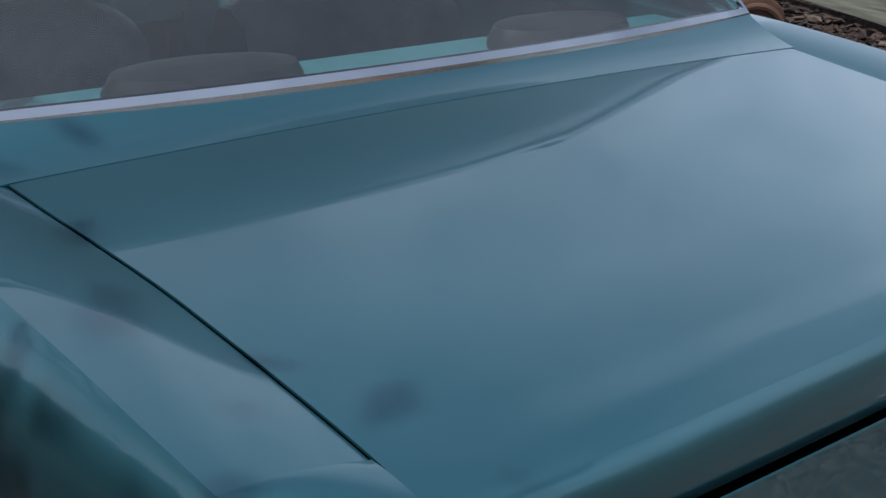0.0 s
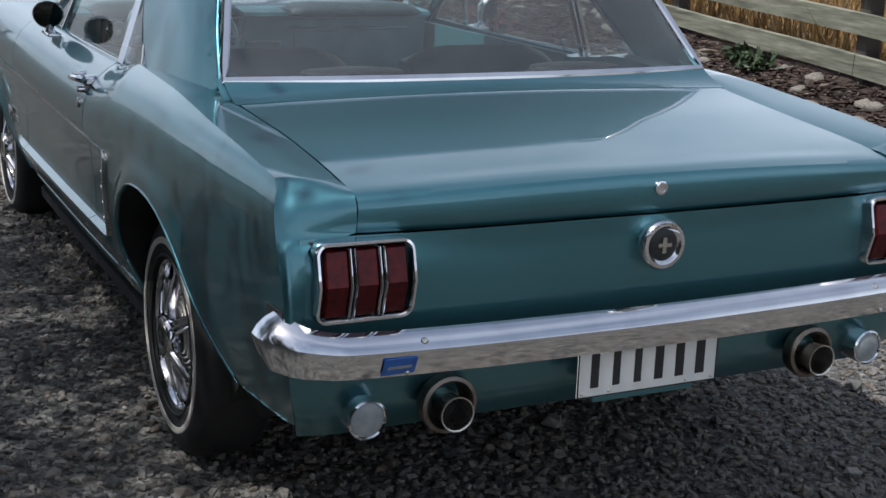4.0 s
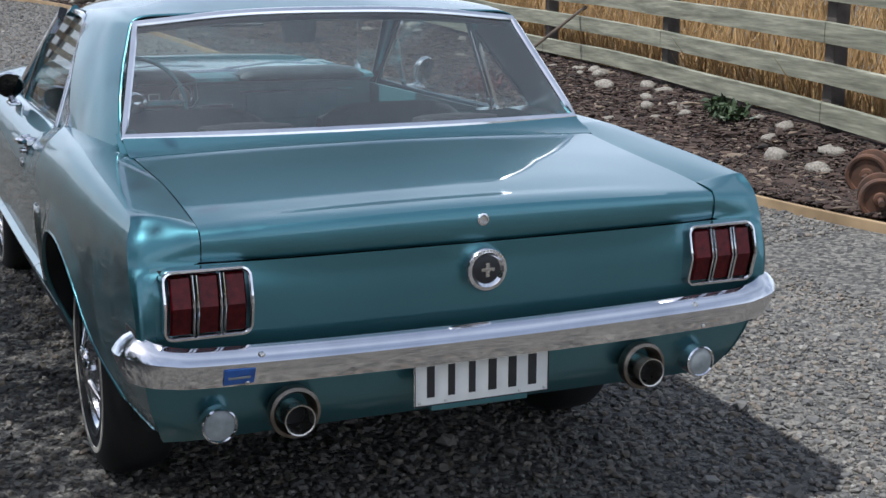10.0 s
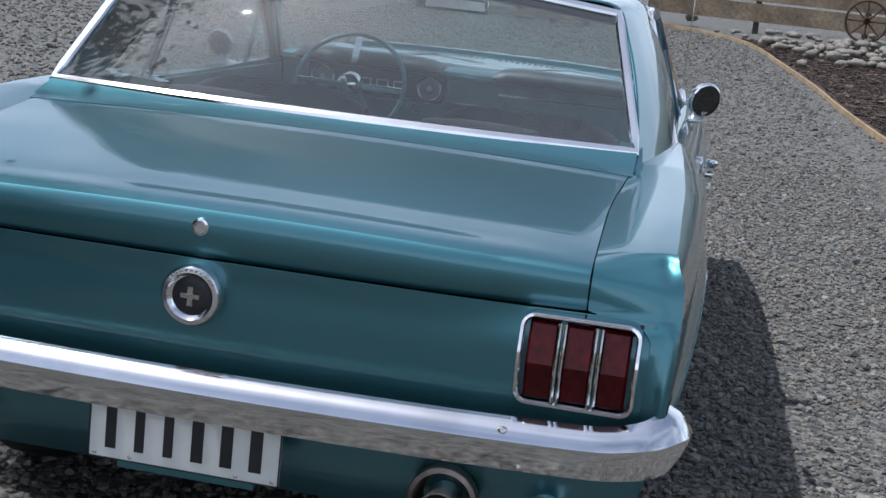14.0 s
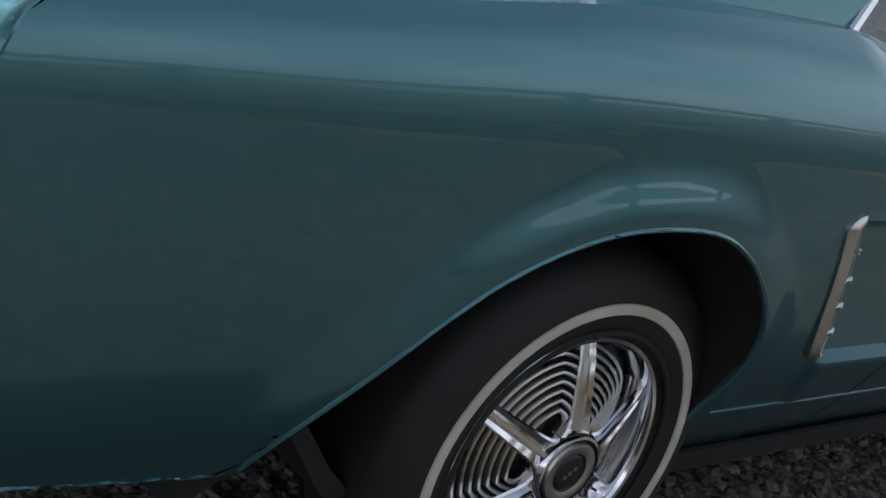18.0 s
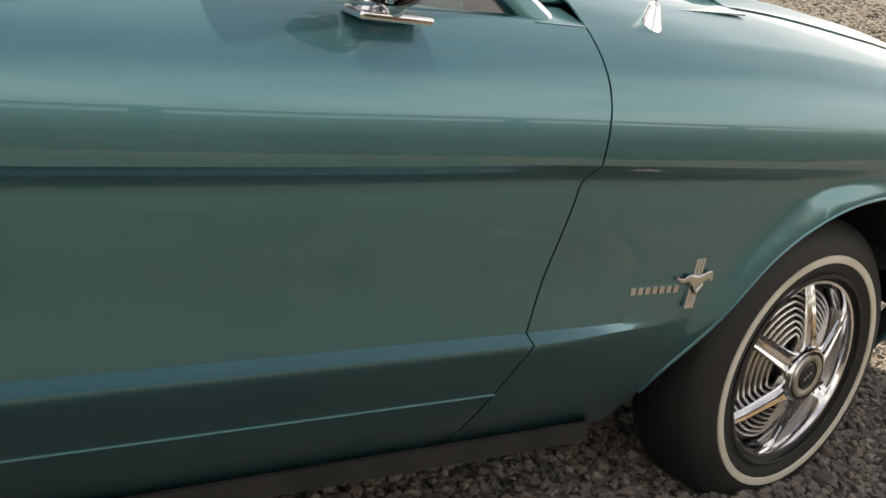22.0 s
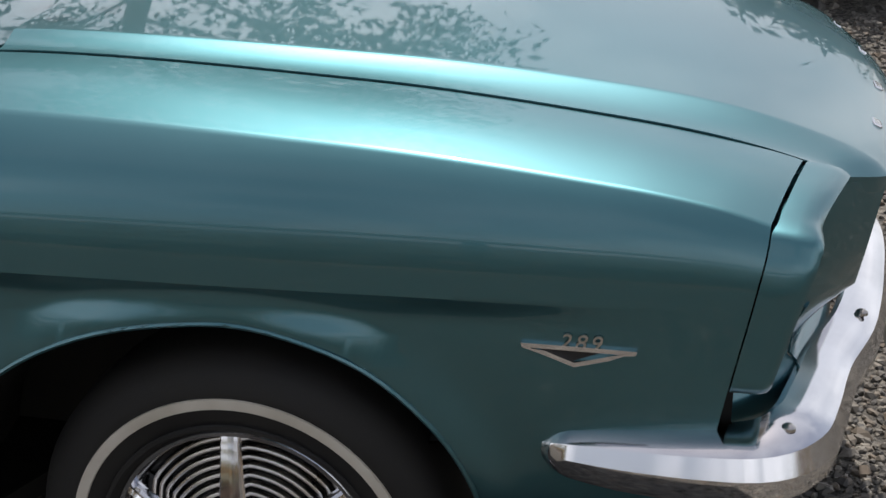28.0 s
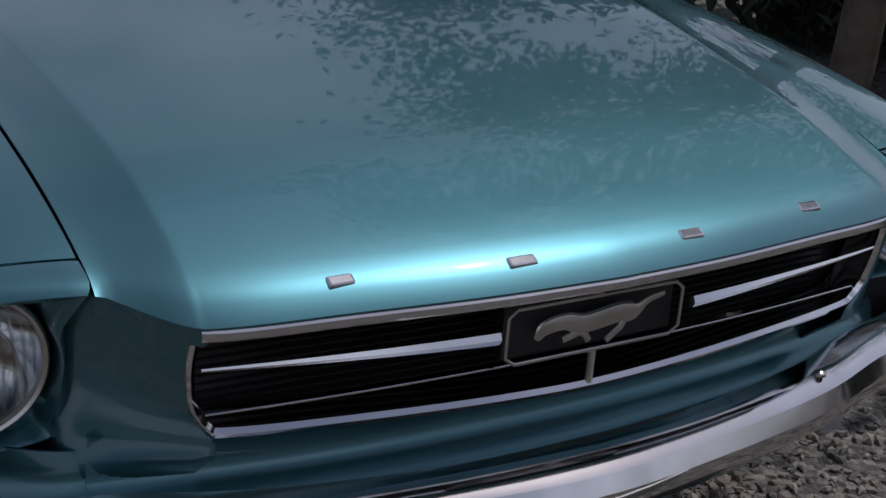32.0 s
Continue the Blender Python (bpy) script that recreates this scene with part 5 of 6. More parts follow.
for s in (1, -1):
    # headlamp surround: rounded extension of the wing round a deep bucket
    C = np.array((0.718, 0.776))
    edge3 = []
    for u in (0.0, 0.2, 0.4, 0.6, 0.8, 0.94):
        x, y = 3.482 - 0.046 * u, 0.6005 + 0.1965 * u
        zg = float(HOODGAP_Z(3.482))
        edge3.append((x, y, zg + (0.866 - zg) * u + 0.006 * math.sin(math.pi * u), 3.536 - 0.044 * min(1.0, u / 0.75)))
    for z in (0.862, 0.85, 0.83, 0.80, 0.77, 0.74, 0.70, 0.67):
        edge3.append((float(nose_edge(z)) + 0.002, side_y(float(nose_edge(z)), z), z, 3.44 + (z - 0.647) * 0.24))
    for x, y, z in [(3.397, 0.808, 0.656), (3.405, 0.75, 0.650), (3.41, 0.70, 0.650), (3.41, 0.65, 0.652), (3.41, 0.62, 0.662)]:
        edge3.append((x, y, z, 3.445))
    for z in (0.72, 0.78, 0.84):
        edge3.append((3.44, 0.618, z, 3.47 + (z - 0.66) * 0.2))
    edge3 = spline(edge3 + edge3[:1], 90)[:-1]
    rows = []
    for x, y, z, fx in edge3:
        q = np.array((y, z))
        d = (q - C) / np.linalg.norm(q - C)
        rim, ringed = C + d * 0.088, C + d * 0.097
        inn = lambda k: tuple(q - d * min(k, max(0.001, np.linalg.norm(q - C) - 0.097)))
        low = 0.010 * float(step(0.80, 0.86, z))
        row = [(x, y, z), (x + (fx - x) * 0.45, y, z - low * 0.25), (fx - 0.012, y, z - low * 0.7), (fx - 0.004, inn(0.003)[0], inn(0.003)[1] - low * 0.9), (fx, inn(0.007)[0], inn(0.007)[1] - low), (fx - 0.005, inn(0.012)[0], inn(0.012)[1] - low), (fx - 0.02, *tuple(np.array(inn(0.016)) * 0.8 + ringed * 0.2)), (3.448, *ringed), (3.43, *rim)]
        rows.append([(a, s * b, c) for a, b, c in row])
    b = grid_bm(rows, close_u=True, flip=s < 0)
    hl = part("headlamp_surround", b, PAINT, car, angle=40, solid=0.002)
    part("headlamp_rim", lathe_bm([(0.0, 0.091), (0.012, 0.090), (0.015, 0.087), (0.013, 0.083), (0.006, 0.081)], 48, "x", (3.452, s * C[0], C[1])), STEEL, hl, "chrome headlamp rim")
    part("headlamp_lens", lathe_bm([(0.006, 0.083), (0.018, 0.074), (0.030, 0.046), (0.036, 0.02), (0.037, 0.0003)], 48, "x", (3.450, s * C[0], C[1])), LENS, hl, "domed fluted glass headlamp")
    part("reflector", lathe_bm([(0.006, 0.082), (-0.02, 0.066), (-0.045, 0.035), (-0.05, 0.0003)], 40, "x", (3.450, s * C[0], C[1])), CHROME, hl)
    for k in range(-6, 7):
        h = math.sqrt(max(0.0, 0.078**2 - (k * 0.012) ** 2))
        part("lens_flute", sweep_bm([(3.452 + 0.031 * math.sqrt(max(0, 1 - (z * z + (k * 0.012) ** 2) / 0.0068)), s * C[0] + k * 0.012, C[1] + z) for z in np.linspace(-h * 0.95, h * 0.95, 11)], ring(5, 0.0022, 0.0016), up=(1, 0, 0)), LENS, hl)
    # smooth panel between headlamp and grille
    rows = []
    for z in np.linspace(0.645, 0.850, 14):
        k = float(step(0.70, 0.87, z))
        tuck = float(step(0.678, 0.645, z))
        yi = float(np.interp(z, [0.69, 0.712, 0.745, 0.80, 0.852], [0.478, 0.494, 0.513, 0.518, 0.511]))
        xo, xi = 3.472 + 0.036 * k, gx_(yi, z) + 0.003 - 0.07 * tuck
        ye = 0.622 - 0.012 * k
        up = 0.028 * float(step(0.79, 0.85, z))
        row = [(xo - 0.05, s * (ye + 0.004), z + up), (xo - 0.008, s * (ye + 0.002), z + up), (xo, s * (ye - 0.004), z + up)]
        for u in np.linspace(0.08, 1, 10):
            row.append((xo + (xi - xo) * u**0.9, s * (ye - 0.004 + (yi - ye + 0.004) * u), z + up * (1 - u) ** 3 - 0.035 * tuck))
        rows.append(row)
    gill = part("nose_panel", grid_bm(rows, flip=s > 0), PAINT, car, solid=0.003)
    part("headlamp_bucket", box_bm((3.36, min(s * 0.50, s * 0.775), 0.57), (3.405, max(s * 0.50, s * 0.775), 0.835)), DARK, car, smooth=False)

# stone guard behind the front bumper
rows = []
for y in np.linspace(-0.60, 0.60, 41):
    c = abs(y) / 0.60
    f = 3.628 - 0.16 * y * y
    rows.append([(f - 0.03 - 0.085 * float(step(0.49, 0.58, abs(y))), y, 0.690 + 0.01 * c - 0.035 * float(step(0.52, 0.60, abs(y)))), (f - 0.07, y, 0.684), (f - 0.086, y, 0.66), (f - 0.088, y, 0.615), (f - 0.075, y, 0.600), (f - 0.055, y, 0.594), (f - 0.05, y, 0.586), (f - 0.07, y, 0.55)])
part("stone_guard", grid_bm(rows), PAINT, car, solid=0.003, angle=60)
for s in (1, -1):
    rows = []
    for u in np.linspace(0, 1, 14):
        y = 0.60 + 0.19 * u
        x = 3.57 - 0.16 * u**1.6
        rows.append([(x - 0.085, s * y, 0.660), (x - 0.088, s * y, 0.635), (x - 0.088, s * y, 0.612), (x - 0.075, s * y, 0.602), (x - 0.068, s * y, 0.59), (x - 0.08, s * y, 0.55)])
    part("stone_guard", grid_bm(rows, flip=s > 0), PAINT, car, solid=0.003, angle=60)
    part("indicator_lamp", lathe_bm([(0, 0.03), (0.02, 0.03), (0.026, 0.025), (0.028, 0.0003)], 28, "x", (3.50, s * 0.56, 0.465)), CLEARLENS, car, "round front indicator lamp")
# lower valance
rows = []
for v in np.linspace(-1, 1, 51):
    y = v * 0.765
    x = 3.53 - 0.10 * abs(v) ** 3 - 0.10 * max(0, abs(v) - 0.85) / 0.15
    rows.append([(x, y, 0.58), (x + 0.01, y, 0.52), (x, y, 0.46), (x - 0.03, y, 0.40), (x - 0.07, y, 0.35)])
part("front_valance", grid_bm(rows), PAINT, car, solid=0.003, angle=60)

BUMP_F = [(0.040, 0.004), (0.030, 0.028), (0.008, 0.042), (-0.022, 0.046), (-0.030, 0.040), (-0.020, -0.03), (0.0, -0.044), (0.020, -0.040), (0.036, -0.020)]
fhalf = [(3.172, 0.818, 0.558, 0.35), (3.20, 0.824, 0.558, 0.75), (3.27, 0.830, 0.558, 0.95), (3.36, 0.834, 0.559, 1.05), (3.44, 0.822, 0.559, 1.15), (3.487, 0.775, 0.56, 1.22), (3.510, 0.70, 0.56, 1.2), (3.540, 0.57, 0.56, 1.12), (3.590, 0.42, 0.561, 1.08), (3.628, 0.2, 0.562, 1.0)]
front_bumper = bumper([(x, -y, z, k) for x, y, z, k in fhalf] + [(3.645, 0, 0.562, 1.0)] + fhalf[::-1], BUMP_F, "front_bumper", "slim chrome front bumper wrapping round the corners")
for s in (1, -1):
    for x, y in ((3.474, 0.806), (3.598, 0.43)):
        dome((x, s * y, 0.606), 0.0095, 0.008, "z", 1, STEEL, front_bumper, "bolt")
fplate = part("front_plate", box_bm((3.695, -0.18, 0.40), (3.699, 0.18, 0.52)), PLATEWHITE, car, "white front plate with black bars", smooth=False)
for k in range(6):
    y = -0.138 + k * 0.0545
    part("plate_bar", box_bm((3.698, y - 0.010, 0.425), (3.7005, y + 0.010, 0.50)), BLACK, fplate, smooth=False)

# wipers
for s, y in ((1, 0.40), (-1, -0.12)):
    part("wiper", sweep_bm([(1.965, y, 1.005), (1.93, y - 0.22, 1.03), (1.915, y - 0.42, 1.02)], ring(6, 0.006, 0.005)), CHROME, car, "thin chrome wiper arm")

# ---- interior ----
dash_rows = []
for y in np.linspace(-0.70, 0.70, 29):
    dash_rows.append([(1.92, y, 0.948), (1.80, y, 0.953), (1.70, y, 0.950), (1.66, y, 0.944), (1.655, y, 0.93), (1.70, y, 0.915), (1.71, y, 0.80), (1.70, y, 0.76), (1.72, y, 0.70), (1.78, y, 0.62)])
dash = part("dashboard", grid_bm(dash_rows), TEALVINYL, car, "teal padded dashboard", solid=0.01, angle=60)
for y0, y1 in ((0.09, 0.64), (-0.64, -0.10)):
    rows = []
    for u in np.linspace(-1, 1, 23):
        e = (1 - abs(u) ** 6) ** 0.5
        y = (y0 + y1) / 2 + u * (y1 - y0) / 2
        rows.append([(1.80, y, 0.952), (1.72, y, 0.953 + 0.030 * e), (1.64, y, 0.953 + 0.028 * e), (1.605, y, 0.948 + 0.018 * e), (1.60, y, 0.942), (1.61, y, 0.942 - 0.012 * e), (1.70, y, 0.93)])
    part("dash_pad", grid_bm(rows), VINYL, dash, "dark padded dashboard brow", solid=0.004, angle=60)
cluster = part("instrument_panel", box_bm((1.685, 0.08, 0.825), (1.705, 0.60, 0.925)), BLACK, dash, "black instrument panel with chrome edge", bevel=0.012)
trim([(1.683, 0.07, 0.93), (1.683, 0.065, 0.86), (1.683, 0.09, 0.825), (1.683, 0.20, 0.818), (1.683, 0.60, 0.818)], dash, 0.35, up=(-1, 0, 0), name="panel_edge")
for y, r in ((0.135, 0.046), (0.54, 0.046)):
    part("dial", lathe_bm([(0, r - 0.004), (0.008, r), (0.012, r - 0.004), (0.008, r - 0.008)], 28, "x", (1.684, y, 0.872), -1), CHROME, dash)
    part("dial_face", lathe_bm([(0.002, r - 0.006), (0.003, 0.0003)], 28, "x", (1.684, y, 0.872), -1), DARKSTEEL, dash)
    part("dial_hub", lathe_bm([(0.003, 0.012), (0.009, 0.010), (0.010, 0.0003)], 16, "x", (1.684, y, 0.872), -1), STEEL, dash)
for k in range(3):
    y = 0.225 + k * 0.065
    part("gauge_window", box_bm((1.680, y, 0.858), (1.684, y + 0.045, 0.886)), STEEL, dash, smooth=False)
    part("gauge_face", box_bm((1.678, y + 0.004, 0.861), (1.681, y + 0.041, 0.883)), BLACK, dash, smooth=False)
for y in (0.03, 0.0, -0.05, 0.18, 0.24):
    part("knob", lathe_bm([(0, 0.006), (0.014, 0.006), (0.016, 0.011), (0.026, 0.010), (0.027, 0.0003)], 16, "x", (1.698, y, 0.79), -1), CHROME, dash)
part("radio", box_bm((1.69, -0.085, 0.79), (1.705, 0.055, 0.835)), CHROME, dash, "chrome-faced radio", bevel=0.004)
part("dash_strip", box_bm((1.694, -0.62, 0.878), (1.702, -0.12, 0.884)), CHROME, dash, smooth=False)
part("glovebox_lid", box_bm((1.694, -0.55, 0.76), (1.706, -0.14, 0.872)), TEALVINYL, dash, bevel=0.008)
dash.location.z = 0.045
wc, wt = Vector((1.42, 0.37, 0.92)), Matrix.Rotation(radians(-62), 4, "Y")
rim = [wc + wt @ Vector((0.195 * math.cos(a), 0.195 * math.sin(a), 0)) for a in np.linspace(0, 2 * math.pi, 49)[:-1]]
steer = part("steering_wheel", sweep_bm(rim, ring(8, 0.0085), up=(0.88, 0.01, 0.47), closed=True), TEALVINYL, car, "thin-rimmed three-spoke steering wheel")
for a in (0, math.pi, -math.pi / 2):
    d = wt @ Vector((math.cos(a + math.pi / 2) * 0.19, math.sin(a + math.pi / 2) * 0.19, 0))
    part("wheel_spoke", sweep_bm([wc, wc + d * 0.5, wc + d], [(0.012, 0.002), (0.012, -0.002), (-0.012, -0.002), (-0.012, 0.002)], up=(0.88, 0.01, 0.47)), CHROME, steer)
part("horn_button", lathe_bm([(-0.03, 0.045), (0.0, 0.045), (0.02, 0.04), (0.03, 0.025), (0.032, 0.0003)], 28, "x", wc, -1), CHROME, steer)
part("steering_column", sweep_bm([wc, (1.72, 0.37, 0.76)], ring(12, 0.03)), TEALVINYL, steer)


def seat(y, x, w, zc, ztop, name, label):
    rows = []
    for u in np.linspace(-1, 1, 15):
        e = 1 - abs(u) ** 5
        yy = y + u * w
        b = 0.02 * (1 - abs(u) ** 2)
        rows.append([(x + 0.50, yy, zc - 0.16), (x + 0.52, yy, zc - 0.02 * (1 - e)), (x + 0.45, yy, zc + 0.03 * e), (x + 0.15, yy, zc + 0.01 * e + b * 0.3), (x + 0.10, yy, zc + 0.08), (x + 0.02 - b, yy, ztop - 0.12), (x - 0.02 - b, yy, ztop - 0.03 * (1 - e) - 0.02), (x - 0.06, yy, ztop - 0.05 * (1 - e)), (x - 0.11, yy, ztop - 0.03 - 0.05 * (1 - e)), (x - 0.13, yy, ztop - 0.15), (x - 0.05, yy, zc - 0.1)])
    bm2 = grid_bm(rows)
    bmesh.ops.holes_fill(bm2, edges=[e for e in bm2.edges if e.is_boundary], sides=0)
    bmesh.ops.recalc_face_normals(bm2, faces=bm2.faces)
    ob = part(name, bm2, VINYL, car, label, angle=60)
    for k in (-2, -1, 0, 1, 2):
        part("seat_seam", sweep_bm([(x + 0.44, y + k * w * 0.3, zc + 0.032), (x + 0.16, y + k * w * 0.3, zc + 0.02)], ring(5, 0.004)), VINYL, ob)
    return ob


for y in (0.36, -0.36):
    seat(y, 0.62, 0.26, 0.52, 0.985, "front_seat", "dark vinyl bucket seat with a low back")
seat(0.0, 0.06, 0.62, 0.50, 0.945, "rear_seat", "dark vinyl rear bench seat")
shelf = part("parcel_shelf", grid_bm([[(x, y, 0.945 + 0.01 * (x + 0.15)) for y in np.linspace(-0.66, 0.66, 9)] for x in (-0.16, -0.05, 0.02)], flip=True), TEALVINYL, car, "teal rear parcel shelf", solid=0.02)
for s in (1, -1):
    rows = []
    for k in range(28):
        a = 2 * math.pi * k / 28
        c, sn = math.cos(a), math.sin(a)
        rows.append([(-0.065 + 0.075 * c * r, s * 0.33 + 0.15 * sn * r, 0.947 + h) for r, h in ((1.0, 0.0), (0.98, 0.032), (0.9, 0.052), (0.5, 0.058), (0.001, 0.058))])
    b = grid_bm(rows, close_u=True)
    bmesh.ops.recalc_face_normals(b, faces=b.faces)
    part("shelf_speaker", b, BLACK, shelf, "black oval loudspeaker")
    rows = [[(x, s * (0.735 - 0.02 * float(step(0.6, 0.5, z))), z) for z in np.linspace(0.32, 0.94, 8)] for x in np.linspace(0.34, 1.80, 12)]
    card = part("door_card", grid_bm(rows), TEALVINYL, car, "teal vinyl door card", solid=0.01)
    part("arm_rest", box_bm((0.80, s * 0.70 - 0.03, 0.68), (1.25, s * 0.70 + 0.03, 0.72)), TEALVINYL, card, bevel=0.012)
    part("lock_knob", lathe_bm([(0, 0.003), (0.03, 0.003), (0.034, 0.008), (0.042, 0.008), (0.044, 0.0003)], 14, "z", (0.69, s * 0.748, 0.94)), CHROME, card)
head_rows = []
for k in range(9):
    head_rows.append([(rail_x[k] + bow_x[k] * (1 - v * v) * 0.7, rail_y[k] * v * 0.97, rail_z[k] + crown[k] * (1 - abs(v) ** 2.2) - 0.035) for v in np.linspace(-1, 1, 13)])
part("headlining", grid_bm(head_rows), VINYL, car, "dark headlining", solid=0.004)
part("carpet", grid_bm([[(x, y, 0.30) for y in (-0.72, 0, 0.72)] for x in (-0.1, 1.0, 1.9)]), VINYL, car, solid=0.01)
part("rear_view_mirror", box_bm((1.27, -0.11, 1.215), (1.295, 0.11, 1.265)), CHROME, car, "interior rear-view mirror", bevel=0.01)
part("shift_lever", sweep_bm([(1.05, 0, 0.36), (1.03, 0, 0.58)], ring(8, 0.008)), CHROME, car)
part("firewall", grid_bm([[(1.92, y, z) for y in (-0.74, 0, 0.74)] for z in (0.28, 0.96)]), DARK, car, solid=0.01)
part("boot_wall", grid_bm([[(-0.17 + 0.1 * v, y, 0.30 + 0.64 * v) for y in (-0.70, 0, 0.70)] for v in (0, 1)]), DARK, car, solid=0.01)
part("rear_closing", grid_bm([[(-0.84, y, z) for y in (-0.76, 0, 0.76)] for z in (0.37, 0.80)]), DARK, car, solid=0.01)

# ---- surroundings ----
rng = np.random.default_rng(7)


def soup(name, verts, faces, material, label, category, kind="stuff", smooth=False):
    me = bpy.data.meshes.new(name)
    me.from_pydata(verts, [], faces)
    me.materials.append(material)
    if smooth:
        me.polygons.foreach_set("use_smooth", [True] * len(me.polygons))
    me.update()
    ob = new(name, me)
    return tagged(ob, label, category, kind=kind)


def scatter(points, sizes, squash, base_v, base_f, jitter=0.18, flat=0.5, sink=0.3):
    """Many turned, stretched copies of one small shape, as flat lists of vertices and faces."""
    n, k = len(points), len(base_v)
    V = np.repeat(base_v[None], n, 0) + rng.normal(0, jitter, (n, k, 3)) * 0.5
    V *= np.stack([sizes * rng.uniform(0.75, 1.35, n), sizes * rng.uniform(0.6, 1.0, n), sizes * rng.uniform(*squash, n)], -1)[:, None]
    yaw, tip = rng.uniform(0, 2 * np.pi, n), rng.normal(0, flat, n)
    c, s = np.cos(tip)[:, None], np.sin(tip)[:, None]
    y, z = V[..., 1] * c - V[..., 2] * s, V[..., 1] * s + V[..., 2] * c
    V[..., 1], V[..., 2] = y, z
    c, s = np.cos(yaw)[:, None], np.sin(yaw)[:, None]
    x, y = V[..., 0] * c - V[..., 1] * s, V[..., 0] * s + V[..., 1] * c
    V[..., 0], V[..., 1] = x, y
    V += points[:, None]
    F = (np.array(base_f)[None] + (np.arange(n) * k)[:, None, None]).reshape(-1, len(base_f[0]))
    return V.reshape(-1, 3).tolist(), F.tolist()


OCTA_V = np.array([(1, 0, 0), (0, 1, 0), (-1, 0, 0), (0, -1, 0), (0.5, 0.5, 0.8), (-0.5, 0.5, 0.85), (-0.5, -0.5, 0.75), (0.5, -0.5, 0.85), (0, 0, -0.8)], float)
OCTA_F = [(0, 1, 4), (1, 5, 4), (1, 2, 5), (2, 6, 5), (2, 3, 6), (3, 7, 6), (3, 0, 7), (0, 4, 7), (4, 5, 6), (4, 6, 7), (1, 0, 8), (2, 1, 8), (3, 2, 8), (0, 3, 8)]


def island_mat(name, colors, rough, bump=0.0):
    m = mat(name, colors[0], rough)
    t, n = m.node_tree, m.node_tree.nodes
    g = n.new("ShaderNodeNewGeometry")
    r = n.new("ShaderNodeValToRGB")
    e = r.color_ramp.elements
    while len(e) < len(colors):
        e.new(0.5)
    for i, c in enumerate(colors):
        e[i].position, e[i].color = i / (len(colors) - 1), (*c, 1)
    t.links.new(g.outputs["Random Per Island"], r.inputs["Fac"])
    nz = n.new("ShaderNodeTexNoise")
    nz.inputs["Scale"].default_value, nz.inputs["Detail"].default_value = 90.0, 4.0
    co = n.new("ShaderNodeTexCoord")
    t.links.new(co.outputs["Object"], nz.inputs["Vector"])
    mr = n.new("ShaderNodeMapRange")
    mr.inputs["To Min"].default_value, mr.inputs["To Max"].default_value = 0.65, 1.3
    t.links.new(nz.outputs["Fac"], mr.inputs["Value"])
    mx = n.new("ShaderNodeMix")
    mx.data_type, mx.blend_type = "RGBA", "MULTIPLY"
    mx.inputs["Factor"].default_value = 1.0
    t.links.new(r.outputs["Color"], mx.inputs["A"])
    t.links.new(mr.outputs["Result"], mx.inputs["B"])
    t.links.new(mx.outputs["Result"], n["Principled BSDF"].inputs["Base Color"])
    return m


CHIP_STONE = island_mat("gravel_stone", [(0.062, 0.060, 0.057), (0.105, 0.10, 0.092), (0.135, 0.125, 0.11), (0.18, 0.165, 0.142), (0.15, 0.12, 0.09), (0.25, 0.235, 0.205)], 0.8)
CHIP_BARK = island_mat("bark_chip", [(0.014, 0.009, 0.007), (0.03, 0.018, 0.013), (0.055, 0.032, 0.022), (0.035, 0.022, 0.017), (0.085, 0.055, 0.038), (0.022, 0.014, 0.011), (0.20, 0.15, 0.105)], 0.9)


def in_bed(x, y):
    return y < edge_f(x) - 0.03


def stones_in(x0, x1, y0, y1, n, size, name):
    x, y = rng.uniform(x0, x1, n), rng.uniform(y0, y1, n)
    ok = ~in_bed(x, y)
    x, y = x[ok], y[ok]
    sz = size * np.exp(rng.normal(0, 0.32, len(x)))
    p = np.stack([x, y, ground_z(x, y) + sz * 0.15], -1)
    v, f = scatter(p, sz, (0.5, 0.85), OCTA_V, OCTA_F)
    soup(name, v, f, CHIP_STONE, "loose grey and tan gravel stones", "gravel")


# the driveway's stones, close laid where the camera comes near, sparser beyond
stones_in(1.6, 4.6, -1.2, 0.8, 27000, 0.0098, "gravel")
stones_in(-2.6, 1.6, -2.6, 0.8, 26000, 0.0105, "gravel")
stones_in(1.6, 7.0, -3.3, -1.2, 18000, 0.0105, "gravel")
stones_in(-2.6, 7.0, 0.8, 2.2, 17000, 0.0108, "gravel")
stones_in(4.6, 7.0, -1.2, 0.8, 7500, 0.0105, "gravel")
stones_in(2.6, 8.0, 2.2, 4.2, 11000, 0.012, "gravel")
stones_in(7.0, 14.0, -2.8, 4.2, 15000, 0.0135, "gravel")
stones_in(14.0, 22.0, -2.5, 4.2, 11000, 0.016, "gravel")
stones_in(2.0, 16.0, 4.2, 13.0, 15000, 0.019, "gravel")

# bark chips on the bed
n = 44000
x = 0.3 + 18.7 * rng.uniform(0, 1, n) ** 1.25
y = edge_f(x) - 0.05 - rng.uniform(0, 1, n) * (edge_f(x) - 0.05 - fence_y(x))
p = np.stack([x, y, ground_z(x, y) + 0.05 + rng.uniform(0, 0.02, n)], -1)
v, f = scatter(p, 0.017 * np.exp(rng.normal(0, 0.4, n)), (0.2, 0.45), OCTA_V * (1.5, 0.7, 1.0), OCTA_F, flat=0.5)
soup("bark_mulch", v, f, CHIP_BARK, "dark red-brown bark chips on the garden bed", "mulch")

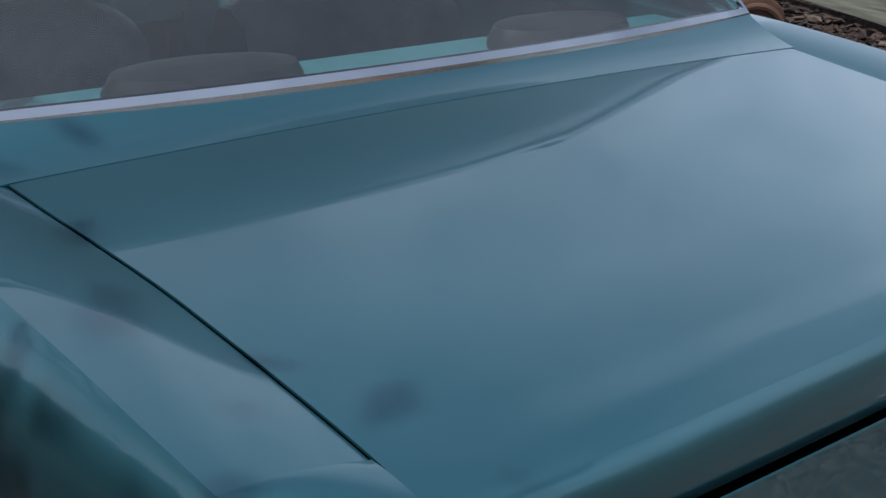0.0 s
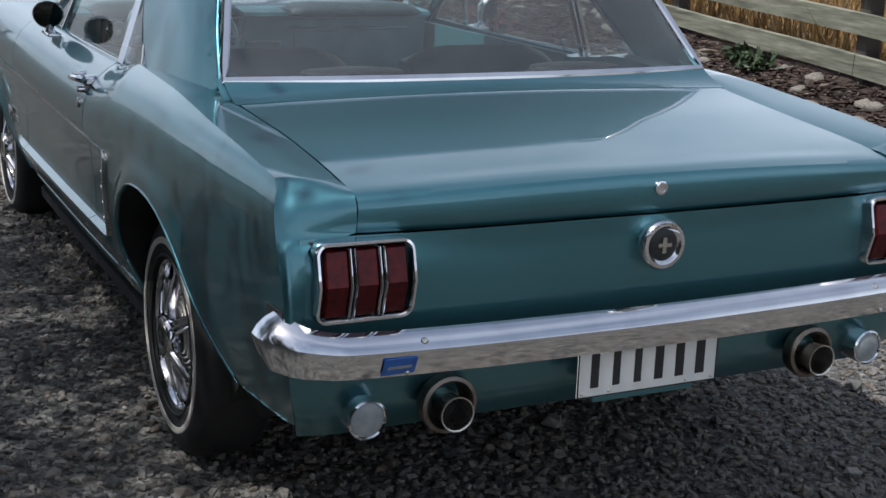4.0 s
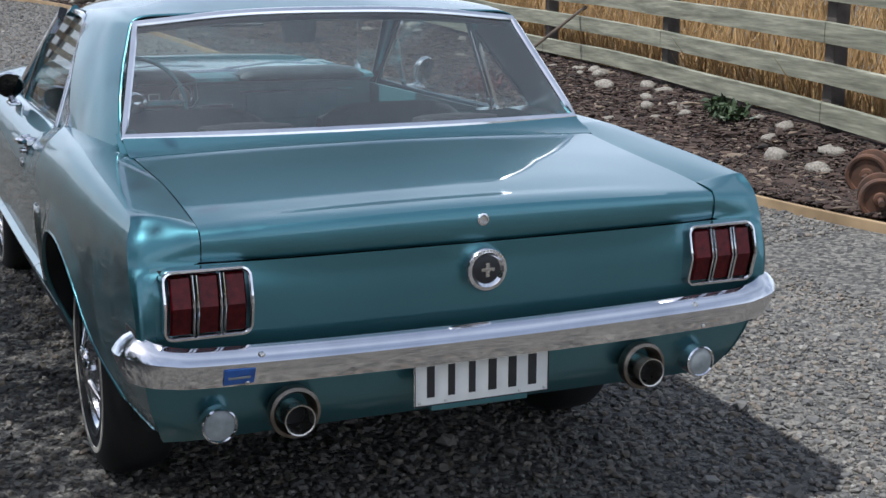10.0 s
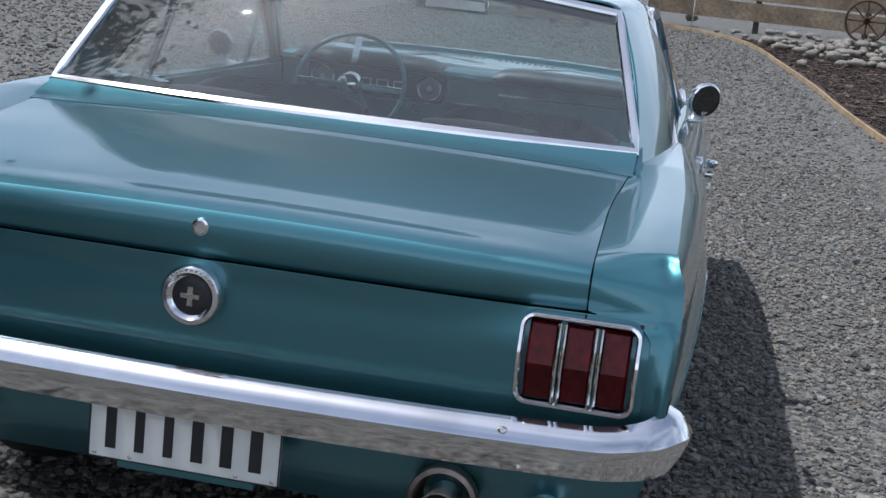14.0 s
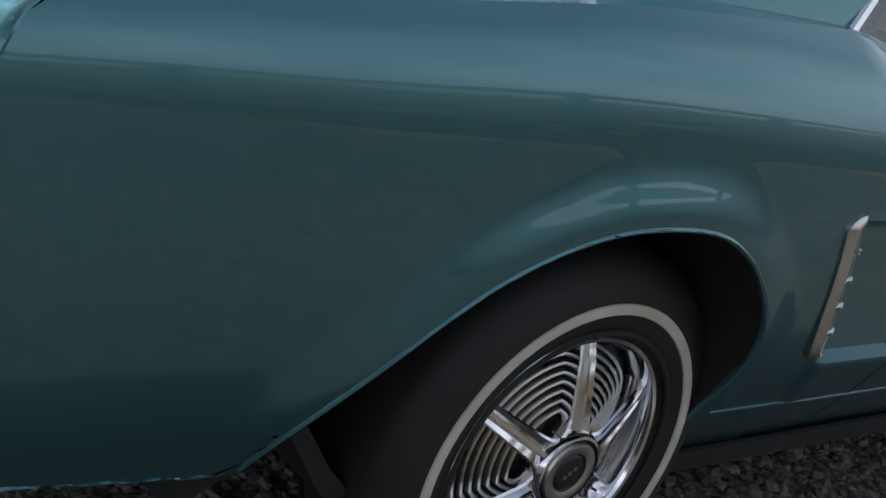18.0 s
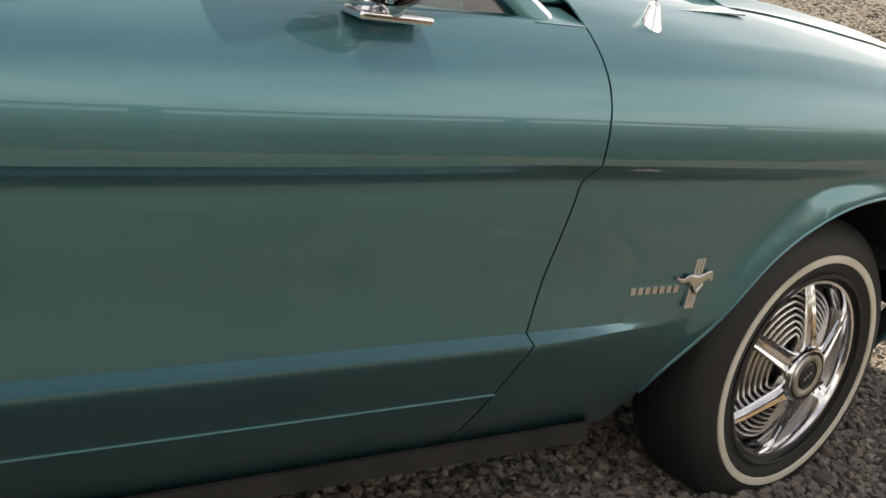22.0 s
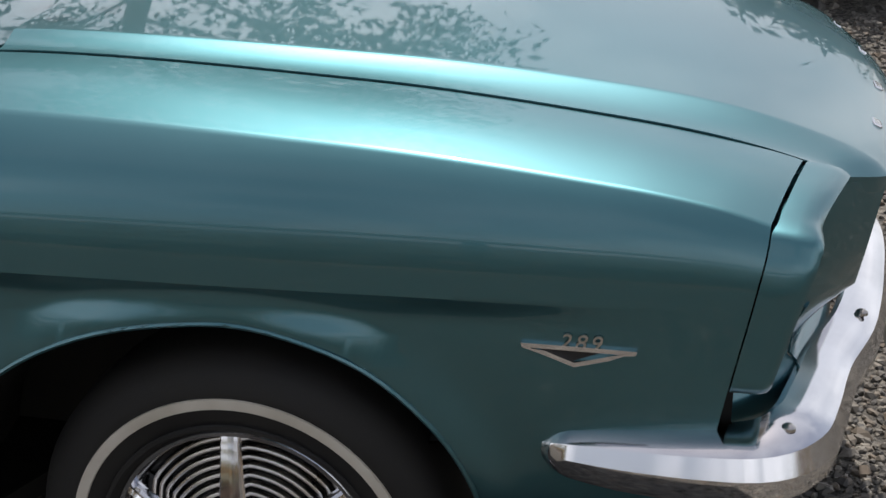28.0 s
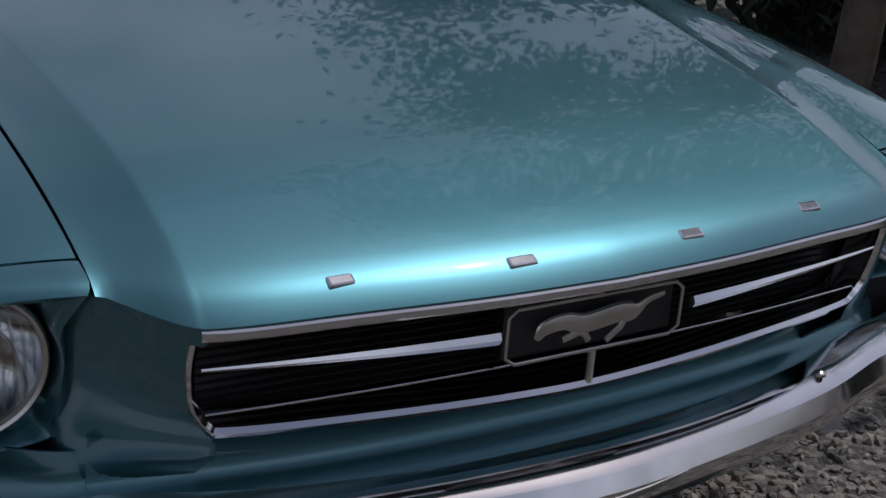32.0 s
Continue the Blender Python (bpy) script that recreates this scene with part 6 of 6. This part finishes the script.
# timber edging board
ex = np.concatenate([np.linspace(-8, 16, 90), np.linspace(16.2, 21.5, 40)])
pts = [(x, float(edge_f(x)), float(ground_z(x, float(edge_f(x)))) + 0.02) for x in ex]
edging = part("edging_board", sweep_bm(pts, [(0.014, -0.07), (0.014, 0.030), (0.011, 0.034), (-0.011, 0.034), (-0.014, 0.030), (-0.014, -0.07)]), EDGEWOOD, smooth=False)
tagged(edging, "pale pine edging board round the bark bed", "edging", kind="structure")

# post and rail fence, running up beside the bed
fence = thing("rail_fence", "weathered grey-green timber post and rail fence", "fence", (3.0, -4.24, 0.3))
FENCE_X = [-6.6, -4.2, -1.8, 0.6, 3.02, 5.38, 7.8, 10.3, 12.9, 15.5, 18.1, 20.7, 23.3]


def fence_base(x):
    return float(ground_z(x, fence_y(x)))


for x in FENCE_X:
    y, z = fence_y(x) - 0.075, fence_base(x)
    b = box_bm((-0.055, -0.05, -0.3), (0.055, 0.05, 1.03 if x < 4 else 0.96))
    bmesh.ops.transform(b, verts=b.verts, matrix=Matrix.Translation((x - 3.0, y + 4.24, z - 0.3)) @ Matrix.Rotation(-0.124, 4, "Z"))
    part("post", b, POSTWOOD, fence, smooth=False, bevel=0.006)
RAIL_Z = (0.17, 0.42, 0.67, 0.93)
for k, h in enumerate(RAIL_Z):
    xs = FENCE_X[(k % 2)::2] if len(FENCE_X[(k % 2)::2]) > 2 else FENCE_X
    xs = sorted(set([FENCE_X[0]] + list(xs) + [FENCE_X[-1]]))
    for a, b_ in zip(xs[:-1], xs[1:]):
        pts = []
        for x in np.linspace(a + 0.004, b_ - 0.004, 9):
            wob = 0.012 * noise.noise((x * 0.6, k * 3.1, 0))
            pts.append((x - 3.0, fence_y(x) + 4.24, fence_base(x) - 0.3 + h + wob))
        part("rail", sweep_bm(pts, [(0.022, -0.064), (0.024, 0.062), (0.02, 0.066), (-0.02, 0.066), (-0.024, 0.062), (-0.022, -0.064)]), WOOD, fence, smooth=False)

# dry grass paddock beyond the fence
px, py = np.linspace(-12, 45, 90), np.linspace(0, 1, 24)
rows = []
for x in px:
    row = []
    for u in py:
        y = fence_y(x) - 0.16 - 50 * u**1.8
        d = fence_y(x) - 0.16 - y
        row.append((x, y, float(ground_z(min(x, 40), max(fence_y(x), -14))) - 0.02 + 0.085 * d - 0.0004 * d * d + 0.05 * noise.noise((x * 0.7, y * 0.7, 2))))
    rows.append(row)
paddock = part("paddock", grid_bm(rows), GRASS)
tagged(paddock, "golden dry grass paddock sloping up behind the fence", "paddock", kind="structure")
n = 42000
x = rng.uniform(-2, 24, n)
d = rng.uniform(0, 1, n) ** 1.6 * 7.0 + 0.03
y = fence_y(x) - 0.16 - d
z = ground_z(np.minimum(x, 40), np.maximum(fence_y(x), -14)) - 0.03 + 0.085 * d - 0.0004 * d * d
h, a, lean = rng.uniform(0.22, 0.55, n), rng.uniform(0, 2 * np.pi, n), rng.normal(0, 0.14, (n, 2))
w = rng.uniform(0.004, 0.008, n)
base = np.stack([x, y, z], -1)
side = np.stack([np.cos(a) * w, np.sin(a) * w, 0 * a], -1)
tipv = base + np.stack([lean[:, 0] * h * 2, lean[:, 1] * h * 2, h], -1)
mid = base + (tipv - base) * 0.55 + np.stack([0 * h, 0 * h, 0.05 * h], -1)
V = np.stack([base - side, base + side, mid + side * 0.8, mid - side * 0.8, tipv], 1).reshape(-1, 3)
F = []
for i in range(n):
    k = 5 * i
    F.append((k, k + 1, k + 2, k + 3))
    F.append((k + 3, k + 2, k + 4))
STRAW = island_mat("straw", [(0.18, 0.095, 0.03), (0.30, 0.175, 0.06), (0.38, 0.24, 0.09), (0.24, 0.125, 0.04), (0.42, 0.29, 0.13)], 0.85)
soup("dry_grass", V.tolist(), F, STRAW, "tall golden dry grass behind the fence", "grass")


# stones: one lumpy pebble each
def rock_bm(r, seed, flat=0.6):
    b = bmesh.new()
    bmesh.ops.create_icosphere(b, subdivisions=2, radius=1.0)
    for v in b.verts:
        d = 1 + 0.42 * noise.noise(v.co * 1.5 + Vector((seed * 3.7, seed * 1.3, 0)))
        v.co = Vector((v.co.x * d * r, v.co.y * d * r * 0.8, v.co.z * d * r * flat))
    return b


rock_meshes = []
for k in range(6):
    me = bpy.data.meshes.new("garden_stone")
    b = rock_bm(1.0, k + 1)
    b.to_mesh(me)
    b.free()
    me.materials.append(STONE)
    me.polygons.foreach_set("use_smooth", [True] * len(me.polygons))
    rock_meshes.append(me)


def stone(x, y, r, label="rounded pale garden stone lying on the bark", group="stones by the fence", lift=0.0):
    ob = new("garden_stone", rock_meshes[int(rng.integers(0, 6))])
    ob.scale = (r * rng.uniform(0.9, 1.4), r * rng.uniform(0.8, 1.1), r * rng.uniform(0.8, 1.1))
    ob.rotation_euler = (0, 0, rng.uniform(0, 6.28))
    ob.location = (x, y, float(ground_z(x, y)) + 0.04 + r * 0.25 + lift)
    tagged(ob, label, "stone", group)


for k in range(60):
    x = rng.uniform(1.2, 15)
    stone(x, fence_y(x) + 0.1 + abs(rng.normal(0, 0.22)), rng.uniform(0.035, 0.10))
for k in range(20):
    x = rng.uniform(3.5, 14)
    stone(x, float(edge_f(x)) - rng.uniform(0.3, 1.3), rng.uniform(0.02, 0.04), "small pale stone among the bark")
for k in range(210):
    x = rng.normal(17.2, 1.7)
    y = rng.normal(-3.0, 1.0) + 0.35 * (x - 17)
    if y < edge_f(min(x, 21.4)) - 0.15:
        stone(x, y, rng.uniform(0.045, 0.11), "tan river stone in a low rock garden", "rock garden", rng.uniform(0, 0.10))

# black tub, a red-leaved clump with a leaning stick, and a small rusty ball
tub = thing("plant_tub", "black plastic plant tub standing on the bark", "plant pot", (11.0, -3.26, float(ground_z(11.0, -3.26)) + 0.04))
part("tub_wall", lathe_bm([(0.0, 0.0003), (0.0, 0.17), (0.30, 0.215), (0.31, 0.235), (0.33, 0.235), (0.33, 0.205), (0.02, 0.155), (0.02, 0.0003)], 36, "z"), BLACK, tub)
for sy in (1, -1):
    part("tub_handle", sweep_bm([(-0.06, sy * 0.225, 0.30), (-0.05, sy * 0.265, 0.30), (0.05, sy * 0.265, 0.30), (0.06, sy * 0.225, 0.30)], ring(8, 0.012)), BLACK, tub)
STICK = mat("stick_wood", (0.20, 0.14, 0.09), 0.85)
mottle(STICK, [(0.05, 0.036, 0.026), (0.11, 0.08, 0.056)], 8.0)
stick = part("garden_stick", sweep_bm([(6.5, -3.5, 0.44), (6.75, -4.1, 0.74), (7.0, -4.68, 1.03), (7.03, -4.76, 1.06)], ring(8, 0.014), scale=[0.9, 1.0, 1.0, 1.3]), STICK)
tagged(stick, "brown stick leaning from the bed on the fence", "stick")
REDLEAF = island_mat("red_leaf", [(0.09, 0.02, 0.02), (0.14, 0.032, 0.03), (0.06, 0.02, 0.02)], 0.7)
clump = thing("red_plant", "small red-leaved plant in the bark", "plant", (6.5, -3.52, float(ground_z(6.5, -3.52)) + 0.04))


def leaf_soup(centres, size, material, name, parent=None, long=2.2):
    n = len(centres)
    a, b = rng.normal(0, 1, (n, 3)), rng.normal(0, 1, (n, 3))
    a /= np.linalg.norm(a, axis=1)[:, None]
    b -= a * (a * b).sum(1)[:, None]
    b /= np.linalg.norm(b, axis=1)[:, None]
    s = (size * rng.uniform(0.6, 1.3, n))[:, None]
    nrm = np.cross(a, b) * s * 0.25
    V = np.stack([centres - a * s * long / 2, centres + b * s / 2 + nrm, centres + a * s * long / 2, centres - b * s / 2 + nrm], 1).reshape(-1, 3)
    F = [(4 * i, 4 * i + 1, 4 * i + 2, 4 * i + 3) for i in range(n)]
    me = bpy.data.meshes.new(name)
    me.from_pydata(V.tolist(), [], F)
    me.materials.append(material)
    ob = new(name, me)
    if parent is not None:
        ob.parent = parent
    return ob


leaf_soup(rng.normal(0, 0.07, (260, 3)) * (1.3, 1.3, 0.7) + (0, 0, 0.09), 0.035, REDLEAF, "leaves", clump)
part("stem", sweep_bm([(0, 0, -0.04), (0.02, 0.01, 0.1)], ring(6, 0.008)), STICK, clump)
WEED = island_mat("weed_leaf", [(0.02, 0.038, 0.012), (0.035, 0.058, 0.018), (0.05, 0.07, 0.028)], 0.6)
for wx, wy, wr in ((3.8, -4.1, 0.06), (4.05, -4.18, 0.045)):
    weed = thing("weed", "low green weed growing at the foot of the fence", "plant", (wx, wy, float(ground_z(wx, wy)) + 0.04), "weeds by the fence")
    leaf_soup(np.abs(rng.normal(0, wr, (160, 3))) * (1, 1, 0.9) * rng.choice([-1, 1], (160, 3)) * (1, 1, 0) + np.abs(rng.normal(0, wr, (160, 1))) * (0, 0, 0.9) + (0, 0, 0.03), 0.035, WEED, "leaves", weed)
    part("stem", sweep_bm([(0, 0, -0.04), (0.01, 0.01, wr * 0.8)], ring(6, 0.006)), WEED, weed)
RUST = mat("rusty_iron", (0.14, 0.06, 0.03), 0.85)
mottle(RUST, [(0.035, 0.022, 0.016), (0.13, 0.058, 0.03)], 9.0, bump=0.3, bump_scale=40.0, dist=0.004)
for (x, y, r) in ((2.02, -3.78, 0.12), (1.62, -3.5, 0.11)):
    pot = thing("rusty_drum", "round rust-brown iron drum lying on the bark", "drum", (x, y, float(ground_z(x, y)) + 0.04))
    pot.rotation_euler = (0, 0.1, 2.2 if r > 0.115 else 2.5)
    part("drum", lathe_bm([(-0.08, 0.02), (-0.08, r * 0.45), (-0.078, r * 0.92), (-0.07, r), (-0.05, r), (-0.045, r * 0.9), (-0.04, r * 0.5), (0.04, r * 0.5), (0.045, r * 0.9), (0.05, r), (0.07, r), (0.078, r * 0.92), (0.076, r * 0.8), (0.066, r * 0.76), (0.066, r * 0.34), (0.082, r * 0.3), (0.085, 0.02)], 32, "x", (0, 0, r * 0.95)), RUST, pot, angle=30)
    part("axle", lathe_bm([(-0.2, 0.0003), (-0.2, 0.016), (0.16, 0.016), (0.16, 0.0003)], 12, "x", (0, 0, r * 0.95)), RUST, pot)

# far garden: board fence, lattice screen, iron wheel
BOARD = mat("tan_boards", (0.26, 0.19, 0.12), 0.85)
mottle(BOARD, [(0.17, 0.125, 0.08), (0.33, 0.25, 0.16)], 2.5, fine=20.0)
far = thing("board_fence", "tan timber board fence across the end of the garden", "fence", (21.5, -3.5, float(ground_z(21.5, -3.5))))
for k in range(4):
    part("board", box_bm((-0.02, -4.0, 0.10 + k * 0.36), (0.02, 3.6, 0.42 + k * 0.36)), BOARD, far, smooth=False)
for k in range(5):
    part("post", box_bm((0.02, -4.0 + k * 1.88, -0.2), (0.12, -3.9 + k * 1.88, 1.6)), POSTWOOD, far, smooth=False)
lat = thing("lattice_screen", "pale timber lattice screen panel", "fence", (18.6, 0.9, float(ground_z(18.6, 0.9))))
for k in range(6):
    part("slat", sweep_bm([(0, -0.6, 0.15 + k * 0.24), (0, 1.1, 0.10 + k * 0.24), (0, 2.8, 0.16 + k * 0.24)], [(0.015, -0.055), (0.015, 0.055), (-0.015, 0.055), (-0.015, -0.055)]), BOARD, lat, smooth=False)
for k in range(7):
    part("upright", box_bm((0.02, -0.55 + k * 0.55, -0.1), (0.07, -0.45 + k * 0.55, 1.55)), POSTWOOD, lat, smooth=False)
wheel_ob = thing("iron_wheel", "old spoked iron wagon wheel leaning in the rock garden", "wheel", (18.3, -3.3, float(ground_z(18.3, -3.3)) + 0.1))
part("rim", sweep_bm([(0.0, 0.31 * math.cos(a), 0.38 + 0.31 * math.sin(a)) for a in np.linspace(0, 2 * math.pi, 37)[:-1]], ring(6, 0.02), up=(1, 0, 0), closed=True), RUST, wheel_ob)
for k in range(8):
    a = k * math.pi / 4
    part("spoke", sweep_bm([(0, 0, 0.38), (0, 0.31 * math.cos(a), 0.38 + 0.31 * math.sin(a))], ring(6, 0.012), up=(1, 0, 0)), RUST, wheel_ob)
part("hub", lathe_bm([(-0.06, 0.05), (0.06, 0.05), (0.06, 0.0003)], 14, "x", (0, 0, 0.38)), RUST, wheel_ob)

# lavender and dry grass bank across the drive, with a stone border
LAV = island_mat("lavender", [(0.05, 0.055, 0.035), (0.09, 0.085, 0.06), (0.13, 0.10, 0.12), (0.17, 0.14, 0.10)], 0.9)
for k, (x, y, r) in enumerate(((21.5, 12.0, 0.8), (22.6, 13.8, 0.9), (23.4, 15.6, 0.8), (20.6, 10.4, 0.7))):
    bush = thing("lavender_bush", "grey-purple lavender bush behind a stone border", "bush", (x, y, float(ground_z(x, y))), "lavender hedge")
    u = rng.normal(0, 1, (2600, 3))
    u /= np.linalg.norm(u, axis=1)[:, None]
    u *= (r * rng.uniform(0.5, 1.0, 2600) ** 0.5)[:, None] * (1.2, 1.2, 0.8)
    u = u[u[:, 2] > -0.05]
    leaf_soup(u + (0, 0, 0.1), 0.05, LAV, "foliage", bush, 3.5)
    part("stem", sweep_bm([(0, 0, -0.1), (0, 0.02, r * 0.5)], ring(6, 0.03)), STICK, bush)
for k in range(40):
    a = k / 39
    stone(19.6 + 3.2 * a, 9.2 + 7.2 * a + rng.normal(0, 0.1), rng.uniform(0.10, 0.2), "pale stone in the border of the lavender bed", "lavender border")

# ---- tree and shrubs on the car's left ----
BARKM = mat("grey_bark", (0.14, 0.11, 0.085), 0.9)
mottle(BARKM, [(0.08, 0.062, 0.048), (0.19, 0.155, 0.12)], 7.0, bump=0.6, bump_scale=22.0, dist=0.02)
LEAF = island_mat("tree_leaf", [(0.035, 0.055, 0.022), (0.05, 0.075, 0.03), (0.065, 0.09, 0.04), (0.045, 0.06, 0.03)], 0.55)
SHRUB = island_mat("shrub_leaf", [(0.018, 0.032, 0.013), (0.028, 0.045, 0.018), (0.04, 0.058, 0.024), (0.022, 0.03, 0.016)], 0.6)


def tree(x, y, height, trunk_r, seed, crown_low, spread, leaves):
    r = np.random.default_rng(seed)
    z0 = float(ground_z(x, y))
    ob = thing("garden_tree", "broad-leaved tree with a grey trunk standing beside the driveway", "tree", (x, y, z0))
    path = [(0, 0, -0.2), (0.03, 0.02, height * 0.25), (-0.05, 0.06, height * 0.5), (0.04, -0.03, height * 0.75), (0.0, 0.0, height)]
    part("trunk", sweep_bm(spline(path, 24), ring(14, trunk_r), up=(1, 0, 0), scale=np.linspace(1.15, 0.25, 24)), BARKM, ob)
    cent = []
    for k in range(22):
        f = crown_low + (0.97 - crown_low) * (k + 0.5) / 22
        a = k * 2.4 + r.normal(0, 0.3)
        reach = spread * (1 - 0.55 * abs(f - 0.62)) * r.uniform(0.65, 1.1)
        s0 = np.array((0, 0, height * f * 0.92))
        e = s0 + np.array((math.cos(a) * reach, math.sin(a) * reach, reach * r.uniform(0.1, 0.5)))
        m = (s0 + e) / 2 + np.array((0, 0, 0.12 * reach)) + r.normal(0, 0.08, 3)
        limb = spline([s0, m, e], 10)
        part("limb", sweep_bm(limb, ring(7, trunk_r * 0.34 * (1.2 - f)), up=(0.1, 0.2, 1), scale=np.linspace(1.0, 0.2, 10)), BARKM, ob)
        for t in range(7):
            c = limb[3 + t] if t < 7 else limb[-1]
            cent.append(c + r.normal(0, 0.18, 3))
            cent.append(c + r.normal(0, 0.34, 3))
    cent = np.array(cent)
    pick = cent[r.integers(0, len(cent), leaves)] + r.normal(0, 0.15, (leaves, 3))
    leaf_soup(pick, 0.042, LEAF, "crown", ob, 2.0)
    return ob


tree(0.88, 3.36, 5.4, 0.085, 11, 0.38, 2.25, 19000)
# the first four stand out of view, added to shade drive and flank
for k, (x, y, r, h) in enumerate(((-4.7, 3.4, 1.0, 3.7), (-3.3, 3.3, 1.0, 3.7), (-2.0, 3.2, 1.0, 3.3), (-0.8, 3.2, 0.85, 2.5), (0.0, 4.3, 0.85, 1.5), (1.5, 4.6, 0.9, 1.3), (2.9, 4.6, 1.0, 1.5), (4.2, 5.4, 1.0, 1.4))):
    shrub = thing("garden_shrub", "dense dark green shrub in a row beside the driveway, its rear end added for shade", "shrub", (x, y, float(ground_z(x, y))), "shrubs along the drive")
    cl = rng.normal(0, 1, (60, 3))
    cl /= np.linalg.norm(cl, axis=1)[:, None]
    cl *= rng.uniform(0.55, 1.0, (60, 1)) * (r, r, h * 0.5)
    pts = cl[rng.integers(0, 60, 4800)] + rng.normal(0, 0.15, (4800, 3)) + (0, 0, h * 0.5)
    pts = pts[pts[:, 2] > 0.02]
    leaf_soup(pts, 0.06, SHRUB, "foliage", shrub, 3.0)
    for j in range(4):
        part("stem", sweep_bm([(0.1 * j - 0.15, 0, -0.05), (0.2 * j - 0.3, 0.05 * j, h * 0.45), (0.3 * j - 0.45, 0.08 * j, h * 0.8)], ring(6, 0.02)), BARKM, shrub)
